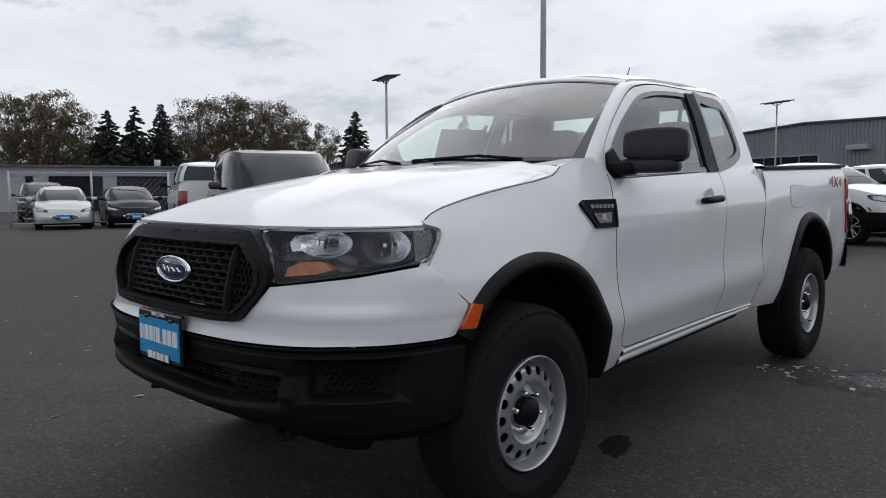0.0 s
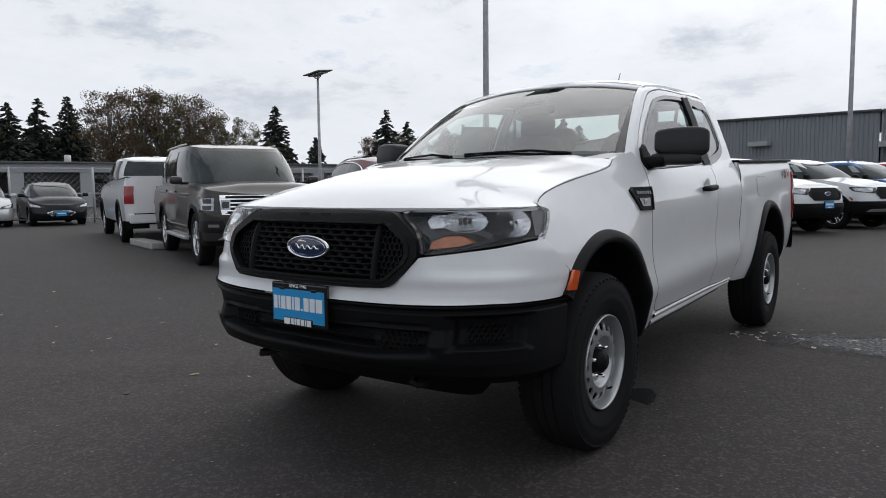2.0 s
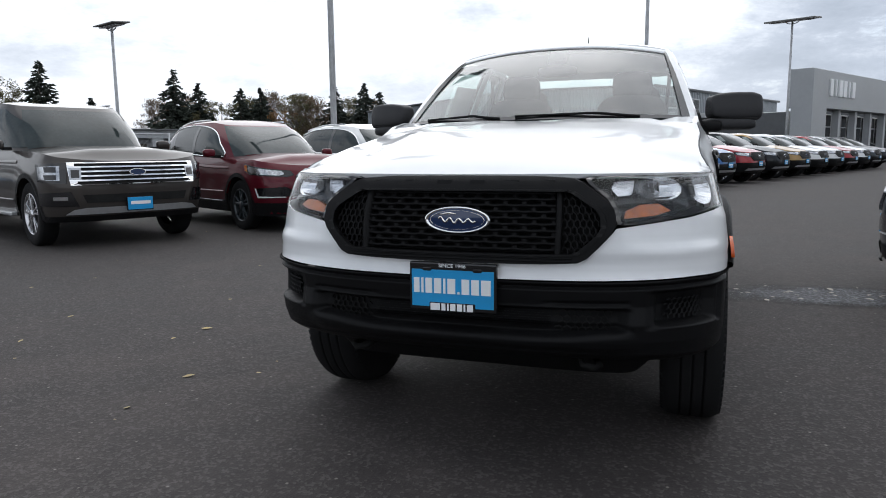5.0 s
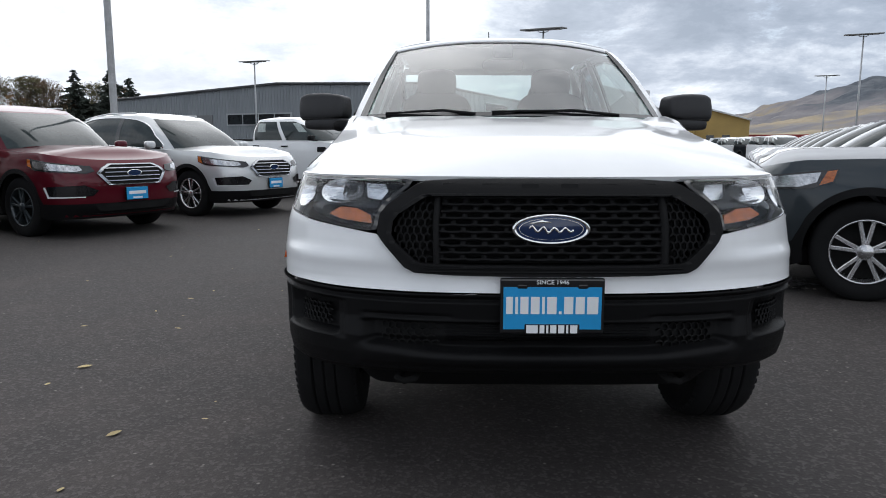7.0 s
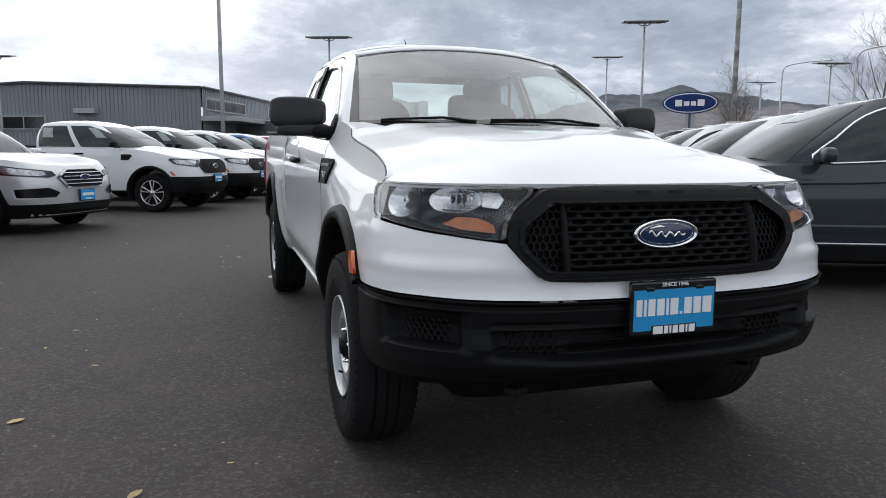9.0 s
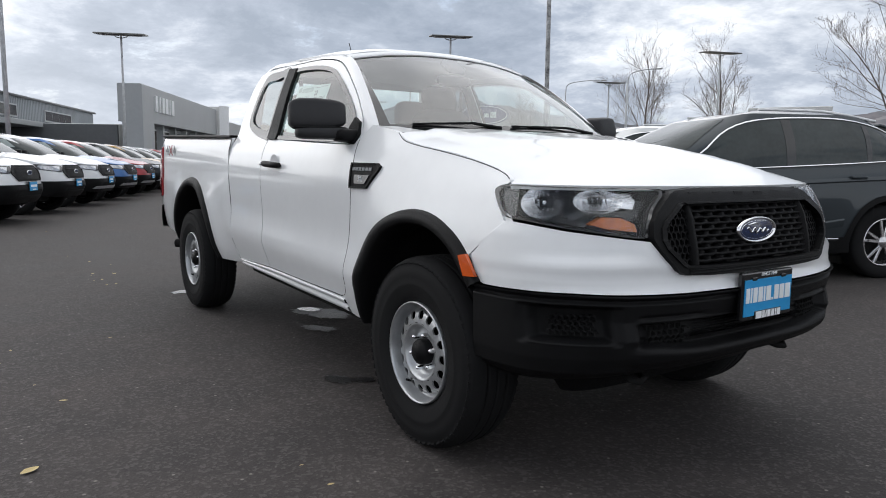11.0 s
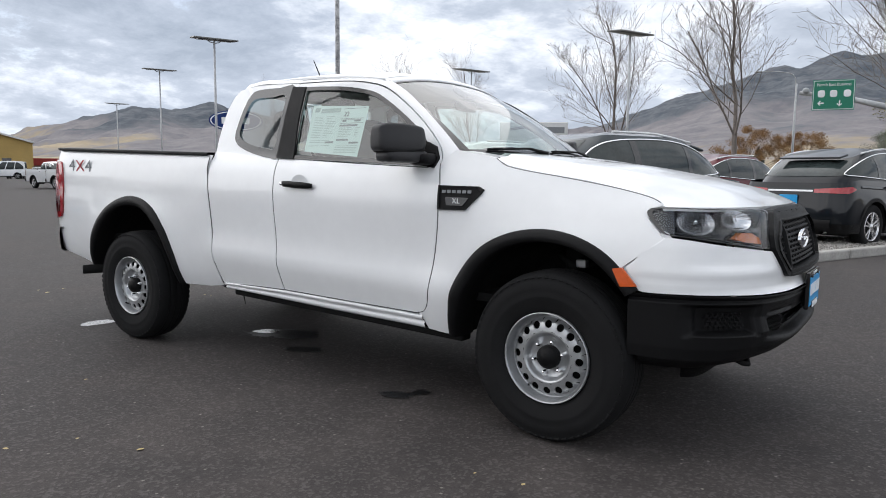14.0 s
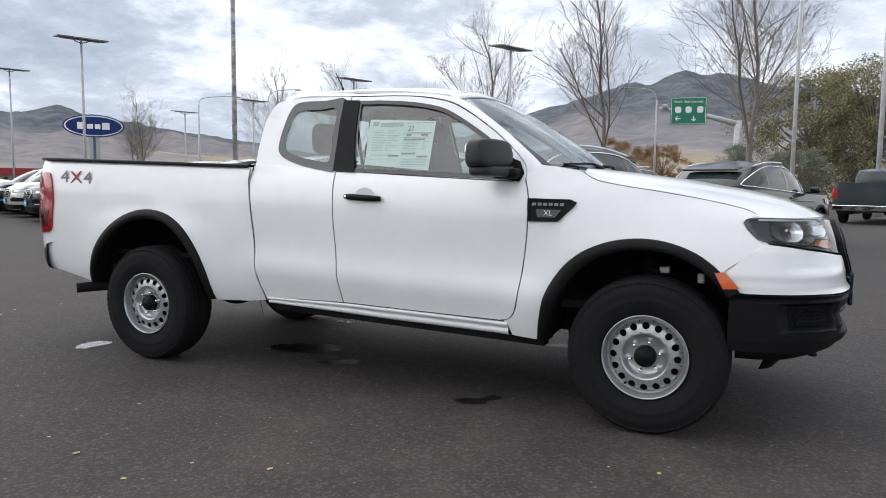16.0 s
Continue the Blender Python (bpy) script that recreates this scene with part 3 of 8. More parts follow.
def hood_front_x(y):
    s = min(1.0, abs(y) / 0.8235) ** 1.5
    c = math.sqrt(max(0.0, 1 - s * s))
    return 0.35 + 0.53 * c ** (2 / 3) - 0.115 * c ** 0.7


def hood_at(x, y):
    """The hood, rolled down to its front edge above grille and lamps."""
    xf = hood_front_x(y)
    k = max(0.0, 1 - max(0.0, xf - x) / 0.30) ** 2
    return Vector((x, y, hood_z(x, y) + (1.050 + 0.004 * abs(y) - hood_z(xf, y)) * k))


def windscreen(u, v, out=0.0):
    mid = Vector((-0.375, 0, 1.283)).lerp(Vector((-1.135, 0, 1.742)), v)
    mid += Vector((0.35, 0, 0.6)) * 0.045 * math.sin(math.pi * v)
    edge = Vector((-0.535, 0.725, 1.278)).lerp(Vector((-1.155, 0.600, 1.683)), v)
    edge += Vector((0.35, 0, 0.6)) * 0.022 * math.sin(math.pi * v)
    k = abs(u) ** 2.3
    return Vector((mid.x + (edge.x - mid.x) * k + out * 0.5, edge.y * u, mid.z + (edge.z - mid.z) * k + out * 0.85))


def roof_z(x, y):
    edge = table(x, [p[0] for p in reversed(ROOF_EDGE)], [p[1] for p in reversed(ROOF_EDGE)])
    mid = table(x, (-2.34, -2.28, -2.15, -1.9, -1.6, -1.35, -1.2, -1.12), (1.715, 1.748, 1.776, 1.792, 1.793, 1.782, 1.760, 1.738))
    k = min(1.0, abs(y) / 0.605)
    z = edge + (mid - edge) * (1 - k ** 3.2)
    return z - 0.006 * sstep(0.03, 0.0, abs(abs(y) - 0.42)) * sstep(-2.2, -2.1, x) * sstep(-1.2, -1.35, x)


def bumper_relief(a, z):
    """Depth of the pressed shapes in the black front bumper."""
    b, d = abs(a), 0.0

    def well(v, lo, hi, soft):
        return sstep(lo - soft, lo + soft, v) * sstep(hi + soft, hi - soft, v)
    d -= 0.014 * well(z, 0.678, 0.690, 0.006)
    d -= 0.012 * well(z, 0.623, 0.634, 0.005) * well(b, 0.135, 0.345, 0.012)
    low = 0.517 + 0.02 * sstep(0.1, 0.32, b)
    d -= 0.055 * well(z, low, 0.606, 0.008) * sstep(0.36, 0.335, b)
    d -= 0.040 * well(z, 0.556, 0.660, 0.010) * well(b, 0.46, 0.78, 0.014) + 0.012 * well(z, 0.545, 0.665, 0.008) * well(b, 0.42, 0.83, 0.012)
    d += 0.016 * well(z, 0.470, low - 0.012, 0.014) * sstep(0.42, 0.30, b)
    d += 0.014 * well(z, 0.545, 0.553, 0.006) * well(b, 0.45, 0.80, 0.02)
    d += 0.008 * sstep(0.69, 0.70, z)
    return d


def truck_body(tr):
    for sgn, side in ((1, "left"), (-1, "right")):
        lip = (0, -sgn * 0.022, 0)
        F = flank(sgn)
        seam = [(0.336, 0.812), (0.41, 0.868), (0.486, 0.926)]
        fender = seam + [(0.452, 0.965), (0.418, 1.0), (0.402, 1.030), (0.415, 1.046), (0.456, 1.055)] + HOOD_EDGE + [(-0.40, 1.268), (-0.50, 1.283), (-0.56, 1.292), (-0.622, 1.245)] + [p + Vector((0.007, 0)) for p in DOOR_FRONT[:-1]] + [(-0.70, 0.450), (-0.68, 0.405), (-0.53, 0.397)] + ARCH_F[:36]
        part("front_fender", panel(fender, F, (0.06, 0.05), lip), WHITE_PAINT, tr)
        door = DOOR_FRONT + [(-1.19, 0.490)] + DOOR_MID + [(-1.66, 1.250), (-1.2, 1.226), (-0.9, 1.212), (-0.70, 1.204)]
        fd = part("front_door", panel(door, F, (0.08, 0.045), lip), WHITE_PAINT, tr)
        outer = SEAM + [p for p in ((-1.778, 1.256), (-1.66, 1.256), (-1.2, 1.232), (-0.9, 1.218), (-0.70, 1.210))]
        part("window_surround", ring_panel(DOOR_GLASS, outer, (-1.35, 1.42), F, n=120, rows=5, lip=lip), WHITE_PAINT, fd)
        c = Vector((-1.35, 1.42))
        seal = [c + (p - c) * 1.02 for p in DOOR_GLASS]
        part("window_seal", edge_strip(DOOR_GLASS, 0.013, 0.009, flank(sgn, 0.005)), GLOSS_BLACK, fd, "black rubber window seal")
        g = part("window_pane", panel(seal, flank(sgn, -0.008), (0.09, 0.07)), SIDE_GLASS, fd, "clear side window")
        g.visible_shadow = False
        pillar = [(-1.800, 1.262), (-1.655, 1.250), (-1.672, 1.33), (-1.694, 1.45), (-1.716, 1.676), (-1.826, 1.682), (-1.822, 1.62), (-1.812, 1.45), (-1.804, 1.30)]
        part("pillar_trim", panel(pillar, flank(sgn, 0.011), (0.04, 0.04), lip), PLASTIC, fd, "black plastic pillar trim")
        # dark lines between the panels
        for line in ([p + Vector((0.0035, 0)) for p in DOOR_FRONT], [Vector(p) for p in ((-2.282, 0.470), (-2.316, 0.613), (-2.334, 0.821), (-2.356, 1.027), (-2.380, 1.198), (-2.382, 1.270))], HOOD_EDGE[1:], [Vector(p) for p in ((-0.745, 0.481), (-1.19, 0.487), (-1.70, 0.497), (-2.0, 0.491), (-2.27, 0.484))]):
            part("panel_gap", tube([Vector((p.x, sgn * (body_y(p.x, p.y) - 0.0012), p.y)) for p in line], 0.0024, 6), GAP, tr, "dark gap between body panels")
        part("panel_gap", tube([Vector((p.x - 0.0035, sgn * (body_y(p.x, p.y) - 0.0018), p.y)) for p in DOOR_MID], 0.0017, 6), GAP, tr, "dark gap between body panels")
        if sgn > 0:
            flap = spline(((-2.86, 1.182), (-3.10, 1.184), (-3.19, 1.160), (-3.185, 1.075), (-3.10, 1.042), (-2.88, 1.042), (-2.825, 1.075), (-2.825, 1.15)), 4, True)
            part("fuel_flap", panel(flap, flank(sgn, 0.0015), (0.06, 0.05), (0, -sgn * 0.004, 0)), WHITE_PAINT, tr)
            part("panel_gap", tube([Vector((p.x, sgn * (body_y(p.x, p.y) - 0.0005), p.y)) for p in flap + flap[:1]], 0.0016, 6), GAP, tr, "dark gap between body panels")
        part("panel_gap", tube([Vector((x, sgn * (body_y(x, z) - 0.0018), z)) for x, z in ((0.338, 0.814), (0.36, 0.831), (0.39, 0.853), (0.42, 0.876), (0.45, 0.899), (0.484, 0.925))], 0.0017, 6), GAP, tr, "dark gap between body panels")
        part("fender_flange", panel([(0.285, 0.800), (0.345, 0.745), (0.405, 0.800), (0.53, 0.905), (0.49, 0.965), (0.40, 0.900)], flank(sgn, -0.0085), (0.04, 0.04)), WHITE_PAINT, tr)
        # handle with its recess
        hx = spread(-1.678, -1.445, 8)
        part("handle_recess", grid(spread(0, 2 * math.pi, 24), (0.0, 0.5, 1.0), lambda a, r: Vector((-1.555 + 0.062 * r * math.cos(a), sgn * (body_y(-1.555, 1.115) + 0.002 - 0.006 * (1 - r)), 1.118 + 0.047 * r * math.sin(a)))), WHITE_PAINT, fd)
        hb = tube([(x, sgn * (body_y(x, 1.108) + 0.030 - 0.020 * abs((x + 1.56) / 0.118) ** 6), 1.108 - 0.045 * (x + 1.56)) for x in hx], [0.013, 0.017, 0.018, 0.018, 0.018, 0.018, 0.018, 0.017, 0.013], 10)
        h = part("door_handle", hb, PLASTIC, fd, "black plastic pull handle")
        if sgn < 0:
            part("key_lock", lathe([(0.009, 0.0), (0.008, 0.004), (0.0, 0.005)], (-1.658, -(body_y(-1.658, 1.112) + 0.044), 1.112), sgn, 12), CHROME, h)
        rear = [p + Vector((-0.007, 0)) for p in DOOR_MID] + [(-2.0, 1.27), (-2.20, 1.293), (-2.372, 1.303)] + list(reversed([p for p in CAB_REAR if p.y < 1.30])) + [(-2.0, 0.494)]
        rd = part("rear_door", panel(rear, F, (0.08, 0.05), lip), WHITE_PAINT, tr)
        ro = [(-1.785, 1.252), (-1.787, 1.702), (-1.95, 1.710), (-2.12, 1.716), (-2.245, 1.702)] + list(reversed([p for p in CAB_REAR if 1.30 <= p.y < 1.70])) + [(-2.20, 1.293), (-2.0, 1.27)]
        part("quarter_panel", ring_panel(QUARTER_GLASS, ro, (-2.01, 1.47), F, n=120, rows=6, lip=lip), WHITE_PAINT, rd)
        c = Vector((-2.01, 1.47))
        g = part("quarter_pane", panel([c + (p - c) * 1.02 for p in QUARTER_GLASS], flank(sgn, -0.006), (0.05, 0.04)), TINT_GLASS, rd, "tinted quarter window")
        g.visible_shadow = False
        part("quarter_frit", ring_panel([c + Vector(((p.x - c.x) * 0.80 - 0.012, (p.y - c.y) * 0.76)) for p in QUARTER_GLASS], [c + (p - c) * 1.03 for p in QUARTER_GLASS], c, flank(sgn, 0.004), n=120, rows=4), FRIT, rd, "black printed border of the quarter window")
        # windscreen pillar and roof rail
        n = len(SEAM)
        out_line = spline(((-0.548, 1.272), (-0.60, 1.322), (-0.715, 1.418), (-0.860, 1.528), (-1.035, 1.640), (-1.180, 1.692), (-1.43, 1.722), (-1.780, 1.735)), 4)
        def strip(i, k):
            p, q = SEAM[i] + Vector((0.004, 0.006)), out_line[i]
            m = p.lerp(q, k)
            inset = 0.016 * k * k + 0.02 * sstep(0.6, 1.0, k)
            return Vector((m.x, sgn * (body_y(m.x, m.y) - inset), m.y))
        part("windscreen_pillar", grid(range(n), spread(0, 1, 4), strip), WHITE_PAINT, tr)
        low = [i for i in range(n) if out_line[i].x > -1.17]
        part("pillar_rubber", grid(low, (0, 1), lambda i, k: strip(i, 1.0) if k == 0 else windscreen(sgn * 0.968, max(0.0, min(1.0, (out_line[i].x + 0.535) / -0.62)), 0.006)), GLOSS_BLACK, tr, "black rubber beside the windscreen")
        rail = spread(-1.78, -2.27, 8)
        part("roof_rail", grid(rail, spread(0, 1, 4), lambda x, k: Vector((x, sgn * (body_y(x, 1.704) - 0.03 * k), table(x, (-2.27, -2.12, -1.78), (1.700, 1.718, 1.705)) + k * 0.028))), WHITE_PAINT, tr)
        # sill
        def sill_at(x, k):
            zb, zt = table(x, (-2.262, -1.38, -0.705), (0.447, 0.417, 0.402)), table(x, (-2.268, -1.70, -1.19, -0.70), (0.486, 0.494, 0.484, 0.474))
            share, out = ((1.0, -0.03), (0.97, 0.006), (0.90, 0.012), (0.70, 0.010), (0.62, -0.002), (0.46, -0.004), (0.40, 0.006), (0.10, 0.006), (0.0, -0.006), (-0.15, -0.06))[k]
            z = zb + (zt - zb) * share
            return Vector((x, sgn * (body_y(x, z) + out), z))
        part("sill", grid(spread(-0.702, -2.265, 16), range(10), sill_at), WHITE_PAINT, tr)
        part("sill_underside", box((-1.40, sgn * 0.71, 0.40), (1.75, 0.08, 0.06), 0.01, Matrix.Rotation(RAKE, 4, "Y")), DARK, tr)
        # load bed side
        bed = [(-2.383, 1.280), (-3.0, 1.302), (-3.6, 1.320), (-4.26, 1.337), (-4.318, 1.318), (-4.338, 1.27), (-4.345, 1.0), (-4.333, 0.60), (-4.22, 0.565), (-4.139, 0.548), (-3.80, 0.484)] + ARCH_R + [(-2.66, 0.440), (-2.42, 0.448), (-2.288, 0.463)] + [(-2.322, 0.613), (-2.340, 0.821), (-2.362, 1.027), (-2.386, 1.198)]
        bs = part("bed_side", panel(bed, F, (0.07, 0.05), lip), WHITE_PAINT, tr)
        part("bed_rail_cap", grid(spread(-2.39, -4.315, 16), (0, 1, 2, 3, 4), lambda x, k: Vector((x, sgn * (body_y(x, 1.2) - (0.012, 0.006, 0.02, 0.065, 0.068)[k]), 1.2805 + 0.0295 * (-2.383 - x) + (-0.006, 0.010, 0.016, 0.016, -0.03)[k]))), PLASTIC, bs, "black plastic bed rail cap")
        part("bed_inner_side", grid((-2.39, -4.31), (1.06, 1.18, 1.29), lambda x, z: Vector((x, sgn * 0.765, z))), WHITE_PAINT, bs)
        tail = spline(((-4.364, 1.225), (-4.25, 1.240), (-4.150, 1.233), (-4.112, 1.09), (-4.122, 0.95), (-4.145, 0.835), (-4.24, 0.818), (-4.364, 0.835)), 3, True)
        tl = part("tail_lamp", panel(tail, lambda x, z: Vector((x, sgn * (body_y(x, z) + 0.012), z)), (0.03, 0.05), (0, -sgn * 0.03, 0)), RED_LENS, tr, "red tail lamp")
        part("reversing_lens", panel([(-4.350, 0.855), (-4.17, 0.860), (-4.150, 0.985), (-4.345, 0.975)], flank(sgn, 0.0145), (0.03, 0.05)), DARK_RED_LENS, tl)
        # wheel arch trims and wells
        for outer_line, inner_line, nm in ((FLARE_F_OUT, FLARE_F_IN, "front_arch_trim"), (FLARE_R_OUT, FLARE_R_IN, "rear_arch_trim")):
            m = len(outer_line)
            def fl(i, k, o=outer_line, n2=inner_line):
                p = o[i].lerp(n2[i], (0.0, 0.12, 0.5, 0.9, 1.0, 1.03, 1.06)[k])
                out = (-0.004, 0.016, 0.024, 0.022, 0.012, -0.03, -0.13)[k]
                return Vector((p.x, sgn * (body_y(p.x, p.y) + out), p.y))
            part(nm, grid(range(m), range(7), fl), PLASTIC, tr, "black plastic wheel arch trim")
            part("wheel_well", grid(range(m), (0, 1, 2, 3), lambda i, k, n2=inner_line: Vector((n2[i].x * 1.0, sgn * (0.80, 0.60, 0.38, 0.30)[k], n2[i].y + (0.004, 0.01, 0.01, -0.25)[k]))), DARK, tr, "dark inner wheel arch")
        part("side_marker", panel([(0.296, 0.800), (0.336, 0.808), (0.402, 0.737), (0.334, 0.731)], lambda x, z: Vector((x, sgn * (body_y(x, z) + 0.025), z)), (0.04, 0.04), (0, -sgn * 0.012, 0)), ORANGE, tr, "orange side marker lamp")
        # vent badge on the fender
        bd = [(-0.603, 1.122), (-0.385, 1.119), (-0.354, 1.104), (-0.366, 1.084), (-0.442, 1.008), (-0.597, 1.006)]
        vb = part("fender_vent", panel(bd, flank(sgn, 0.007), (0.05, 0.04), (0, -sgn * 0.012, 0)), PLASTIC, tr, "black fender vent badge")
        c = Vector((-0.495, 1.066))
        part("vent_border", ring_panel([c + (Vector(p) - c) * 0.88 for p in bd], [c + (Vector(p) - c) * 0.99 for p in bd], c, flank(sgn, 0.012), n=24, rows=1, lip=(0, -sgn * 0.005, 0)), PLASTIC, vb)
        part("vent_tray", panel([(-0.555, 1.068), (-0.425, 1.066), (-0.455, 1.028), (-0.545, 1.028)], flank(sgn, 0.012), (0.05, 0.04), (0, -sgn * 0.006, 0)), GLOSS_BLACK, vb)
        # model name as plain bars, grade in letters
        for i in range(6):
            x = -0.575 + 0.028 * i
            part("name_bar", panel([(x, 1.086), (x + 0.019, 1.086), (x + 0.019, 1.100), (x, 1.100)], flank(sgn, 0.0125), (0.05, 0.05), (0, -sgn * 0.003, 0)), GREY_PRINT, vb)
        y = sgn * (body_y(-0.49, 1.05) + 0.0135)
        letters("XL", 0.036, Matrix.Translation((-0.492, y, 1.049)) @ pose(0, 0, 0, 90, 0, 0 if sgn < 0 else 180), INK_WHITE, vb, "grade_letters")
        y = sgn * (body_y(-3.90, 1.20) + 0.003)
        letters("4", 0.122, Matrix.Translation((-4.000 if sgn < 0 else -3.770, y, 1.210)) @ pose(0, 0, 0, 90, 0, 0 if sgn < 0 else 180) @ Matrix.Diagonal((1.5, 1, 1, 1)), GREY_PRINT, bs, "decal_letters")
        letters("X", 0.122, Matrix.Translation((-3.885, y, 1.206)) @ pose(0, 0, 0, 90, 0, 0 if sgn < 0 else 180) @ Matrix.Diagonal((1.5, 1, 1, 1)), RED_PRINT, bs, "decal_letters")
        letters("4", 0.122, Matrix.Translation((-3.770 if sgn < 0 else -4.000, y, 1.203)) @ pose(0, 0, 0, 90, 0, 0 if sgn < 0 else 180) @ Matrix.Diagonal((1.5, 1, 1, 1)), GREY_PRINT, bs, "decal_letters")
        # door mirror
        mz, mt = 1.344, Matrix.Rotation(sgn * 0.30, 3, "Z")
        shell = blob((0, 0, 0), (0.150, 0.262, 0.140), 6.0, 36, 20)
        for v_ in shell.verts:
            k = (sgn * v_.co.y + 0.131) / 0.262
            v_.co.z *= 0.86 + 0.14 * sstep(0.0, 0.45, k) - 0.10 * sstep(0.75, 1.0, k) * (v_.co.z > 0)
            v_.co.x *= 1.0 - 0.22 * sstep(0.55, 1.0, k) - 0.15 * (v_.co.z > 0.02)
            v_.co = mt @ v_.co + Vector((-0.785, sgn * 0.948, mz))
        mi = part("door_mirror", shell, MIRROR_CAP, tr, "black textured door mirror")
        part("mirror_foot", blob((-0.775, sgn * 0.925, 1.258), (0.140, 0.250, 0.062), 4.5, 28, 12, mt), MIRROR_CAP, mi)
        part("mirror_seam", blob((-0.780, sgn * 0.940, 1.280), (0.139, 0.246, 0.014), 5.0, 24, 6, mt), DARK, mi)
        part("mirror_arm", blob((-0.715, sgn * 0.825, 1.246), (0.12, 0.14, 0.060), 3.5, 16, 8), PLASTIC, mi)
        part("mirror_base", panel([(-0.80, 1.225), (-0.66, 1.205), (-0.645, 1.25), (-0.675, 1.31), (-0.735, 1.335)], flank(sgn, 0.014), (0.05, 0.05), (0, -sgn * 0.03, 0)), PLASTIC, mi)
        part("mirror_glass", blob((-0.850, sgn * 0.970, mz), (0.010, 0.150, 0.100), 5, 20, 10, Matrix.Rotation(sgn * 0.32, 3, "Z")), CHROME, mi, "mirror glass")
    # fascia
    half = [(0.0, 0.706), (0.2, 0.708), (0.43, 0.713), (0.6, 0.718), (0.83, 0.717), (0.965, 0.714), (0.985, 0.722), (0.9975, 0.775), (0.9994, 0.812), (0.972, 0.874), (0.916, 0.921), (0.903, 0.933), (0.868, 0.933), (0.80, 0.927), (0.64, 0.909), (0.5, 0.897), (0.34, 0.879), (0.312, 0.876)]
    top = [(0.296, 0.856), (0.258, 0.812), (0.210, 0.766), (0.12, 0.757), (0.0, 0.754)]
    right = half + top
    ol = right + [(-a, z) for a, z in reversed(right[1:-1])]
    part("front_fascia", panel(ol, lambda a, z: face(a, z, 0.006 * sstep(0.76, 0.80, z) - 0.016 * sstep(0.805, 0.835, z) * sstep(0.31, 0.40, abs(a)) * sstep(0.86, 0.66, abs(a))), (0.030, 0.012), (-0.008, 0, 0)), WHITE_PAINT, tr)
    # hood
    hood_front = [face(a, 1.049) for a in spread(0.0, 0.90, 26)]
    edge = [Vector((p.x, body_y(p.x, p.y) - 0.006)) for p in HOOD_EDGE[2:]]
    back = [Vector((-0.36, 0.66)), Vector((-0.375, 0.55)), Vector((-0.355, 0.3)), Vector((-0.345, 0.0))]
    ho = [Vector((p.x, p.y)) for p in hood_front] + edge + back
    ho = ho + [Vector((p.x, -p.y)) for p in reversed(ho[1:-1])]
    part("hood", panel(ho, hood_at, (0.04, 0.05), (-0.006, 0, -0.016)), WHITE_PAINT, tr)
    part("cowl", grid(spread(-1, 1, 12), (0, 1), lambda u, k: Vector((-0.34 - 0.10 * abs(u) ** 2 - 0.10 * k, 0.70 * u, 1.262 - 0.02 * k))), PLASTIC, tr, "black cowl under the windscreen")
    for sgn in (1, -1):
        ca, cd = Vector((-0.345, sgn * (body_y(-0.345, 1.25) - 0.004), 1.252)), hood_at(-0.372, sgn * 0.60) + Vector((0, 0, -0.004))
        cb, cc_ = Vector((-0.575, sgn * (body_y(-0.575, 1.288) - 0.006), 1.290)), windscreen(sgn * 0.93, 0.012, 0.004)
        part("cowl_corner", grid(spread(0, 1, 5), spread(0, 1, 5), lambda u, v: ca.lerp(cd, u).lerp(cb.lerp(cc_, u), v)), WHITE_PAINT, tr)
    # windscreen, roof
    ws = part("windscreen", grid(spread(-1, 1, 20), spread(0, 1, 10), lambda u, v: windscreen(u, v)), SCREEN_GLASS, tr, "clear raked windscreen")
    ws.visible_shadow = False
    band = [(-1, 0), (1, 0), (1, 1), (-1, 1)]
    part("windscreen_band", ring_panel([(-0.965, 0.035), (0.965, 0.035), (0.962, 0.925), (-0.962, 0.925)], [(-1, 0), (1, 0), (1, 0.95), (-1, 0.95)], (0, 0.5), lambda u, v: windscreen(u, v, 0.003), n=80, rows=1), GLOSS_BLACK, tr, "black border of the windscreen")
    part("roof_header", grid(spread(-1.01, 1.01, 24), (0.940, 0.944, 0.97, 0.99, 1.012), lambda u, v: windscreen(u, v, 0.002 if v < 0.942 else 0.007)), WHITE_PAINT, tr)
    part("sensor_box", box((-1.03, 0.0, 1.665), (0.12, 0.11, 0.04), 0.012, Matrix.Rotation(radians(32), 4, "Y")), PLASTIC, tr)
    rf = [Vector((-1.135 - 0.022 * abs(u) ** 2.3, 0.605 * u)) for u in spread(-1, 1, 14)] + [Vector((-2.27, 0.605)), Vector((-2.31, 0.5)), Vector((-2.325, 0.0)), Vector((-2.31, -0.5)), Vector((-2.27, -0.605))]
    part("roof", panel(rf, lambda x, y: Vector((x, y, roof_z(x, y))), (0.06, 0.05), (0, 0, -0.012)), WHITE_PAINT, tr)
    part("headliner", grid(spread(-1.17, -2.26, 6), spread(-0.57, 0.57, 6), lambda x, y: Vector((x, y, roof_z(x, y) - 0.05))), HEADLINER, tr)
    an = part("antenna", tube([(-2.20, 0.0, 1.765), (-2.31, 0.0, 1.965)], [0.006, 0.003], 6), PLASTIC, tr, "short black roof antenna")
    part("antenna_base", blob((-2.195, 0.0, 1.77), (0.06, 0.04, 0.02), 2.5, 12, 6), PLASTIC, an)
    # cab back with its window
    def back_wall(y, z):
        return Vector((-2.345 - 0.03 * sstep(1.4, 1.2, z) + 0.06 * sstep(1.6, 1.74, z), y, z))
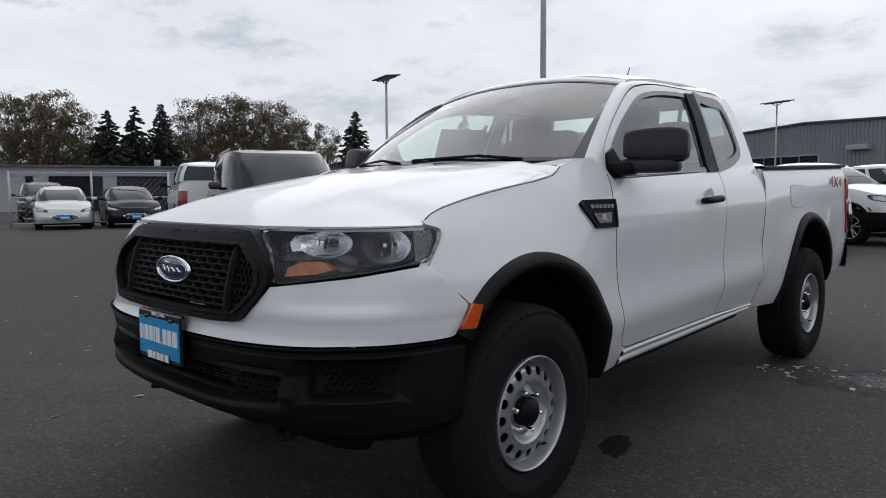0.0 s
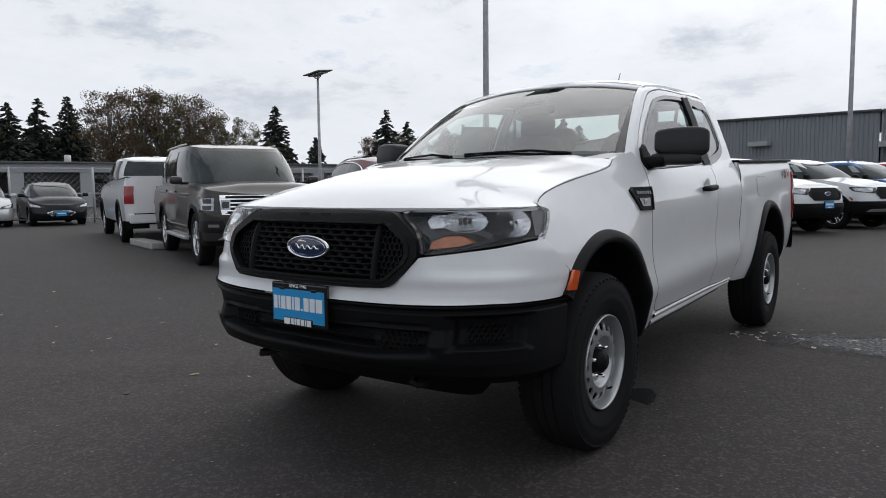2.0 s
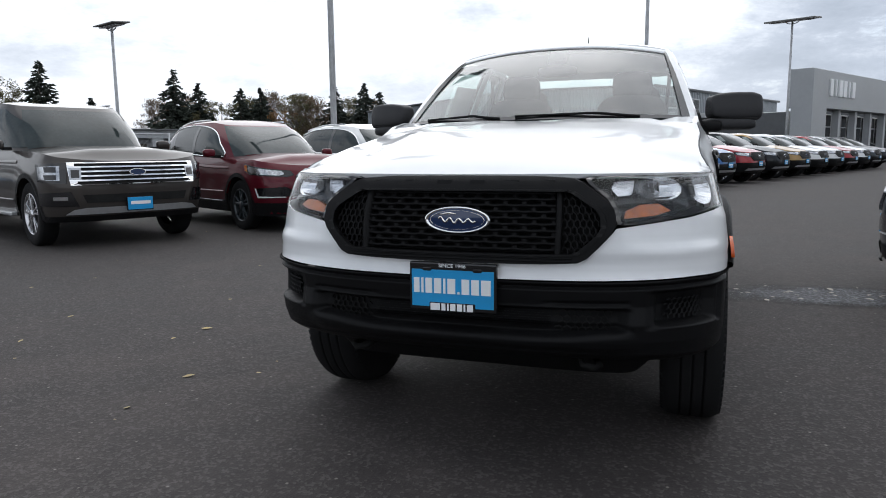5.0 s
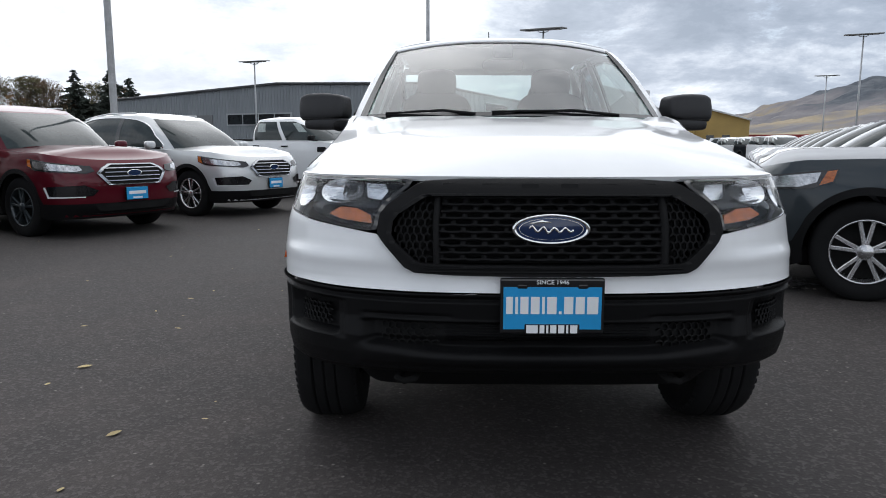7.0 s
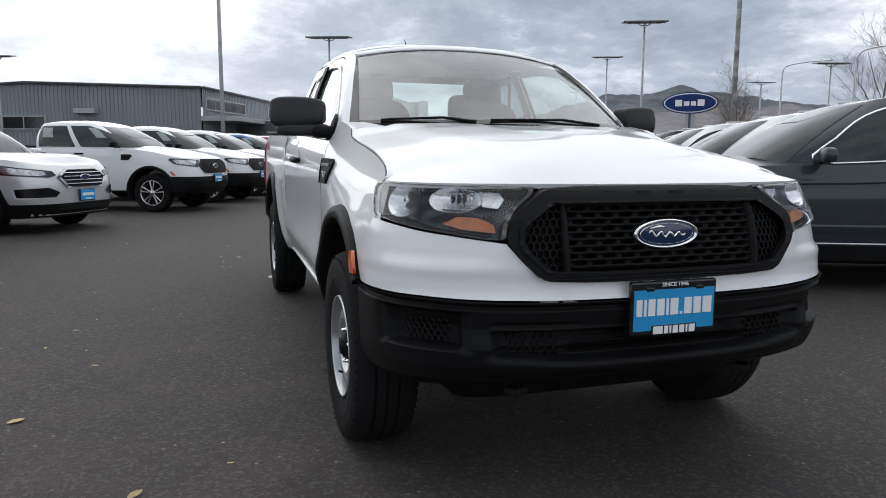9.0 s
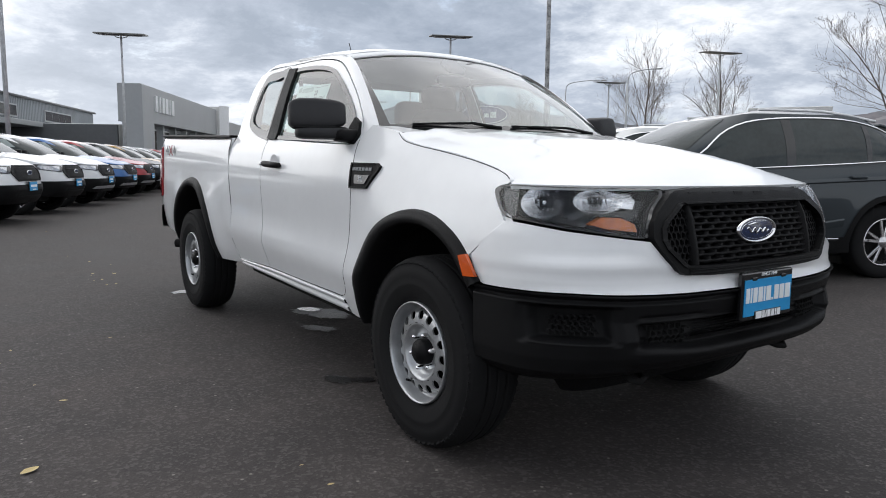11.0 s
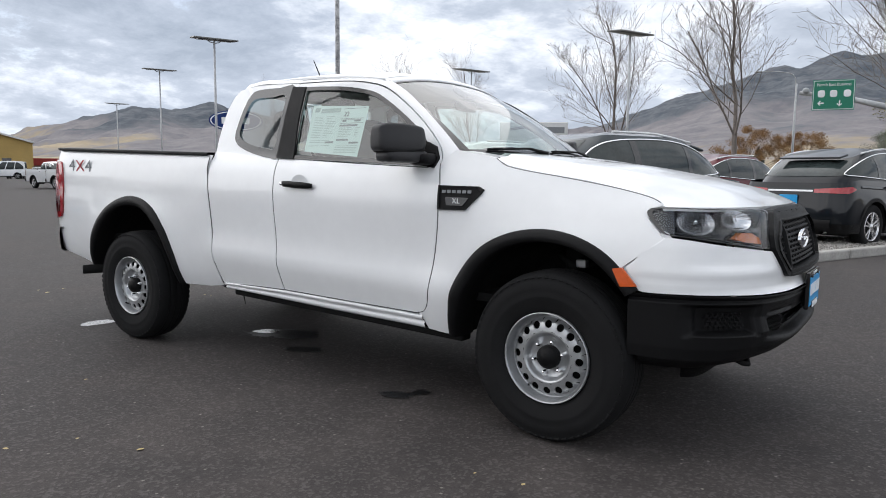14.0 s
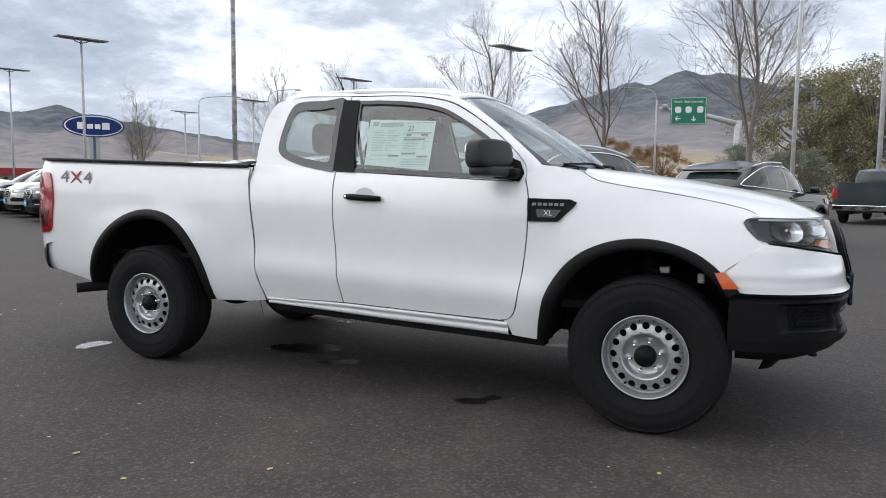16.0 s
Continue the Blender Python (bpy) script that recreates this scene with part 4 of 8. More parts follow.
    wall = [(-0.79, 0.62), (0.79, 0.62), (0.79, 1.25), (0.70, 1.5), (0.61, 1.70), (0.0, 1.735), (-0.61, 1.70), (-0.70, 1.5), (-0.79, 1.25)]
    hole = [(-0.66, 1.33), (0.66, 1.33), (0.60, 1.66), (-0.60, 1.66)]
    part("cab_back", ring_panel(hole, wall, (0, 1.45), back_wall, n=60, rows=2, lip=(0.03, 0, 0)), WHITE_PAINT, tr)
    g = part("rear_window", panel(hole, lambda y, z: back_wall(y, z) + Vector((0.012, 0, 0)), (0.2, 0.1)), GLASS, tr, "clear rear window")
    g.visible_shadow = False
    # bed floor, head board, tailgate, rear bumper
    part("bed_floor", box((-3.33, 0, 0.70), (1.86, 1.54, 0.03)), PLASTIC, tr)
    part("bed_headboard", box((-2.41, 0, 0.97), (0.04, 1.56, 0.62), 0.008), WHITE_PAINT, tr)
    tg = part("tailgate", box((-4.322, 0, 1.0), (0.045, 1.50, 0.66), 0.012), WHITE_PAINT, tr)
    part("tailgate_handle", box((-4.349, 0, 1.17), (0.014, 0.22, 0.08), 0.006), PLASTIC, tg)
    rb = part("rear_bumper", grid([spread(-1, 1, 20)[i] for i in range(21)], range(6), lambda u, k: Vector((-4.285 - (0.02, 0.14, 0.165, 0.16, 0.12, 0.0)[k] * (1 - 0.55 * abs(u) ** 6) + 0.16 * abs(u) ** 10, 0.885 * u, (0.745, 0.735, 0.69, 0.62, 0.565, 0.555)[k]))), PLASTIC, tr, "black rear bumper")


def rim_z(a):
    """Upper edge of the bumper, just under the fascia."""
    return table(abs(a), (0.0, 0.2, 0.43, 0.6, 0.83, 0.97), (0.702, 0.704, 0.709, 0.714, 0.713, 0.710))


def truck_nose(tr):
    # lower bumper
    bp = part("front_bumper", grid(spread(-0.9985, 0.9985, 170), spread(0, 1, 64), lambda a, k: face(a, 0.452 + (rim_z(a) - 0.452) * k, bumper_relief(a, 0.452 + 0.251 * k))), PLASTIC, tr, "black textured front bumper")
    part("bumper_valance", grid(spread(-0.98, 0.98, 60), range(4), lambda a, k: face(a, (0.452, 0.432, 0.405, 0.40)[k], (0.0, -0.012, -0.05, -0.30)[k])), PLASTIC, tr)
    part("air_dam", grid(spread(-0.80, 0.80, 30), range(3), lambda a, k: face(a, 0.46, (-0.18, -0.25, -0.28)[k]) + Vector((0, 0, (-0.05, -0.12, -0.15)[k]))), PLASTIC, tr)
    def net(u0, u1, z0, z1, fn, cell_u, cell_z, keep, r=0.0028):
        """Hexagonal net between two coordinates."""
        bm, row, z = bmesh.new(), 0, z0
        while z < z1 + 1e-6:
            u = u0 + (cell_u / 2 if row % 2 else 0)
            while u < u1 + 1e-6:
                if keep(u, z):
                    pts = [fn(u + cell_u * 0.5 * math.cos(math.pi / 3 * k + math.pi / 6), z + cell_z * 0.58 * math.sin(math.pi / 3 * k + math.pi / 6)) for k in (5, 0, 1, 2)]
                    for p, q in zip(pts, pts[1:]):
                        d = q - p
                        if d.length > 1e-5:
                            up = Vector((0.006, 0, 0))
                            s = d.normalized().cross(Vector((1, 0, 0))) * r
                            v = [bm.verts.new(w) for w in (p - s + up, q - s + up, q + s + up, p + s + up, p - s - up, q - s - up, q + s - up, p + s - up)]
                            for f in ((0, 1, 2, 3), (0, 4, 5, 1), (2, 6, 7, 3)):
                                bm.faces.new([v[i] for i in f])
                u += cell_u
            row += 1
            z += cell_z * 0.87
        return bm
    for s in (1, -1):
        part("fog_recess_net", net(0.51, 0.715, 0.582, 0.641, lambda a, z: face(s * a, z, -0.034), 0.028, 0.019, lambda a, z: True), PLASTIC, bp)
        part("intake_net", net(0.165, 0.31, 0.535, 0.595, lambda a, z: face(s * a, z, -0.046), 0.021, 0.021, lambda a, z: True, 0.0018), DARK, bp)
        part("tow_hook", tube([face(s * 0.22, 0.40, -0.10), face(s * 0.22, 0.385, -0.01), face(s * 0.245, 0.38, 0.012), face(s * 0.27, 0.385, -0.01), face(s * 0.27, 0.40, -0.10)], 0.012, 8), DARK, tr, "dark steel tow hook")
    for z in spread(0.545, 0.593, 6):
        part("intake_slat", grid(spread(-0.145, 0.145, 8), range(3), lambda a, k, z=z: face(a, z + (0, 0.003, 0)[k], (-0.055, -0.04, -0.055)[k])), PLASTIC, bp)
    # grille
    gr = new("grille")
    gr.parent = tr
    ho = [(0.0, 1.046), (0.12, 1.044), (0.200, 1.037), (0.222, 1.026), (0.288, 0.968), (0.306, 0.940), (0.306, 0.885), (0.290, 0.858), (0.226, 0.780), (0.202, 0.766), (0.12, 0.760), (0.0, 0.757)]
    hi = [(0.0, 0.998), (0.10, 0.998), (0.182, 0.997), (0.200, 0.992), (0.258, 0.942), (0.270, 0.920), (0.270, 0.880), (0.258, 0.855), (0.206, 0.800), (0.190, 0.792), (0.10, 0.788), (0.0, 0.787)]
    O = ho + [(-a, z) for a, z in reversed(ho[1:-1])]
    I = hi + [(-a, z) for a, z in reversed(hi[1:-1])]
    def ringfn(a, z):
        return face(a, z, 0.022)
    part("grille_surround", ring_panel(I, O, (0, 0.895), ringfn, n=120, rows=3, lip=(-0.05, 0, 0)), PLASTIC, gr, "matt black grille surround")
    part("grille_backing", panel([(a * 1.02, z) for a, z in I], lambda a, z: face(a, z, -0.045), (0.05, 0.06)), DARK, gr)
    for s in (1, -1):
        part("side_net", net(0.175, 0.262, 0.800, 0.985, lambda a, z: face(s * a, z, -0.008), 0.0165, 0.026, lambda a, z: a < 0.262 - 0.0011 * max(0, 0.845 - z) * 1000 * 0.35 and a < 0.266 - max(0, z - 0.925) * 1.0, 0.0026), PLASTIC, gr)
        part("grille_post", grid(spread(0.790, 0.996, 8), range(4), lambda z, k: face(s * ((0.149, 0.152, 0.163, 0.166)[k] + 0.010 * (z - 0.79) / 0.2), z, (-0.02, 0.012, 0.012, -0.02)[k])), PLASTIC, gr)
    # staggered, stepped bars of the middle mesh
    rows = spread(0.803, 0.988, 9)
    pitch = 0.066

    def at_y(y):
        return math.copysign(2 / math.pi * math.asin((abs(y) / 0.868) ** 1.5), y)

    def step_z(y, i):
        """Bars jog up and down from web to web."""
        q = abs(((y / pitch + 0.5 * (i % 2)) % 1.0) - 0.5) * 2
        return 0.0018 * (sstep(0.35, 0.65, q) - 0.5)
    for i, z in enumerate(rows):
        part("grille_bar", grid(spread(-0.338, 0.338, 62), range(4), lambda y, k, z=z, i=i: face(at_y(y), z + step_z(y, i) + (-0.0048, -0.0038, 0.0038, 0.0048)[k], (-0.03, -0.001, 0.003, -0.03)[k])), PLASTIC, gr)
    for i, (z0, z1) in enumerate(zip(rows, rows[1:])):
        for j in range(-6, 7):
            y = (j + (0.5 if i % 2 else 0.0)) * pitch
            if abs(y) < 0.335:
                part("grille_web", grid((0, 1, 2, 3), (z0, z1), lambda k, z, y=y: face(at_y(y + (-0.011, -0.008, 0.008, 0.011)[k]), z, (-0.03, -0.005, -0.005, -0.03)[k])), PLASTIC, gr)
    for z in (0.771, 0.781):
        part("grille_rib", grid(spread(-0.19, 0.19, 30), range(4), lambda a, k, z=z: face(a, z + (-0.003, -0.002, 0.002, 0.003)[k], (0.012, 0.027, 0.027, 0.012)[k])), PLASTIC, gr)
    inset = Vector((0, 0.893))
    part("grille_inner_edge", ring_panel([inset + (Vector(p) - inset) * 0.975 for p in I], [inset + (Vector(p) - inset) * 1.03 for p in I], inset, lambda a, z: face(a, z, 0.028), n=120, rows=1, lip=(-0.02, 0, 0)), PLASTIC, gr)
    for i in range(6):
        y = -0.30 + 0.12 * i
        bm = box(face(0.0, 1.022, 0.018) + Vector((-0.012 * (abs(y) / 0.3) ** 2, y, 0)), (0.010, 0.055, 0.022), 0.003, Matrix.Rotation(-0.35, 4, "Y"))
        part("name_bar", bm, PLASTIC, gr, "embossed black letter block")
    # oval badge with a plain script bar
    c = Vector((0.856, 0, 0.897))
    bd = part("oval_badge", grid(spread(0, 2 * math.pi, 40), (0.0, 0.5, 0.86, 0.88), lambda a, r: c + Vector((0.012 - 0.006 * r * r, 0.119 * r * math.cos(a), 0.046 * r * math.sin(a)))), BLUE_ENAMEL, tr, "navy oval badge with chrome rim")
    part("badge_rim", grid(spread(0, 2 * math.pi, 48), range(5), lambda a, k: c + Vector(((0.0, 0.010, 0.013, 0.009, 0.004)[k], (0.119, 0.118, 0.112, 0.106, 0.103)[k] * math.cos(a), (0.0465, 0.046, 0.0425, 0.039, 0.037)[k] * math.sin(a)))), CHROME, bd)
    part("badge_line", grid(spread(0, 2 * math.pi, 48), range(3), lambda a, k: c + Vector(((0.007, 0.0095, 0.007)[k], (0.098, 0.0965, 0.095)[k] * math.cos(a), (0.0335, 0.0325, 0.0315)[k] * math.sin(a)))), CHROME, bd)
    swirl = [c + Vector((0.0125 - 0.004 * (q / 0.07) ** 2, q, 0.0085 * math.sin(q * 190) * (1.0 - 0.35 * sstep(-0.07, 0.07, q)) - 0.002 + 0.06 * q * (q < -0.02) * -1)) for q in spread(-0.066, 0.066, 60)]
    part("badge_script", tube(swirl, [0.0030 + 0.0016 * abs(math.sin(i * 0.55)) for i in range(61)], 6), CHROME, bd, "silver wavy script shape")
    part("badge_script", tube([c + Vector((0.0125, -0.066, 0.018)), c + Vector((0.0135, -0.03, 0.024)), c + Vector((0.0125, -0.002, 0.021))], [0.002, 0.0045, 0.002], 6), CHROME, bd)
    # headlamps
    lo = spline(((0.236, 1.036), (0.34, 1.043), (0.48, 1.046), (0.62, 1.048), (0.77, 1.050), (0.86, 1.052), (0.93, 1.050), (0.963, 1.043), (0.972, 1.028), (0.958, 0.998), (0.934, 0.967), (0.900, 0.945), (0.80, 0.937), (0.64, 0.920), (0.50, 0.906), (0.36, 0.889), (0.316, 0.893), (0.312, 0.93), (0.290, 0.978)), 3, True)
    for s in (1, -1):
        lamp = new("headlamp")
        lamp.parent = tr
        lamp["label"] = "clear headlamp with chrome bowls and amber indicator"
        f = lambda a, z, o=0.0: face(s * a, z, o)
        part("lamp_housing", panel(lo, lambda a, z: f(a, z, -0.075), (0.04, 0.03), (0.07, 0, 0)), GLOSS_BLACK, lamp)
        ln = part("lamp_lens", panel(lo, lambda a, z: f(a, z, 0.004), (0.04, 0.03), (-0.012, 0, 0)), LENS, lamp)
        ln.visible_shadow = False
        cc = Vector((0.6, 0.97))
        part("lamp_edge", ring_panel([cc + (p - cc) * 0.955 for p in lo], [cc + (p - cc) * 1.0 for p in lo], cc, lambda a, z: f(a, z, 0.006), rows=1), GLOSS_BLACK, lamp)
        def bowl(a0, z0, ra, rz, depth, n=20):
            return grid(spread(0, 2 * math.pi, n), (1.0, 0.94, 0.8, 0.55, 0.25, 0.0), lambda q, r: f(a0 + ra * r * math.cos(q), z0 + rz * r * math.sin(q), -0.012 - depth * (1 - r * r)), smooth=False)
        part("main_reflector", bowl(0.755, 0.995, 0.104, 0.050, 0.070, 18), REFLECTOR, lamp)
        part("side_reflector", bowl(0.50, 1.002, 0.108, 0.038, 0.055, 16), REFLECTOR, lamp)
        part("lamp_end", panel([(0.868, 1.047), (0.93, 1.045), (0.960, 1.038), (0.968, 1.027), (0.954, 0.999), (0.930, 0.971), (0.898, 0.951), (0.868, 0.947)], lambda a, z: f(a, z, -0.006), (0.03, 0.02)), GLOSS_BLACK, lamp)
        part("bulb", blob(f(0.755, 0.996, -0.035), (0.014, 0.014, 0.014), 2.2, 10, 6), CHROME, lamp)
        for k in range(5):
            a = 0.70 + 0.028 * k
            part("reflector_flute", grid((0, 1, 2), spread(0.957, 1.034, 4), lambda i, z, a=a: f(a + 0.013 * (i - 1), z, -0.040 - 0.012 * abs(i - 1) - 0.030 * (1 - ((z - 0.995) / 0.045) ** 2))), REFLECTOR, lamp)
        part("reflector_fin", panel([(0.345, 0.975), (0.40, 0.980), (0.42, 1.026), (0.34, 1.022), (0.325, 1.0)], lambda a, z: f(a, z, -0.05), (0.04, 0.03)), REFLECTOR, lamp)
        part("lamp_backing", grid(spread(0.36, 0.885, 40), spread(0.962, 1.038, 3), lambda a, z: f(a, z + 0.010 * (a - 0.4), -0.066 + (0.014 if int(round((a - 0.36) / 0.013125)) % 2 else 0.0)), smooth=False), GLOSS_BLACK, lamp, "black inner bezel")
        part("amber_indicator", panel([(0.345, 0.905), (0.47, 0.916), (0.535, 0.930), (0.485, 0.953), (0.41, 0.950), (0.355, 0.930)], lambda a, z: f(a, z, -0.022), (0.03, 0.02), (-0.02, 0, 0)), AMBER, lamp, "amber indicator")
        part("indicator_ledge", panel([(0.34, 0.952), (0.55, 0.960), (0.62, 0.94), (0.64, 0.956), (0.57, 0.976), (0.34, 0.966)], lambda a, z: f(a, z, -0.02), (0.03, 0.02), (-0.03, 0, 0)), GLOSS_BLACK, lamp)
    # dealer plate with frame
    lp = new("number_plate")
    lp.parent = tr
    lp["label"] = "blue dealer card in a black frame"
    px = 0.917
    fr = box((px - 0.008, 0, 0.672), (0.02, 0.312, 0.168), 0.006)
    part("plate_frame", fr, GLOSS_BLACK, lp)
    part("plate_mount", box((px - 0.045, 0, 0.665), (0.06, 0.20, 0.10), 0.008), PLASTIC, lp)
    part("plate_card", box((px + 0.003, 0, 0.667), (0.003, 0.292, 0.128), 0.0), PLATE_BLUE, lp)
    letters("SINCE 1946", 0.017, Matrix.Translation((px + 0.0035, 0, 0.745)) @ pose(0, 0, 0, 90, 0, 90) @ Matrix.Diagonal((1.15, 1, 1, 1)), INK_WHITE, lp)
    widths = (0.020, 0.008, 0.024, 0.026, 0.008, 0.028, 0.008, 0.027, 0.027, 0.033)
    y = -0.138
    for w in widths:
        hgt = 0.008 if w == 0.008 and y > 0.0 else 0.052
        part("dealer_name_bar", box((px + 0.0055, y + w / 2, 0.676 - (0.052 - hgt) / 2), (0.002, w, hgt)), INK_WHITE, lp)
        y += w + 0.0072
    y = -0.085
    part("frame_tab", box((px + 0.004, 0, 0.604), (0.006, 0.165, 0.030), 0.003), GLOSS_BLACK, lp)
    for w in (0.034, 0.014, 0.006, 0.018, 0.018, 0.006, 0.021):
        part("frame_name_bar", box((px + 0.008, y + w / 2 + 0.008, 0.604), (0.002, w, 0.024)), INK_WHITE, lp)
        y += w + 0.0058
    for y in (-0.09, 0.09):
        part("frame_notch", box((px + 0.0045, y, 0.733), (0.004, 0.03, 0.012), 0.003), GLOSS_BLACK, lp)
    # wipers
    for y0, y1 in ((0.52, -0.10), (-0.18, -0.62)):
        a, b = windscreen(y0 / 0.74, -0.005, 0.014), windscreen(y1 / 0.74, 0.022, 0.012)
        wp = part("wiper", tube([a, a.lerp(b, 0.35) + Vector((0.01, 0, 0.016)), a.lerp(b, 0.6) + Vector((0.008, 0, 0.010)), b], [0.009, 0.007, 0.006, 0.005], 6), PLASTIC, tr, "black windscreen wiper")
        part("wiper_blade", tube([windscreen(y0 / 0.74, 0.004, 0.008), windscreen(y1 / 0.74, 0.014, 0.008)], 0.005, 5), RUBBER, wp)


def truck_inside(tr):
    part("dashboard", grid(spread(-0.70, 0.70, 16), range(6), lambda y, k: Vector(((-0.46, -0.62, -0.80, -0.90, -0.93, -0.90)[k], y, (1.235, 1.262, 1.262, 1.225, 1.10, 0.80)[k] + 0.02 * math.exp(-((y - 0.36) / 0.2) ** 2)))), TRIM, tr, "dark grey dashboard")
    sw = part("steering_wheel", tube([Vector((-1.02, 0.36, 1.12)) + Vector((-0.06 * math.sin(a), 0.185 * math.cos(a), 0.175 * math.sin(a))) for a in spread(0, 2 * math.pi, 28)], 0.015, 8), PLASTIC, tr, "black steering wheel")
    part("wheel_hub", blob((-1.0, 0.36, 1.12), (0.07, 0.2, 0.10), 3, 14, 8), PLASTIC, sw)
    for y in (0.37, -0.37):
        st = new("front_seat")
        st.parent = tr
        st["label"] = "dark grey cloth bucket seat"
        part("seat_cushion", blob((-1.30, y, 0.84), (0.54, 0.50, 0.20), 4), SEAT, st)
        part("seat_backrest", blob((-1.62, y, 1.16), (0.17, 0.48, 0.66), 4, turn=Matrix.Rotation(radians(-14), 3, "Y")), SEAT, st)
        part("headrest", blob((-1.71, y, 1.545), (0.11, 0.255, 0.185), 3.6, turn=Matrix.Rotation(radians(-10), 3, "Y")), SEAT, st)
        for d in (-0.06, 0.06):
            part("headrest_post", tube([(-1.70, y + d, 1.40), (-1.705, y + d, 1.50)], 0.007, 6), CHROME, st)
    for y in (0.40, -0.40):
        part("rear_headrest", blob((-2.12, y, 1.47), (0.09, 0.26, 0.20), 3.6), SEAT, tr)
    part("rear_bench", blob((-2.18, 0, 0.95), (0.30, 1.30, 0.5), 5), SEAT, tr)
    part("cabin_floor", box((-1.4, 0, 0.60), (1.85, 1.56, 0.06)), DARK, tr)
    part("firewall", box((-0.50, 0, 0.85), (0.05, 1.50, 0.70)), DARK, tr)
    for s in (1, -1):
        part("door_card", grid(spread(-0.66, -2.25, 8), (0.62, 0.9, 1.10, 1.235), lambda x, z: Vector((x, s * (body_y(x, z) - 0.07), z))), TRIM, tr)
        part("belt_strap", tube([(-1.78, s * 0.60, 1.62), (-1.74, s * 0.58, 1.30), (-1.66, s * 0.52, 0.95)], 0.012, 4), SEAT, tr)
    rm = part("inner_mirror", blob((-1.02, 0, 1.585), (0.035, 0.23, 0.065), 3.5, 18, 8), PLASTIC, tr, "rear view mirror")
    # price sticker inside the right-hand window
    S = flank(-1, -0.020)
    sk = part("price_sticker", panel([(-1.615, 1.295), (-1.205, 1.262), (-1.205, 1.540), (-1.630, 1.560)], S, (0.08, 0.06)), PAPER, tr, "printed price sticker inside the window")
    rng = random.Random(5)
    T = flank(-1, -0.0175)
    def mark(x0, x1, z0, z1, m):
        part("sticker_print", panel([(x0, z0), (x1, z0), (x1, z1), (x0, z1)], T, (0.2, 0.2)), m, sk)
    mark(-1.605, -1.565, 1.520, 1.545, PALE_PRINT)
    mark(-1.555, -1.405, 1.514, 1.538, PALE_PRINT)
    for z in spread(1.325, 1.490, 17):
        if rng.random() < 0.85:
            mark(-1.59, -1.59 + rng.uniform(0.06, 0.085), z, z + 0.003, PALE_PRINT)
            mark(-1.50, -1.50 + rng.uniform(0.03, 0.08), z, z + 0.003, PALE_PRINT)
    for z in (1.530, 1.474, 1.468, 1.448):
        mark(-1.388, -1.222, z, z + 0.0025, GREY_PRINT)
    for z in spread(1.375, 1.422, 5):
        mark(-1.385, -1.385 + rng.uniform(0.06, 0.10), z, z + 0.0028, PALE_PRINT)
        mark(-1.265, -1.265 + rng.uniform(0.015, 0.04), z, z + 0.0028, PALE_PRINT)
    for z in spread(1.285, 1.322, 4):
        mark(-1.385, -1.225, z, z + 0.0026, PALE_PRINT)
    for x0, x1, z in ((-1.388, -1.255, 1.432), (-1.47, -1.405, 1.340), (-1.388, -1.300, 1.352), (-1.29, -1.222, 1.335), (-1.375, -1.345, 1.458), (-1.285, -1.240, 1.457)):
        mark(x0, x1, z, z + 0.010, GREY_PRINT)
    letters("22", 0.040, Matrix.Translation((-1.352, -(body_y(-1.352, 1.50) - 0.0165), 1.50)) @ pose(0, 0, 0, 70, 0, 0), GREY_PRINT, sk, "sticker_print")


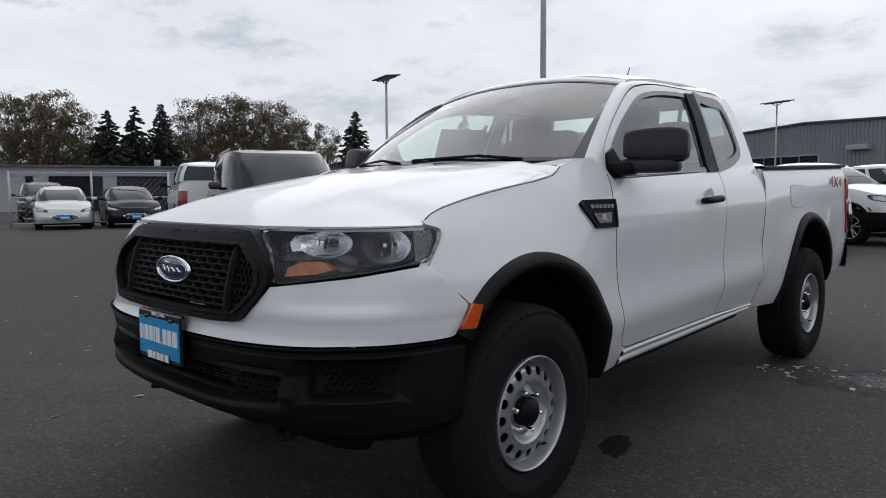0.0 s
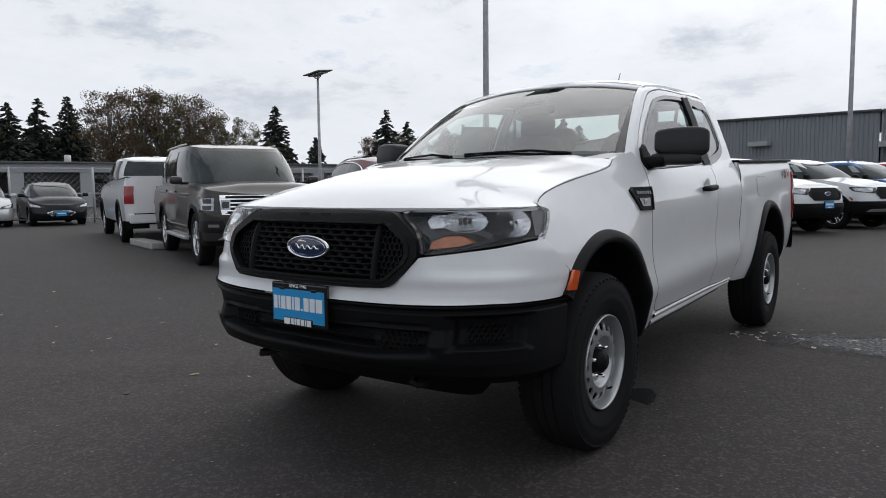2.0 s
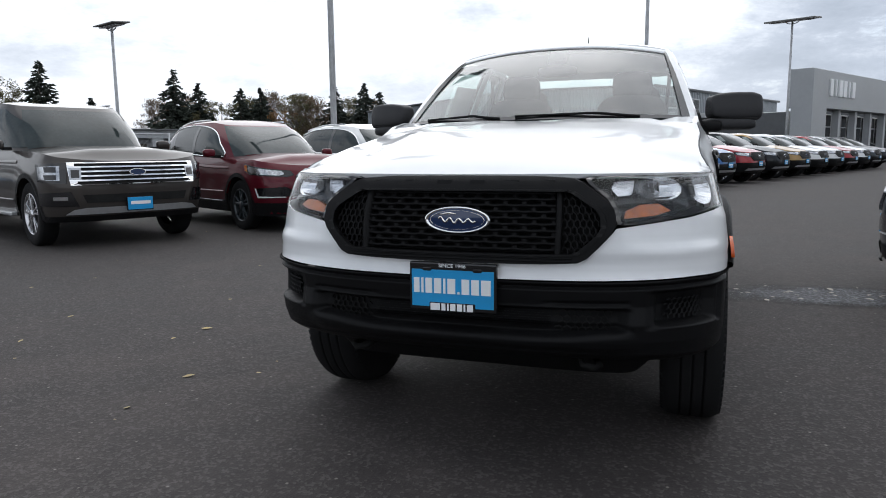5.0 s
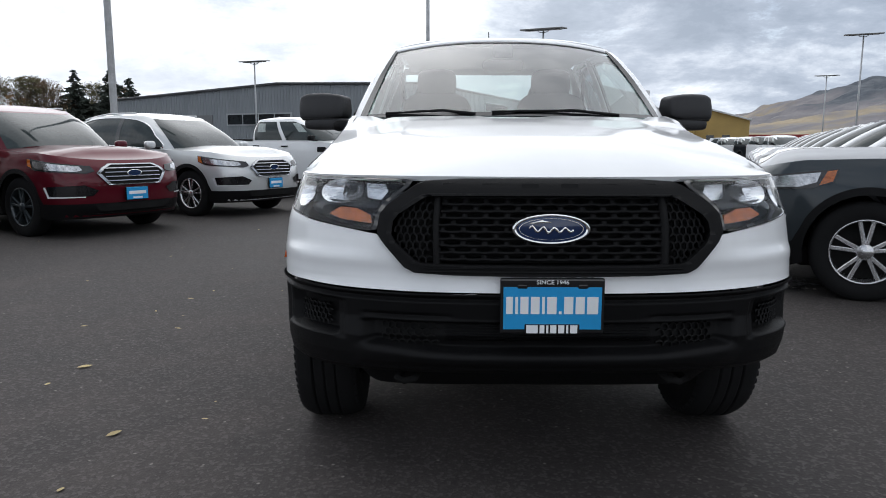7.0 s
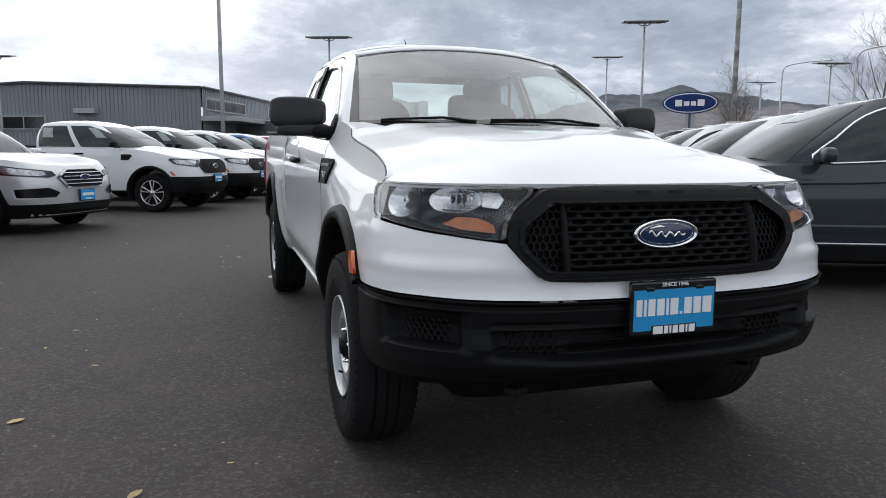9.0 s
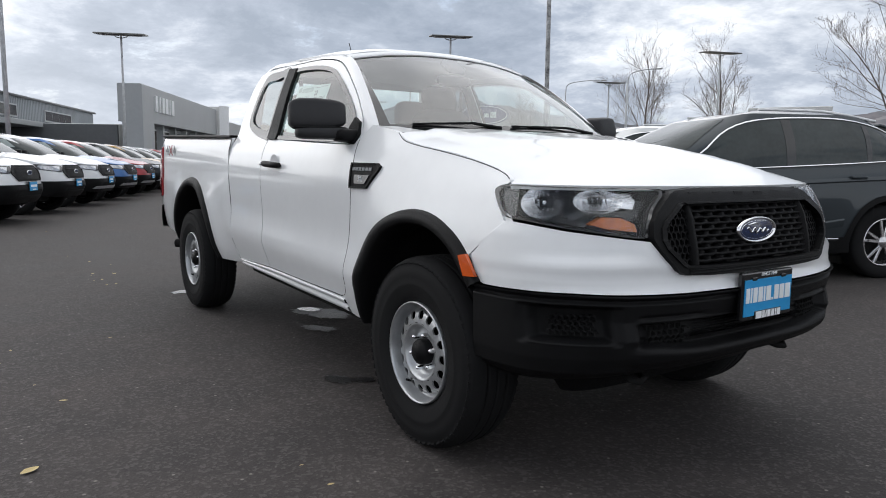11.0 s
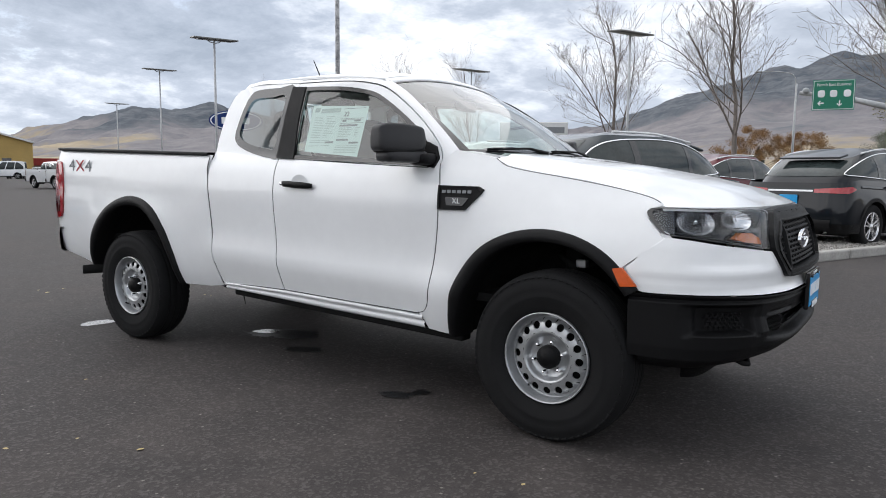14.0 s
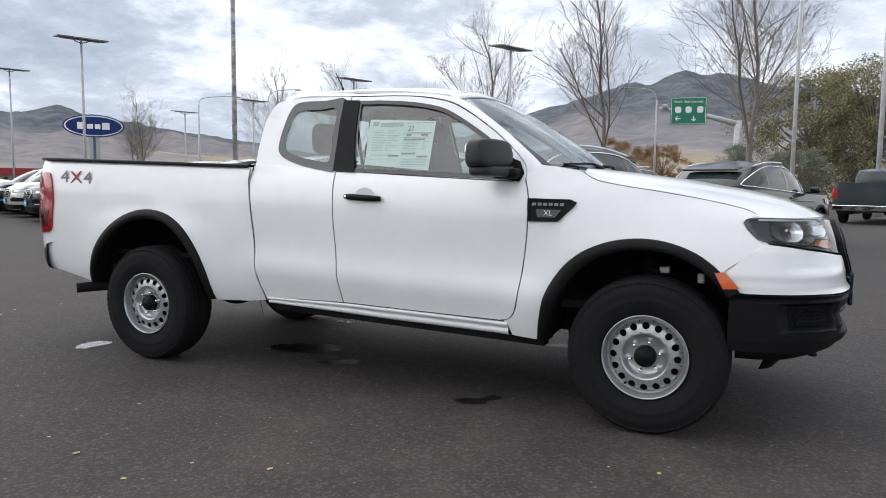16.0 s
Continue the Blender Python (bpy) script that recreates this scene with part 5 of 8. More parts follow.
def truck_underside(tr):
    for s in (1, -1):
        part("frame_rail", box((-1.9, s * 0.45, 0.50), (4.6, 0.08, 0.14), 0.012, Matrix.Rotation(RAKE, 4, "Y")), DARK, tr)
        part("shock_absorber", tube([(-0.02, s * 0.58, 0.42), (-0.03, s * 0.54, 0.85)], [0.03, 0.045], 10), DARK, tr)
        part("upper_arm", tube([(0.10, s * 0.50, 0.78), (0.02, s * 0.66, 0.76), (-0.12, s * 0.50, 0.79)], 0.018, 8), DARK, tr)
        part("joint_bracket", box((0.05, s * 0.64, 0.775), (0.05, 0.04, 0.035), 0.006), STEEL, tr)
        part("hose_clip", box((0.22, s * 0.62, 0.74), (0.035, 0.03, 0.05), 0.006), STEEL, tr)
    part("front_crossmember", box((0.30, 0, 0.47), (0.25, 1.1, 0.12), 0.02), DARK, tr)
    part("front_axle", tube([(0, -0.72, 0.377), (0, 0.72, 0.377)], 0.04, 10), DARK, tr)
    part("rear_axle", tube([(-WHEELBASE, -0.72, 0.377), (-WHEELBASE, 0.72, 0.377)], 0.045, 10), DARK, tr)
    part("axle_case", blob((-WHEELBASE, 0, 0.375), (0.28, 0.28, 0.26), 2.4), DARK, tr)
    part("fuel_tank", box((-1.9, 0.15, 0.46), (0.95, 0.5, 0.20), 0.04), DARK, tr)
    part("gearbox", box((-0.9, 0.0, 0.46), (1.2, 0.32, 0.20), 0.05), DARK, tr)
    part("floor_pan", box((-2.0, 0, 0.585), (4.5, 1.5, 0.04)), DARK, tr)
    part("engine_bay_floor", box((0.02, 0, 0.70), (0.85, 0.7, 0.05)), DARK, tr)
    part("exhaust_pipe", tube([(-3.0, -0.50, 0.46), (-3.62, -0.56, 0.45), (-3.90, -0.74, 0.425), (-3.97, -0.83, 0.42)], 0.035, 12, cap=False), DARK, tr, "rusty dark exhaust pipe")
    part("spare_wheel", lathe([(0.15, -0.1), (0.36, -0.11), (0.38, 0.0), (0.36, 0.1), (0.15, 0.1)], (0, 0, 0), 1, 28), RUBBER, tr).matrix_basis = pose(-3.83, 0, 0.55, 90, 0, 0)


truck = thing("pickup_truck", "white extended-cab pickup truck with black grille, bumpers and steel wheels", "pickup truck")
truck_body(truck)
truck_nose(truck)
truck_inside(truck)
truck_underside(truck)
for wx in (0.0, -WHEELBASE):
    for ws_ in (1, -1):
        steel_wheel(truck, wx, ws_)

# ---- parked vehicles ----
EDGE = dict(kind="suv", fall=0.09, wb=2.85, fo=0.96, ro=0.97, W=0.955, R=0.375, cf=0.62, cr=0.42, arch=0.435,
            top=((-3.85, 1.10), (-3.3, 1.155), (-2.0, 1.115), (-1.0, 1.075), (-0.40, 1.065), (0.0, 1.060), (0.45, 1.045), (0.75, 1.015), (0.90, 0.980), (0.97, 0.955)),
            crown=0.07, face=((0.20, -0.12), (0.30, -0.03), (0.45, 0.0), (0.70, 0.0), (0.86, -0.04), (0.95, -0.10), (1.1, -0.3)), tail=((0.25, 0.10), (0.40, 0.0), (0.62, -0.01), (0.85, 0.03), (1.12, 0.07)),
            cowl=-0.22, back=-3.66, roof_front=-1.12, roof_back=-3.05, roof=1.655, roof_crown=0.075, Wb=0.90, Wt=0.70, sill=0.27,
            windows=((-0.92, -1.72), (-1.80, -2.62), (-2.68, -3.28)), grille="hex", rails=True, clad=0.43)
EXPED = dict(kind="suv", wb=3.11, fo=0.93, ro=1.29, W=1.005, R=0.405, cf=0.50, cr=0.34, arch=0.47,
             top=((-4.42, 1.20), (-3.5, 1.235), (-2.0, 1.215), (-1.0, 1.20), (-0.35, 1.20), (0.2, 1.185), (0.6, 1.150), (0.85, 1.095), (0.94, 1.06)),
             crown=0.05, face=((0.25, -0.14), (0.38, -0.04), (0.55, 0.0), (0.80, 0.0), (1.0, -0.03), (1.1, -0.08), (1.2, -0.16)), tail=((0.30, 0.12), (0.50, 0.0), (0.90, 0.0), (1.2, 0.02)),
             cowl=-0.42, back=-4.28, roof_front=-1.18, roof_back=-4.0, roof=1.875, roof_crown=0.075, Wb=0.955, Wt=0.80, sill=0.36,
             windows=((-0.92, -1.78), (-1.88, -2.78), (-2.88, -3.85)), grille="bars", rails=True, clad=0.40)
RANGER = dict(kind="pickup", wb=3.226, fo=0.91, ro=1.17, W=0.905, R=0.38, cf=0.52, cr=0.20, arch=0.47,
              top=((-4.40, 1.30), (-2.72, 1.27), (-2.70, 1.24), (-0.6, 1.225), (-0.3, 1.215), (0.1, 1.16), (0.45, 1.085), (0.75, 1.05), (0.92, 1.045)),
              crown=0.06, face=((0.30, -0.16), (0.45, -0.03), (0.60, 0.02), (0.80, 0.0), (0.95, -0.05), (1.06, -0.12), (1.2, -0.3)), tail=((0.40, 0.1), (0.55, 0.0), (1.3, 0.0)),
              cowl=-0.34, back=-2.70, roof_front=-1.15, roof_back=-2.58, roof=1.73, roof_crown=0.07, Wb=0.83, Wt=0.64, sill=0.42,
              windows=((-0.86, -1.62), (-1.72, -2.42)), grille="black", rails=False, clad=0.70)
F150 = dict(kind="pickup", wb=3.69, fo=0.95, ro=1.25, W=1.005, R=0.41, cf=0.45, cr=0.16, arch=0.49,
            top=((-4.95, 1.40), (-2.82, 1.37), (-2.80, 1.36), (-0.6, 1.31), (-0.3, 1.30), (0.2, 1.265), (0.6, 1.22), (0.96, 1.17)),
            crown=0.05, face=((0.35, -0.12), (0.50, 0.0), (0.90, 0.0), (1.1, -0.03), (1.3, -0.1)), tail=((0.40, 0.08), (0.55, 0.0), (1.4, 0.0)),
            cowl=-0.40, back=-2.80, roof_front=-1.12, roof_back=-2.68, roof=1.885, roof_crown=0.07, Wb=0.93, Wt=0.76, sill=0.45,
            windows=((-0.90, -1.62), (-1.72, -2.50)), grille="bars", rails=False, clad=0.42)
HATCH = dict(kind="suv", wb=2.49, fo=0.83, ro=0.66, W=0.865, R=0.31, cf=0.60, cr=0.42, arch=0.36,
             top=((-3.2, 0.95), (-2.7, 1.0), (-1.6, 0.97), (-0.7, 0.93), (-0.1, 0.92), (0.3, 0.86), (0.6, 0.79), (0.84, 0.68)),
             crown=0.06, face=((0.18, -0.10), (0.28, -0.02), (0.42, 0.0), (0.60, -0.04), (0.75, -0.12), (0.95, -0.3)), tail=((0.25, 0.08), (0.4, 0.0), (0.7, 0.02), (1.0, 0.06)),
             cowl=0.05, back=-2.98, roof_front=-0.85, roof_back=-2.45, roof=1.40, roof_crown=0.065, Wb=0.80, Wt=0.60, sill=0.22,
             windows=((-0.62, -1.35), (-1.43, -2.10), (-2.16, -2.55)), grille="hatch", rails=False, clad=0.0)


PALE_METAL = surface("satin_metal_trim", (0.70, 0.71, 0.72), rough=0.3, metal=0.1)
VAN = dict(EXPED, roof=2.45, roof_front=-0.75, roof_back=-4.2, cowl=0.05, roof_crown=0.05, Wt=0.88, rails=False)


def alloy_wheel(parent, x, sgn, R, W, rim_material, spokes=5):
    c, rr = Vector((x, 0, R - 0.003)), R * 0.655
    w = new("wheel")
    w.parent = parent
    part("tyre", lathe([(rr, W - 0.215), (R - 0.03, W - 0.225), (R, W - 0.19), (R, W - 0.04), (R - 0.012, W - 0.018), (R - 0.04, W - 0.006), (rr + 0.03, W - 0.004), (rr, W - 0.02)], c, sgn, 36), RUBBER, w)
    part("rim", lathe([(rr, W - 0.02), (rr - 0.004, W - 0.010), (rr - 0.014, W - 0.014), (rr - 0.022, W - 0.05), (rr - 0.03, W - 0.14)], c, sgn, 36), rim_material, w)
    part("brake_disc", lathe([(rr - 0.03, W - 0.12), (0.0, W - 0.12)], c, sgn, 20), DARK, w)
    sp = bmesh.new()
    for i in range(spokes):
        for d in (-0.16, 0.16):
            a = 2 * math.pi * i / spokes + 0.3
            p0 = Vector((0.05 * math.cos(a + d), 0, 0.05 * math.sin(a + d)))
            p1 = Vector(((rr - 0.012) * math.cos(a + d * 1.25), 0, (rr - 0.012) * math.sin(a + d * 1.25)))
            m, l = (p0 + p1) / 2, (p1 - p0).length
            turn = Matrix.Rotation(-math.atan2(p1.z - p0.z, p1.x - p0.x), 4, "Y")
            add_box(sp, c + m + Vector((0, sgn * (W - 0.034), 0)), (l, 0.028, 0.030), 0.006, turn, 1)
    part("spokes", sp, rim_material, w)
    part("centre_cap", lathe([(0.062, W - 0.03), (0.055, W - 0.012), (0.0, W - 0.010)], c, sgn, 16), rim_material, w)
    return w


def vehicle(name, sp, paint, label, category, group="", rim=None, bumper=None, dark_grille=False, plate=True):
    """A parked vehicle: its nose points along x, its front axle stands over the origin."""
    v = thing(name, label, category, group)
    wb, fo, ro, W, R, cf, cr = (sp[k] for k in ("wb", "fo", "ro", "W", "R", "cf", "cr"))
    rim = rim or ALLOY
    pts = []
    for i in range(25):
        th = math.pi / 2 * i / 24
        pts.append((fo - cf + cf * math.cos(th) ** (2 / 3), W * math.sin(th) ** (2 / 3)))
    for i in range(17):
        th = math.pi / 2 * (1 - i / 16)
        pts.append((-(wb + ro) + cr - cr * math.cos(th) ** 0.5, W * max(0.0, math.sin(th)) ** 0.5))
    ss = [0.0]
    for p, q in zip(pts, pts[1:]):
        ss.append(ss[-1] + math.hypot(q[0] - p[0], q[1] - p[1]))
    S = ss[-1]
    xs, ys = [p[0] for p in pts], [p[1] for p in pts]
    tx, tz = [p[0] for p in sp["top"]], [p[1] for p in sp["top"]]
    fz, fx = [p[0] for p in sp["face"]], [p[1] for p in sp["face"]]
    rz, rx = [p[0] for p in sp["tail"]], [p[1] for p in sp["tail"]]
    straight = ss[24]

    def s_at(x):
        return straight + (fo - cf - x)

    def plan(s):
        a = abs(s)
        return table(a, ss, xs), math.copysign(table(a, ss, ys), s)

    def ztop(x):
        return table(x, tx, tz)

    def wrap(s, z, out=0.0):
        x, y = plan(s)
        x2, y2 = plan(s + (0.02 if s >= 0 else -0.02))
        n = Vector((-(y2 - y), x2 - x)) if s >= 0 else Vector((y2 - y, -(x2 - x)))
        n = -n.normalized() if n.length > 1e-6 else Vector((1, 0))
        wf, wr = sstep(fo - cf * 0.9, fo - 0.02, x), sstep(-(wb + ro) + cr, -(wb + ro) + 0.03, x)
        zt = ztop(x)
        k = z / max(zt, 0.5)
        ky = table(k, (0.2, 0.36, 0.5, 0.75, 0.90, 1.0), (0.945, 0.975, 0.995, 1.0, 0.985, 0.945))
        for ax in (0.0, -wb):
            r = math.hypot(x - ax, z - R)
            ky += 0.014 * math.exp(-((r - sp["arch"]) / 0.10) ** 2)
        return Vector((x + table(z, fz, fx) * wf + table(z, rz, rx) * wr + n.x * out, y * ky + n.y * out, z))

    def body_outline(zhi, zlo_f, zlo_r, arch_r, cut=None):
        """Outline of the left half of the shell between the sill and the top line."""
        up = [(s, zhi(plan(s)[0])) for s in spread(0, S, 60)]
        down = [(S, zlo_r), (s_at(-wb) + arch_r + 0.12, zlo_r)]
        for cx in (-wb, 0.0):
            sc = s_at(cx)
            a0 = math.asin(min(0.9, max(-0.9, (sp["sill"] - R) / arch_r)))
            for i in range(17):
                a = a0 + (math.pi - 2 * a0) * i / 16
                down.append((sc + arch_r * math.cos(a), R + arch_r * math.sin(a)))
        down += [(s_at(0.0) - arch_r - 0.08, zlo_f), (0.0, zlo_f)]
        return up + down
    zlo = sp["sill"]
    for sgn in (1, -1):
        ol = body_outline(ztop, zlo, zlo + 0.05, sp["arch"])
        part("body_side", panel(ol, lambda s, z: wrap(sgn * s, z), (0.10, 0.09)), paint, v)
        if sp["clad"]:
            zc = sp["clad"]
            if sp["kind"] == "suv":
                up = body_outline(lambda x: zc, zlo - 0.03, zlo, sp["arch"] - 0.012)
                sc = [s_at(0.0), s_at(-wb)]
                fine = []
                for s in spread(0, S, 150):
                    bump = max(math.sqrt(max(0.0, (sp["arch"] + 0.045) ** 2 - (s - c) ** 2)) + R if abs(s - c) < sp["arch"] + 0.045 else 0.0 for c in sc)
                    fine.append((s, max(zc, bump)))
                part("lower_cladding", panel(fine + up[61:], lambda s, z: wrap(sgn * s, z, 0.007), (0.12, 0.12), None), bumper or PLASTIC, v, "dark lower cladding")
            else:
                for cx in (0.0, -wb):
                    sc = s_at(cx)
                    part("arch_trim", grid(spread(-0.15, math.pi + 0.15, 24), range(4), lambda a, k: wrap(sgn * (sc + (sp["arch"] + (0.055, 0.045, 0.0, -0.005)[k]) * math.cos(a)), R + (sp["arch"] + (0.055, 0.045, 0.0, -0.005)[k]) * math.sin(a), (0.0, 0.018, 0.018, -0.04)[k])), bumper if bumper and sp is F150 else PLASTIC, v)
        for cx in (0.0, -wb):
            part("wheel_well", grid(spread(-0.2, math.pi + 0.2, 16), range(3), lambda a, k: Vector((cx + (sp["arch"] + 0.01) * math.cos(a), sgn * (W * 0.97, W * 0.6, W * 0.45)[k], R + (sp["arch"] + 0.01) * math.sin(a)))), DARK, v)
            alloy_wheel(v, cx, sgn, R, W - 0.012, rim)
    # hood
    cowl = sp["cowl"]
    hx = spread(cowl - 0.45, fo - 0.004, 22)
    hx = [cowl - 0.45 + (fo - 0.003 - cowl + 0.45) * (1 - (1 - i / 22) ** 1.6) for i in range(23)]

    def hood(x, k):
        s = table(-x, [-a for a in xs], ss)
        e = wrap(s, ztop(x))
        dome = sp["crown"] * (1 - abs(k) ** 2.6) * sstep(fo, fo - 0.25, x)
        dome += 0.014 * sstep(0.60, 0.48, abs(k)) * sstep(fo - 0.05, fo - 0.4, x)
        return Vector((e.x, e.y * k, e.z + dome))
    part("hood", grid(hx, spread(-1, 1, 18), hood), paint, v)
    # glasshouse
    n_ = 4.2
    xb, ab = (cowl + sp["back"]) / 2, (cowl - sp["back"]) / 2
    xt, at = (sp["roof_front"] + sp["roof_back"]) / 2, (sp["roof_front"] - sp["roof_back"]) / 2

    def house(th, u, out=0.0):
        c, s = math.cos(th), math.sin(th)
        ce, se = math.copysign(abs(c) ** (2 / n_), c), math.copysign(abs(s) ** (2 / n_), s)
        b = Vector((xb + ab * ce, sp["Wb"] * se, ztop(xb + ab * ce) - 0.03 + sp["crown"] * 0.9 * sstep(0.7, 1.0, c)))
        t = Vector((xt + at * ce, sp["Wt"] * se, sp["roof"] - 0.05 * sstep(0.4, 1.0, abs(c)) - sp.get("fall", 0.0) * sstep(0.0, 1.0, -c)))
        p = b.lerp(t, u)
        bow = 0.05 * math.sin(math.pi * u)
        nrm = Vector((c * 0.8, s, 0.35)).normalized()
        return p + nrm * (bow + out)
    part("glasshouse", grid(spread(-math.pi, math.pi, 96), spread(0, 1, 8), house), paint, v)

    def roof(th, r):
        p = house(th, 1.0)
        return Vector((xt + (p.x - xt) * r, p.y * r, p.z + (sp["roof"] - p.z) * (1 - r) + sp["roof_crown"] * (1 - r ** 2.4)))
    part("roof", grid(spread(-math.pi, math.pi, 64), spread(0, 1, 6), roof), paint, v)

    def th_at(x):
        xm, am = (xb + xt) / 2, (ab + at) / 2
        c = max(-1.0, min(1.0, (x - xm) / am))
        return math.acos(math.copysign(abs(c) ** (n_ / 2), c))
    sw_, st_, ut_ = (0.66, 0.60, 0.90) if sp in (EXPED, VAN, F150) else (0.76, 0.70, 0.95)
    part("windscreen", panel([(-sw_, 0.06), (sw_, 0.06), (st_, ut_), (-st_, ut_)], lambda a, u: house(a, u, 0.006), (0.06, 0.12)), FAR_GLASS, v, "dark windscreen")
    a0 = math.pi - 0.72
    part("rear_window", panel([(a0, 0.25), (2 * math.pi - a0, 0.25), (2 * math.pi - a0, 0.93), (a0, 0.93)], lambda a, u: house(a, u, 0.006), (0.06, 0.12)), FAR_GLASS, v)
    for sgn in (1, -1):
        span = sp["windows"]
        if sp is EDGE:
            arch = spline(((-0.72, 0.085), (-0.92, 0.40), (-1.15, 0.70), (-1.45, 0.86), (-1.90, 0.915), (-2.40, 0.90), (-2.80, 0.79), (-3.10, 0.58), (-3.30, 0.36), (-3.34, 0.26), (-3.24, 0.185), (-2.90, 0.135), (-2.2, 0.095), (-1.4, 0.080)), 3, True)
            def th_xu(x, u):
                c = max(-1.0, min(1.0, (x - xb - (xt - xb) * u) / (ab + (at - ab) * u)))
                return math.acos(math.copysign(abs(c) ** (n_ / 2), c))
            band = [(th_xu(q.x, q.y), q.y) for q in arch]
            part("side_window", panel(band, lambda a, u: house(sgn * a, u, 0.006), (0.06, 0.10)), FAR_GLASS, v)
            for x0, x1 in ((-1.70, -1.80), (-2.60, -2.66)):
                part("window_pillar", grid((x0, x1), spread(0.10, 0.88 if x0 > -2 else 0.80, 5), lambda x, u: house(sgn * th_xu(x, u), u, 0.010)), GLOSS_BLACK, v)
            part("window_trim", tube([house(sgn * a, u, 0.010) for a, u in band + band[:1]], 0.011, 5), CHROME, v, "thin bright window surround")
        else:
            for i, (x0, x1) in enumerate(span):
                t0, t1 = th_at(x0), th_at(x1)
                if i == 0:
                    w = [(th_at(x0 + 0.20), 0.10), (t1, 0.10), (t1, 0.88), (th_at(x0 - 0.28), 0.88), (th_at(x0 - 0.02), 0.62)]
                elif i == len(span) - 1 and sp["kind"] == "suv" and sp is not EXPED:
                    w = [(t0, 0.10), (t1, 0.16), (t1 - 0.05, 0.45), (t0 + 0.10, 0.86), (t0, 0.88)]
                else:
                    w = [(t0, 0.10), (t1, 0.10), (t1, 0.88), (t0, 0.88)]
                part("side_window", panel(w, lambda a, u: house(sgn * a, u, 0.008), (0.08, 0.15)), FAR_GLASS, v)
                if sp is RANGER and i < 2:
                    ta, tb = t0 + (t1 - t0) * (0.45 if i == 0 else 0.25), t0 + (t1 - t0) * (0.72 if i == 0 else 0.70)
                    part("price_sticker", panel([(ta, 0.42), (tb, 0.42), (tb, 0.80), (ta, 0.80)], lambda a, u: house(sgn * a, u, 0.011), (0.08, 0.15)), FAR_PAPER, v, "pale paper sticker")
        m = part("door_mirror", blob((span[0][0] + 0.20, sgn * (W + 0.115), ztop(-0.7) + 0.085), (0.11, 0.19, 0.125), 3.4, 16, 10), paint if sp["kind"] == "suv" else PLASTIC, v)
        part("mirror_stalk", box((span[0][0] + 0.20, sgn * (W - 0.01), ztop(-0.7) + 0.035), (0.07, 0.12, 0.04), 0.01), PLASTIC, m)
        for x0, x1 in span[:2]:
            x = x1 + 0.14
            part("door_handle", box((x, sgn * (abs(wrap(s_at(x), ztop(x) - 0.10).y) + 0.016), ztop(x) - 0.10), (0.18, 0.025, 0.03), 0.008), paint if sp is not RANGER else PLASTIC, v)
            part("door_gap", grid((zlo + 0.10, (zlo + ztop(x1)) / 2, ztop(x1) - 0.01), (0, 1), lambda z, k: wrap(sgn * (s_at(x1 - 0.04) + 0.006 * k), z, 0.0015)), DARK, v)
        if sp["kind"] == "suv":
            edge_z = lambda x: ztop(x) - 0.15 + 0.02 * sstep(-1.0, -wb - 0.3, x)
            part("shoulder_line", grid(spread(-0.35, -wb - 0.45, 24), range(4), lambda x, k: wrap(sgn * s_at(x), edge_z(x) + (0.035, 0.006, -0.004, -0.012)[k], (0.0, 0.012, 0.011, -0.001)[k])), paint, v)
            part("sill_crease", grid(spread(-sp["arch"] - 0.10, -wb + sp["arch"] + 0.08, 14), range(4), lambda x, k: wrap(sgn * s_at(x), 0.565 + 0.05 * sstep(-wb + 0.9, -wb + 0.4, x) + (0.012, 0.004, -0.008, -0.07)[k], (0.0, 0.012, 0.013, 0.0)[k])), paint, v)
            if sp is EDGE:
                part("sill_strip", grid(spread(-sp["arch"] - 0.16, -wb + sp["arch"] + 0.12, 12), range(3), lambda x, k: wrap(sgn * s_at(x), 0.40 + 0.012 * k, (0.006, 0.016, 0.006)[k])), SATIN_CHROME, v)
        if sp["rails"]:
            part("roof_rail", tube([(x, sgn * (sp["Wt"] - 0.03), sp["roof"] + 0.040 - 0.05 * abs((x - xt) / at) ** 6 - sp.get("fall", 0.0) * sstep(0.0, 1.0, (xt - x) / at)) for x in spread(xt + at * 0.60, xt - at * 0.80, 10)], 0.016, 6), PALE_METAL, v)
    # front
    G = sp["grille"]
    zg = {"hex": (0.655, 0.915), "bars": (0.78, 1.05), "black": (0.755, 1.03), "hatch": (0.34, 0.50)}[G]
    wg = {"hex": 0.50, "bars": 0.80, "black": 0.55, "hatch": 0.42}[G]
    if G in ("hex", "hatch"):
        hexo = [(-wg, (zg[0] + zg[1]) / 2 + 0.02), (-wg + 0.13, zg[0]), (wg - 0.13, zg[0]), (wg, (zg[0] + zg[1]) / 2 + 0.02), (wg - 0.07, zg[1] - 0.05), (wg - 0.17, zg[1]), (-wg + 0.17, zg[1]), (-wg + 0.07, zg[1] - 0.05)]
    elif G == "black":
        hexo = [(-wg, 0.93), (-wg, 0.88), (-wg + 0.12, 0.76), (wg - 0.12, 0.76), (wg, 0.88), (wg, 0.93), (wg - 0.12, 1.035), (-wg + 0.12, 1.035)]
    else:
        hexo = [(-wg + 0.04, zg[0]), (wg - 0.04, zg[0]), (wg, zg[1]), (-wg, zg[1])]
    g = part("grille", panel(hexo, lambda s, z: wrap(s, z, 0.010), (0.06, 0.06), (-0.03, 0, 0)), DARK if G != "black" else PLASTIC, v, "dark grille")
    cg = Vector((0, (zg[0] + zg[1]) / 2))
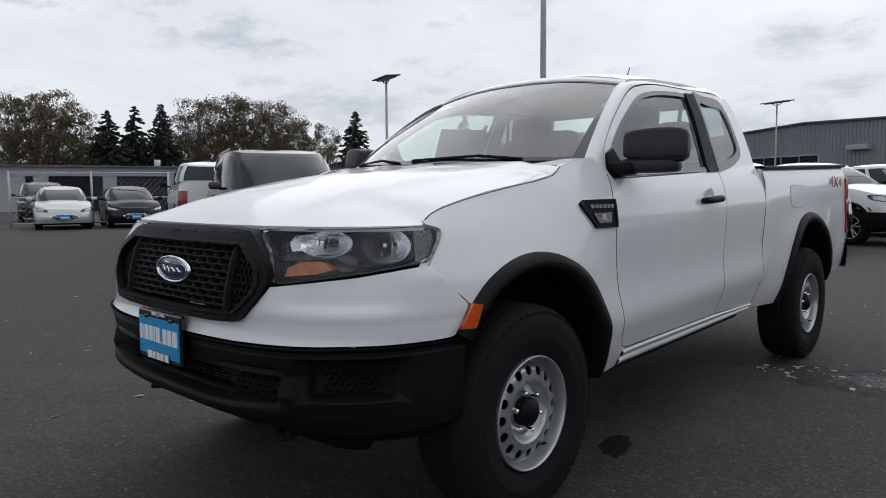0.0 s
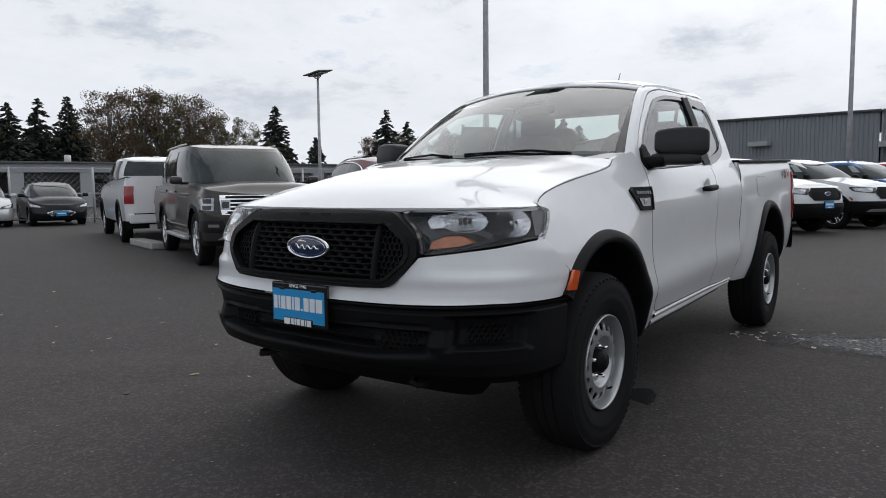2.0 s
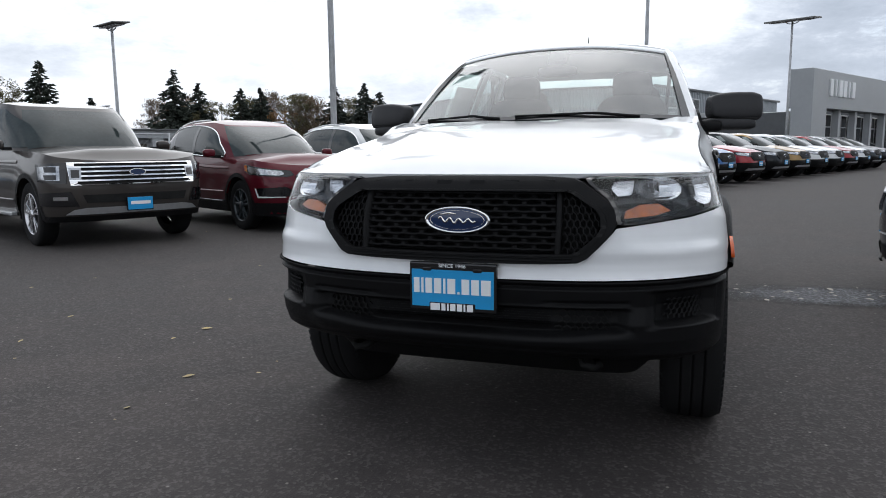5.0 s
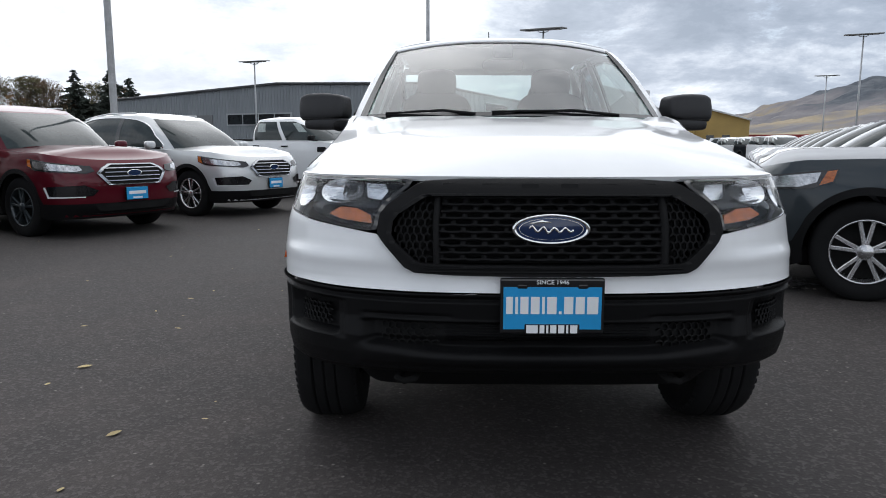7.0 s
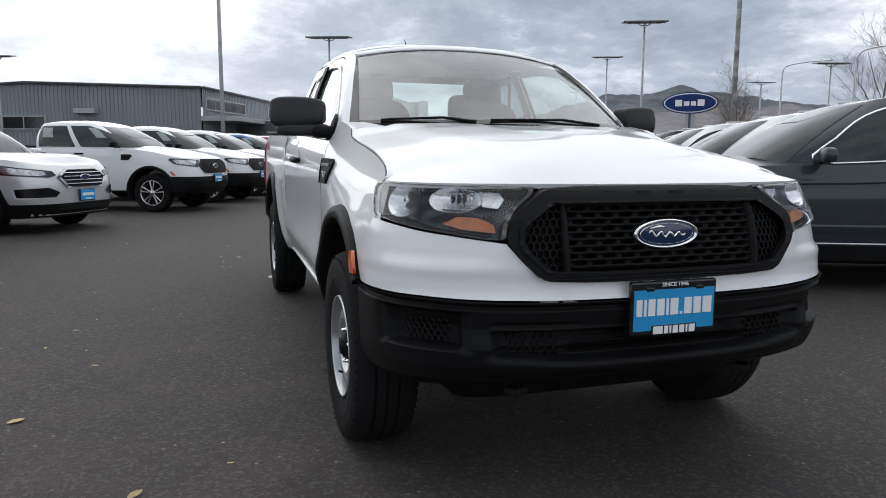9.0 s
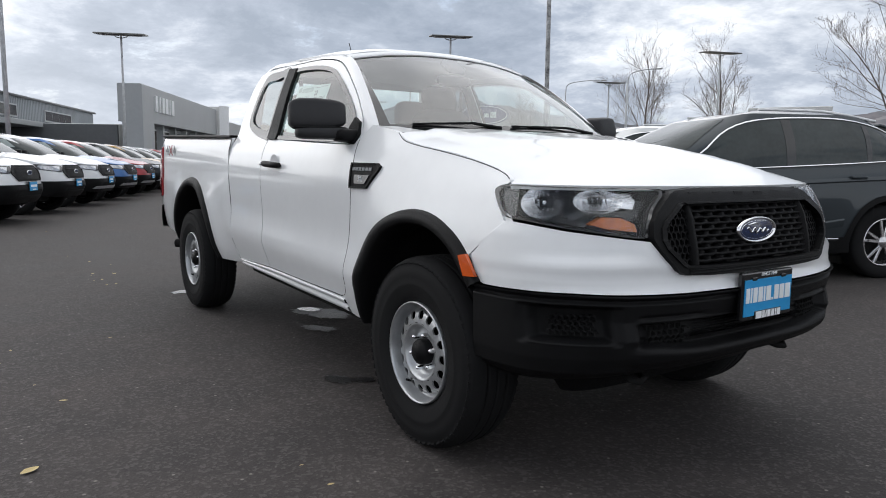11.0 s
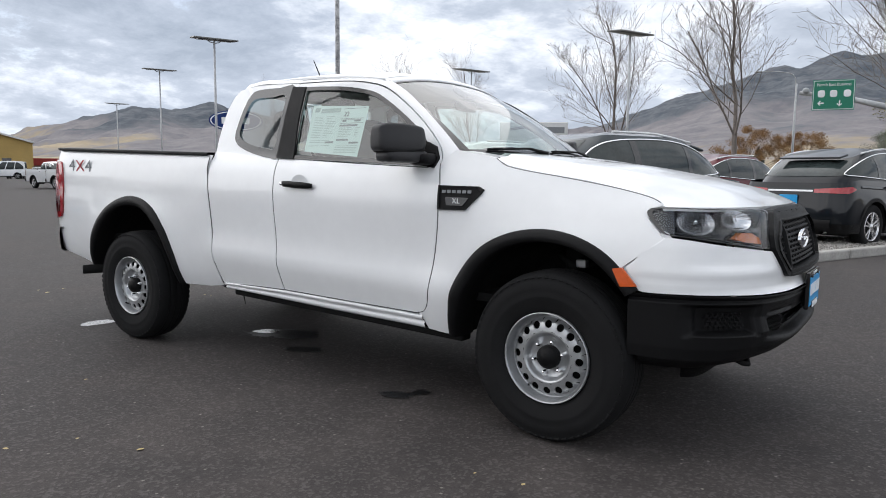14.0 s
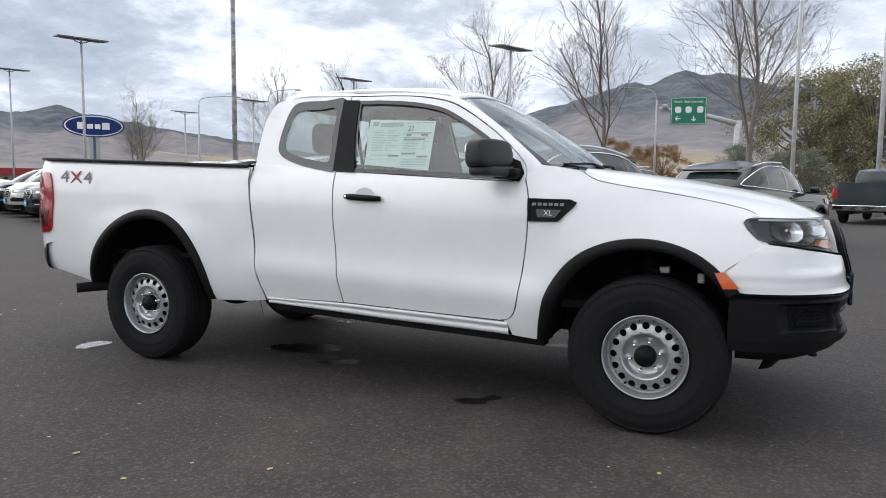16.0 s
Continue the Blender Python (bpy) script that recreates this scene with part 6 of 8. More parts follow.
    bright = PLASTIC if G == "black" or dark_grille else (SATIN_CHROME if G == "hex" else CHROME)
    part("grille_frame", ring_panel([cg + (Vector(p) - cg) * 0.92 for p in hexo], [cg + (Vector(p) - cg) * 1.02 for p in hexo], cg, lambda s, z: wrap(s, z, 0.024), n=60, rows=1, lip=(-0.02, 0, 0)), bright, g)
    nb = {"hex": 4, "bars": 4, "black": 6, "hatch": 3}[G]
    for i in range(nb):
        z = zg[0] + (zg[1] - zg[0]) * (i + 1) / (nb + 1)
        h = 0.011 if G != "bars" else 0.018
        wide = wg * (0.80 if G != "bars" else 0.93)
        part("grille_bar", panel([(-wide, z - h / 2), (wide, z - h / 2), (wide, z + h / 2), (-wide, z + h / 2)], lambda s, z: wrap(s, z, 0.022), (0.08, 0.1), (-0.012, 0, 0)), bright, g)
    zc = (zg[0] + zg[1]) / 2 + 0.01
    e = part("oval_badge", grid(spread(0, 2 * math.pi, 24), (0.0, 0.88), lambda a, r: wrap(0, zc, 0.036) + Vector((0, 0.105 * r * math.cos(a), 0.042 * r * math.sin(a)))), BLUE_ENAMEL, v)
    part("badge_rim", grid(spread(0, 2 * math.pi, 24), (0, 1, 2), lambda a, k: wrap(0, zc, 0.03 + (0.0, 0.009, 0.006)[k]) + Vector((0, 0.108 * (1, 0.97, 0.86)[k] * math.cos(a), 0.044 * (1, 0.96, 0.82)[k] * math.sin(a)))), CHROME, e)
    if plate:
        zp = {"hex": 0.535, "bars": 0.53, "black": 0.66, "hatch": 0.42}[G] if sp is not HATCH else 0.40
        p = part("plate_card", box(wrap(0, zp, 0.035), (0.02, 0.315, 0.155), 0.004), PLATE_BLUE, v, "blue dealer card")
        part("plate_frame", box(wrap(0, zp, 0.026), (0.02, 0.335, 0.175), 0.006), GLOSS_BLACK, p)
        part("plate_print", box(wrap(0, zp + 0.01, 0.046), (0.002, 0.25, 0.042)), INK_WHITE, p)
        part("plate_print", box(wrap(0, zp - 0.055, 0.046), (0.002, 0.14, 0.022)), INK_WHITE, p)
    for sgn in (1, -1):
        se = straight
        shapes = {"hex": [(0.52, 0.825), (0.62, 0.800), (se - 0.05, 0.835), (se + 0.10, 0.885), (se + 0.13, 0.985), (se - 0.05, 0.965), (0.56, 0.890)],
                  "bars": [(wg + 0.02, 0.80), (se - 0.02, 0.82), (se + 0.06, 1.03), (wg + 0.02, 1.045)],
                  "black": [(0.58, 0.90), (0.62, 0.885), (se - 0.10, 0.94), (se + 0.02, 1.02), (se - 0.02, 1.05), (0.50, 1.02)],
                  "hatch": [(0.46, 0.58), (se - 0.20, 0.64), (se + 0.10, 0.80), (se - 0.05, 0.80), (0.52, 0.66)]}[G]
        hl = part("headlamp", panel(shapes, lambda s, z: wrap(sgn * s, z, 0.008), (0.06, 0.05), None), GLOSS_BLACK, v, "headlamp")
        c = sum((Vector(q) for q in shapes), Vector((0, 0))) / len(shapes)
        part("lamp_bowl", panel([c + (Vector(q) - c) * 0.72 for q in shapes], lambda s, z: wrap(sgn * s, z, 0.012), (0.06, 0.05)), FAR_LAMP, hl)
        if G == "hex":
            part("amber_end", panel([(se + 0.0, 0.862), (se + 0.09, 0.892), (se + 0.115, 0.975), (se + 0.05, 0.965)], lambda s, z: wrap(sgn * s, z, 0.013), (0.06, 0.05)), AMBER, hl)
            fg = part("fog_opening", panel([(0.50, 0.590), (0.57, 0.525), (se - 0.27, 0.515), (se - 0.24, 0.640), (0.66, 0.660)], lambda s, z: wrap(sgn * s, z, 0.012), (0.06, 0.05)), GLOSS_BLACK, v)
            part("fog_trim", panel([(0.66, 0.510), (se - 0.25, 0.502), (se - 0.20, 0.632), (se - 0.228, 0.636), (se - 0.275, 0.524), (0.66, 0.521)], lambda s, z: wrap(sgn * s, z, 0.018), (0.06, 0.05), None), PALE_METAL, fg)
        elif G in ("bars",):
            if sp is EXPED:
                for z0, z1 in ((0.845, 0.905), (0.935, 1.000)):
                    part("lamp_cell", panel([(0.93, z0), (1.07, z0), (1.09, z1), (0.93, z1)], lambda s, z: wrap(sgn * s, z, 0.018), (0.06, 0.05), None), GLOSS_BLACK, hl)
                ca = part("grille_frame_end", panel([(0.66, 0.845), (0.79, 0.845), (0.79, 0.985), (0.66, 0.985)], lambda s, z: wrap(sgn * s, z, 0.026), (0.06, 0.05), (-0.02, 0, 0)), SATIN_CHROME, v, "chrome end of the grille bars")
                part("frame_cell", panel([(0.680, 0.868), (0.768, 0.868), (0.768, 0.962), (0.680, 0.962)], lambda s, z: wrap(sgn * s, z, 0.030), (0.06, 0.05), None), GLOSS_BLACK, ca)
            fg = part("fog_opening", panel([(0.70, 0.52), (se - 0.06, 0.53), (se - 0.04, 0.68), (0.78, 0.70)], lambda s, z: wrap(sgn * s, z, 0.010), (0.06, 0.05)), GLOSS_BLACK, v)
            part("fog_lamp", panel([(0.82, 0.60), (0.98, 0.60), (0.98, 0.64), (0.82, 0.64)], lambda s, z: wrap(sgn * s, z, 0.016), (0.06, 0.05)), CHROME, fg)
        elif G == "black":
            part("side_marker", panel([(s_at(0) - sp["arch"] - 0.06, 0.72), (s_at(0) - sp["arch"] - 0.01, 0.72), (s_at(0) - sp["arch"] + 0.06, 0.80), (s_at(0) - sp["arch"] + 0.01, 0.80)], lambda s, z: wrap(sgn * s, z, 0.022), (0.1, 0.1)), ORANGE, v)
            part("fender_vent", panel([(s_at(-0.60), 1.12), (s_at(-0.40), 1.12), (s_at(-0.36), 1.09), (s_at(-0.44), 1.01), (s_at(-0.60), 1.01)], lambda s, z: wrap(sgn * s, z, 0.006), (0.1, 0.1)), PLASTIC, v)
        # tail lamps
        tl = {"hex": [(S - 0.42, 1.0), (S - 0.42, 0.94), (S - 0.95, 0.93), (S - 1.15, 1.0), (S - 1.02, 1.04)], "hatch": [(S - 0.55, 0.68), (S - 0.80, 0.68), (S - 0.90, 0.92), (S - 0.72, 0.93)]}.get(G) or [(S - W + 0.17, 0.86), (S - W - 0.03, 0.86), (S - W - 0.03, 1.22), (S - W + 0.17, 1.22)]
        part("tail_lamp", panel(tl, lambda s, z: wrap(sgn * s, z, 0.012), (0.06, 0.06), None), RED_LENS, v, "red tail lamp")
    if G == "bars" and sp is EXPED:
        part("skid_bar", panel([(-0.86, 0.42), (0.86, 0.42), (0.76, 0.48), (0.62, 0.50), (-0.62, 0.50), (-0.76, 0.48)], lambda s, z: wrap(s, z, 0.014), (0.08, 0.05), (-0.01, 0, 0)), STEEL, v)
        part("lower_intake", panel([(-0.62, 0.56), (0.62, 0.56), (0.66, 0.66), (-0.66, 0.66)], lambda s, z: wrap(s, z, 0.008), (0.08, 0.05)), DARK, v)
        for sgn in (1, -1):
            part("running_board", box((-1.55, sgn * 0.98, 0.38), (2.0, 0.16, 0.05), 0.015), STEEL, v)
    if G == "hex":
        part("lower_intake", panel([(-0.50, 0.33), (0.50, 0.33), (0.56, 0.42), (-0.56, 0.42)], lambda s, z: wrap(s, z, 0.014), (0.08, 0.05)), DARK, v)
        part("skid_strip", panel([(-0.60, 0.29), (0.60, 0.29), (0.60, 0.305), (-0.60, 0.305)], lambda s, z: wrap(s, z, 0.034), (0.08, 0.05), (-0.02, 0, 0)), PLASTIC, v)
        part("tail_bar", grid(spread(-0.40, 0.40, 8), (0.955, 0.985), lambda y, z: wrap(S - 0.001, z, 0.0) + Vector((-0.012, y, 0))), SATIN_CHROME, v)
        part("tail_card", box(wrap(S - 0.001, 0.82) + Vector((-0.02, 0, 0)), (0.02, 0.315, 0.155), 0.004), PLATE_BLUE, v, "blue dealer card")
        part("roof_spoiler", box((sp["roof_back"] - 0.10, 0, sp["roof"] - 0.105), (0.26, 1.10, 0.035), 0.016, Matrix.Rotation(radians(-12), 4, "Y")), paint, v)
        part("tail_valance", grid(spread(-0.75, 0.75, 8), (0.32, 0.42, 0.50), lambda y, z: wrap(S - 0.001, z, 0.0) + Vector((-0.02 - 0.03 * (z < 0.45), y, 0))), PLASTIC, v)
        for sgn in (1, -1):
            part("exhaust_tip", tube([(-(wb + ro) + 0.25, sgn * 0.62, 0.31), (-(wb + ro) - 0.02, sgn * 0.62, 0.31)], 0.04, 10, cap=False), CHROME, v)
    if G == "black":
        ol = [(-straight - 0.13, 0.42), (-0.6, 0.36), (0.6, 0.36), (straight + 0.13, 0.42), (straight + 0.13, 0.70), (0.6, 0.695), (-0.6, 0.695), (-straight - 0.13, 0.70)]
        b = part("front_bumper", panel(ol, lambda s, z: wrap(s, z, 0.016), (0.07, 0.05), (-0.02, 0, 0)), PLASTIC, v, "black front bumper")
        part("bumper_slot", panel([(-0.5, 0.50), (0.5, 0.50), (0.46, 0.60), (-0.46, 0.60)], lambda s, z: wrap(s, z, 0.020), (0.08, 0.06)), DARK, b)
        if bumper:
            part("bumper_bar", panel([(-0.80, 0.44), (0.80, 0.44), (0.70, 0.51), (-0.70, 0.51)], lambda s, z: wrap(s, z, 0.024), (0.08, 0.06), (-0.01, 0, 0)), bumper, b, "silver bumper bar")
    if sp["kind"] == "pickup":
        xr = -(wb + ro)
        part("bed_floor", box(((sp["back"] + xr) / 2 - 0.02, 0, 0.75), (sp["back"] - xr - 0.2, W * 1.6, 0.03)), DARK, v)
        part("bed_rail_caps", grid((sp["back"] - 0.03, xr + 0.05), range(4), lambda x, k: Vector((x, W * (0.95, 0.955, 0.86, 0.86)[k], ztop(x) + (-0.01, 0.012, 0.012, -0.2)[k]))), PLASTIC, v)
        part("bed_rail_caps", grid((sp["back"] - 0.03, xr + 0.05), range(4), lambda x, k: Vector((x, -W * (0.95, 0.955, 0.86, 0.86)[k], ztop(x) + (-0.01, 0.012, 0.012, -0.2)[k]))), PLASTIC, v)
        rb = part("rear_bumper", box((xr - 0.06, 0, 0.56), (0.16, W * 1.88, 0.20), 0.03), CHROME if sp is F150 and paint is not WHITE_PAINT else (WHITE_PAINT if sp is F150 else PLASTIC), v)
        part("tow_bar", box((xr - 0.03, 0, 0.42), (0.2, 0.5, 0.06), 0.01), DARK, v)
        part("bumper_step_pad", box((xr - 0.065, 0, 0.655), (0.15, W * 1.7, 0.02), 0.006), PLASTIC, rb)
    part("underbody", box((-wb / 2, 0, zlo + 0.02), (wb + 0.9, W * 1.5, 0.16), 0.04), DARK, v)
    return v


def park(v, nose, heading, sp, z=0.0):
    """Stands a vehicle with the middle of its nose at a place on the ground."""
    h = radians(heading)
    v.matrix_basis = pose(nose[0] - sp["fo"] * math.cos(h), nose[1] - sp["fo"] * math.sin(h), z, 0, 0, heading)
    return v


def parked(v, nose, heading, sp):
    h = radians(heading)
    return copy_thing(v, pose(nose[0] - sp["fo"] * math.cos(h), nose[1] - sp["fo"] * math.sin(h), 0, 0, 0, heading))


park(vehicle("large_suv", EXPED, BROWN_GREY_PAINT, "large brown-grey estate car with chrome bar grille, parked nose out", "suv", "cars in the front row"), (-3.97, -5.85), 66, EXPED)
park(vehicle("suv", EDGE, RED_PAINT, "dark red crossover with blue dealer card, parked nose out", "suv", "cars in the front row", rim=GREY_PAINT), (-6.12, -4.33), 61, EDGE)
park(vehicle("suv", EDGE, SILVER_PAINT, "silver-white crossover with chrome grille, parked nose out", "suv", "cars in the front row"), (-8.76, -3.16), 62, EDGE)
park(vehicle("parked_pickup", F150, WHITE_PAINT, "white crew-cab pickup parked with its tailgate to the lane", "pickup truck", "cars in the front row", plate=False), (-8.1, -16.6), 247, F150)
ranger_white = park(vehicle("parked_pickup", RANGER, WHITE_PAINT, "white crew-cab pickup with black bumper in the sales row", "pickup truck", "pickups in the sales row"), (-12.35, -1.3), 64, RANGER)
ROW = Vector((-2.55, 1.06))
ranger_other = {}
for i, (key, paint, word) in enumerate((("w", None, ""), ("s", None, ""), ("b", BLUE_PAINT, "blue"), ("r", BRIGHT_RED_PAINT, "red"), ("k", BLACK_PAINT, "black"), ("t", TAN_PAINT, "tan"), ("w", None, ""), ("w", None, ""), ("r", None, ""), ("w", None, ""), ("g", GREY_PAINT, "grey"), ("k", None, ""))):
    place = Vector((-12.35, -1.3)) + ROW * (i + 1)
    if key == "s":
        ranger_other["s"] = park(vehicle("parked_pickup", RANGER, WHITE_PAINT, "white crew-cab pickup with silver bumper bar in the sales row", "pickup truck", "pickups in the sales row", bumper=STEEL), place, 64, RANGER)
    elif key == "w":
        parked(ranger_white, place, 64, RANGER)
    elif key not in ranger_other:
        ranger_other[key] = park(vehicle("parked_pickup", RANGER, paint, word + " crew-cab pickup with silver bumper bar in the sales row", "pickup truck", "pickups in the sales row", bumper=STEEL), place, 64, RANGER)
    else:
        parked(ranger_other[key], place, 64, RANGER)
for az, far in ((147.2, 42), (148.8, 45), (150.4, 48), (152.0, 51)):
    parked(ranger_white if az != 148.8 else ranger_other["k"], (0.9 + far * math.cos(radians(az)), -3.95 + far * math.sin(radians(az))), 0, RANGER)
edge_grey = park(vehicle("suv", EDGE, GREY_PAINT, "slate grey crossover with bright window surround, parked beside the truck", "suv", "cars in the facing row"), (-3.40, 2.30), 246, EDGE)
edge_black = vehicle("suv", EDGE, BLACK_PAINT, "black crossover with dark rear window, parked by the gravel island", "suv", "cars in the facing row")
rear_len = EDGE["wb"] + EDGE["ro"] + EDGE["fo"]
park(edge_black, (-0.70 + rear_len * math.cos(radians(68)), 9.6 + rear_len * math.sin(radians(68))), 68, EDGE)
edge_red = vehicle("suv", EDGE, RED_PAINT, "burgundy crossover with bright window surround behind the island", "suv", "cars in the facing row")
park(edge_red, (-3.7 + rear_len * math.cos(radians(68)), 12.3 + rear_len * math.sin(radians(68))), 68, EDGE)
edge_white = vehicle("suv", EDGE, SILVER_PAINT, "silver crossover in the facing row, nose to the lane", "suv", "cars in the facing row")
park(edge_white, (-5.9, 3.6), 246, EDGE)
for i, key in enumerate((edge_white, edge_black, edge_white, edge_white, edge_grey, edge_white, edge_black, edge_white)):
    parked(key, Vector((-5.9, 3.6)) + Vector((-2.62, 1.12)) * (i + 1), 246, EDGE)
hatch = park(vehicle("hatchback", HATCH, SILVER_PAINT, "small silver hatchback parked before the fence", "car", "cars by the fence"), (-6.3, -22.4), 74, HATCH)
park(vehicle("hatchback", HATCH, BLACK_PAINT, "small black hatchback parked before the fence", "car", "cars by the fence"), (-8.35, -21.7), 74, HATCH)
park(vehicle("suv", EDGE, BROWN_GREY_PAINT, "dark crossover behind the chain link fence", "suv", "cars by the fence", plate=False), (-7.9, -29.5), 74, EDGE)
park(vehicle("parked_pickup", F150, GREY_PAINT, "dark grey pickup parked with its tailgate to the lane", "pickup truck", "far cars", plate=False), (5.4, 28.6), 72, F150)
van_ = park(vehicle("white_van", VAN, WHITE_PAINT, "white high-roof van before the ochre building", "van", "far cars", rim=STEEL), (-106, 39.0), 246, VAN)
silver_truck = park(vehicle("parked_pickup", F150, SILVER_PAINT, "silver pickup parked with its tailgate to the lane", "pickup truck", "far cars", plate=False), (-78.5, 19.5), 222, F150)
for src, x, y, h, spec in ((edge_grey, -58.5, 13.5, 64, EDGE), (edge_black, -62.0, 15.6, 64, EDGE), (edge_grey, -65.0, 17.2, 64, EDGE), (edge_red, -84.0, 27.5, 40, EDGE), (edge_white, -92.0, 31.5, 30, EDGE), (edge_white, -97.0, 35.0, 20, EDGE), (edge_white, -104.0, 42.0, 330, EDGE), (edge_black, -106.0, 46.5, 340, EDGE)):
    parked(src, (x, y), h, spec)

# ---- the ground and what lies on it ----
bm = bmesh.new()
bmesh.ops.create_grid(bm, x_segments=2, y_segments=2, size=2500)
lone("ground", bm, ASPHALT, "dark worn asphalt car park", "ground", kind="structure")
WATER = surface("shallow_water", (0.030, 0.029, 0.029), rough=0.16, vary=0.4, scale=9.0, spec=0.5, bump=0.25, bump_scale=30.0)


def wet_surface(centre, rx, ry, turn):
    """Coarse wet chippings, glints painted as pale grains, that thin out towards the edge of the patch."""
    m = surface("glinting_wet_asphalt", (0.020, 0.0195, 0.022), rough=0.62, vary=0.6, scale=9.0, bump=0.8, bump_scale=45.0, spec=0.25)
    t = m.node_tree
    out = next(n for n in t.nodes if n.type == "OUTPUT_MATERIAL")
    bsdf = next(n for n in t.nodes if n.type == "BSDF_PRINCIPLED")
    geo, mp, size = t.nodes.new("ShaderNodeNewGeometry"), t.nodes.new("ShaderNodeMapping"), t.nodes.new("ShaderNodeVectorMath")
    mp.vector_type = "TEXTURE"
    mp.inputs[1].default_value, mp.inputs[2].default_value, mp.inputs[3].default_value = (*centre, 0), (0, 0, turn), (rx, ry, 1)
    size.operation = "LENGTH"
    t.links.new(geo.outputs["Position"], mp.inputs[0])
    t.links.new(mp.outputs[0], size.inputs[0])
    edge = node(t, "ShaderNodeTexNoise", Scale=4.0, Detail=7.0, Roughness=0.7)
    grain = node(t, "ShaderNodeTexNoise", Scale=42.0, Detail=3.0, Roughness=0.6)
    t.links.new(geo.outputs["Position"], edge.inputs["Vector"])
    t.links.new(geo.outputs["Position"], grain.inputs["Vector"])
    far = math_node(t, "ADD", size.outputs[1], math_node(t, "MULTIPLY", math_node(t, "SUBTRACT", edge.outputs[0], 0.5), 1.1))
    cover = ramp_node(t, far, ((0.45, 0.95), (1.0, 0.0)))
    old = bsdf.inputs["Base Color"].links[0].from_socket
    # pale blue-grey grains put the glint of wet stones into the base colour
    pale = ramp_node(t, grain.outputs[0], ((0.50, 0.0), (0.66, 1.0)))
    t.links.new(mix_node(t, math_node(t, "MULTIPLY", pale, cover), old, (0.20, 0.21, 0.24)), bsdf.inputs["Base Color"])
    clear, mx = t.nodes.new("ShaderNodeBsdfTransparent"), t.nodes.new("ShaderNodeMixShader")
    t.links.new(cover, mx.inputs[0])
    t.links.new(clear.outputs[0], mx.inputs[1])
    t.links.new(bsdf.outputs[0], mx.inputs[2])
    t.links.new(mx.outputs[0], out.inputs[0])
    return m


WET = wet_surface((-2.85, 2.0), 1.35, 0.46, 1.66)
OIL = surface("oil_stain", (0.007, 0.007, 0.0075), rough=0.42, vary=0.4, scale=12.0, bump=0.2, bump_scale=120.0)
CONCRETE = surface("weathered_concrete", (0.33, 0.32, 0.30), rough=0.9, vary=0.22, scale=3.0, bump=0.3, bump_scale=80.0)
GRAVEL = surface("grey_gravel", (0.22, 0.21, 0.195), rough=0.95, vary=0.4, scale=25.0, island=True)
LEAF = surface("dry_yellow_leaf", (0.42, 0.33, 0.15), rough=0.7, vary=0.3, scale=40.0, island=True)
POLE_PAINT = surface("galvanised_pole", (0.45, 0.46, 0.47), rough=0.55, metal=0.0, vary=0.18, scale=5.0)
PEELING = surface("peeling_white_paint", (0.20, 0.20, 0.205), rough=0.7, vary=0.55, scale=4.0, second=(0.62, 0.62, 0.62))
SOLAR = surface("grey_lamp_head", (0.17, 0.17, 0.165), rough=0.5, vary=0.2, scale=3.0)
BARK = surface("grey_brown_bark", (0.165, 0.142, 0.126), rough=0.9, vary=0.35, scale=8.0)
BROWN_LEAVES = surface("brown_olive_foliage", (0.122, 0.083, 0.046), rough=0.8, vary=0.5, scale=0.7)
OLIVE_LEAVES = surface("olive_foliage", (0.095, 0.086, 0.036), rough=0.8, vary=0.45, scale=0.7)
WILLOW_LEAVES = surface("grey_olive_foliage", (0.21, 0.195, 0.105), rough=0.8, vary=0.4, scale=0.7)
SIGN_BLUE = surface("navy_sign_face", (0.010, 0.034, 0.15), rough=0.5, vary=0.08, spec=0.2)
ORANGE_LEAVES = surface("orange_foliage", (0.20, 0.105, 0.032), rough=0.8, vary=0.4, scale=0.8)
SILVER_LEAVES = surface("grey_green_foliage", (0.17, 0.185, 0.14), rough=0.8, vary=0.35, scale=0.9)
NEEDLES = surface("dark_conifer_needles", (0.044, 0.054, 0.042), rough=0.85, vary=0.45, scale=0.8)
METAL_SIDING = surface("grey_metal_siding", (0.225, 0.245, 0.262), rough=0.55, vary=0.10, scale=0.6, stretch=(1, 1, 0.2))
SIDING_DARK = surface("dark_grey_siding", (0.11, 0.115, 0.12), rough=0.6, vary=0.12, scale=0.6)
PANEL_GREY = surface("pale_grey_panel", (0.36, 0.375, 0.385), rough=0.45, vary=0.06, scale=0.4)
WHITE_WALL = surface("off_white_render", (0.62, 0.62, 0.61), rough=0.8, vary=0.08, scale=0.5)
YELLOW_WALL = surface("ochre_wall", (0.42, 0.29, 0.10), rough=0.85, vary=0.10, scale=0.5)
RED_WALL = surface("dull_red_wall", (0.28, 0.035, 0.035), rough=0.8, vary=0.15, scale=0.4)
BRICK_WALL = surface("tan_block_wall", (0.26, 0.21, 0.17), rough=0.9, vary=0.2, scale=0.6)
DARK_GLASS = surface("dark_shop_glass", (0.02, 0.023, 0.026), rough=0.08, vary=0.3, scale=0.3, spec=0.8)
DOOR_GREY = surface("grey_roller_door", (0.17, 0.175, 0.18), rough=0.7, vary=0.15, scale=0.8)
SHADED_BAY = surface("shaded_bay_shutter", (0.035, 0.035, 0.037), rough=0.7, vary=0.2, scale=0.8)
SIGN_GREEN = surface("green_road_sign", (0.012, 0.19, 0.115), rough=0.4, vary=0.05)


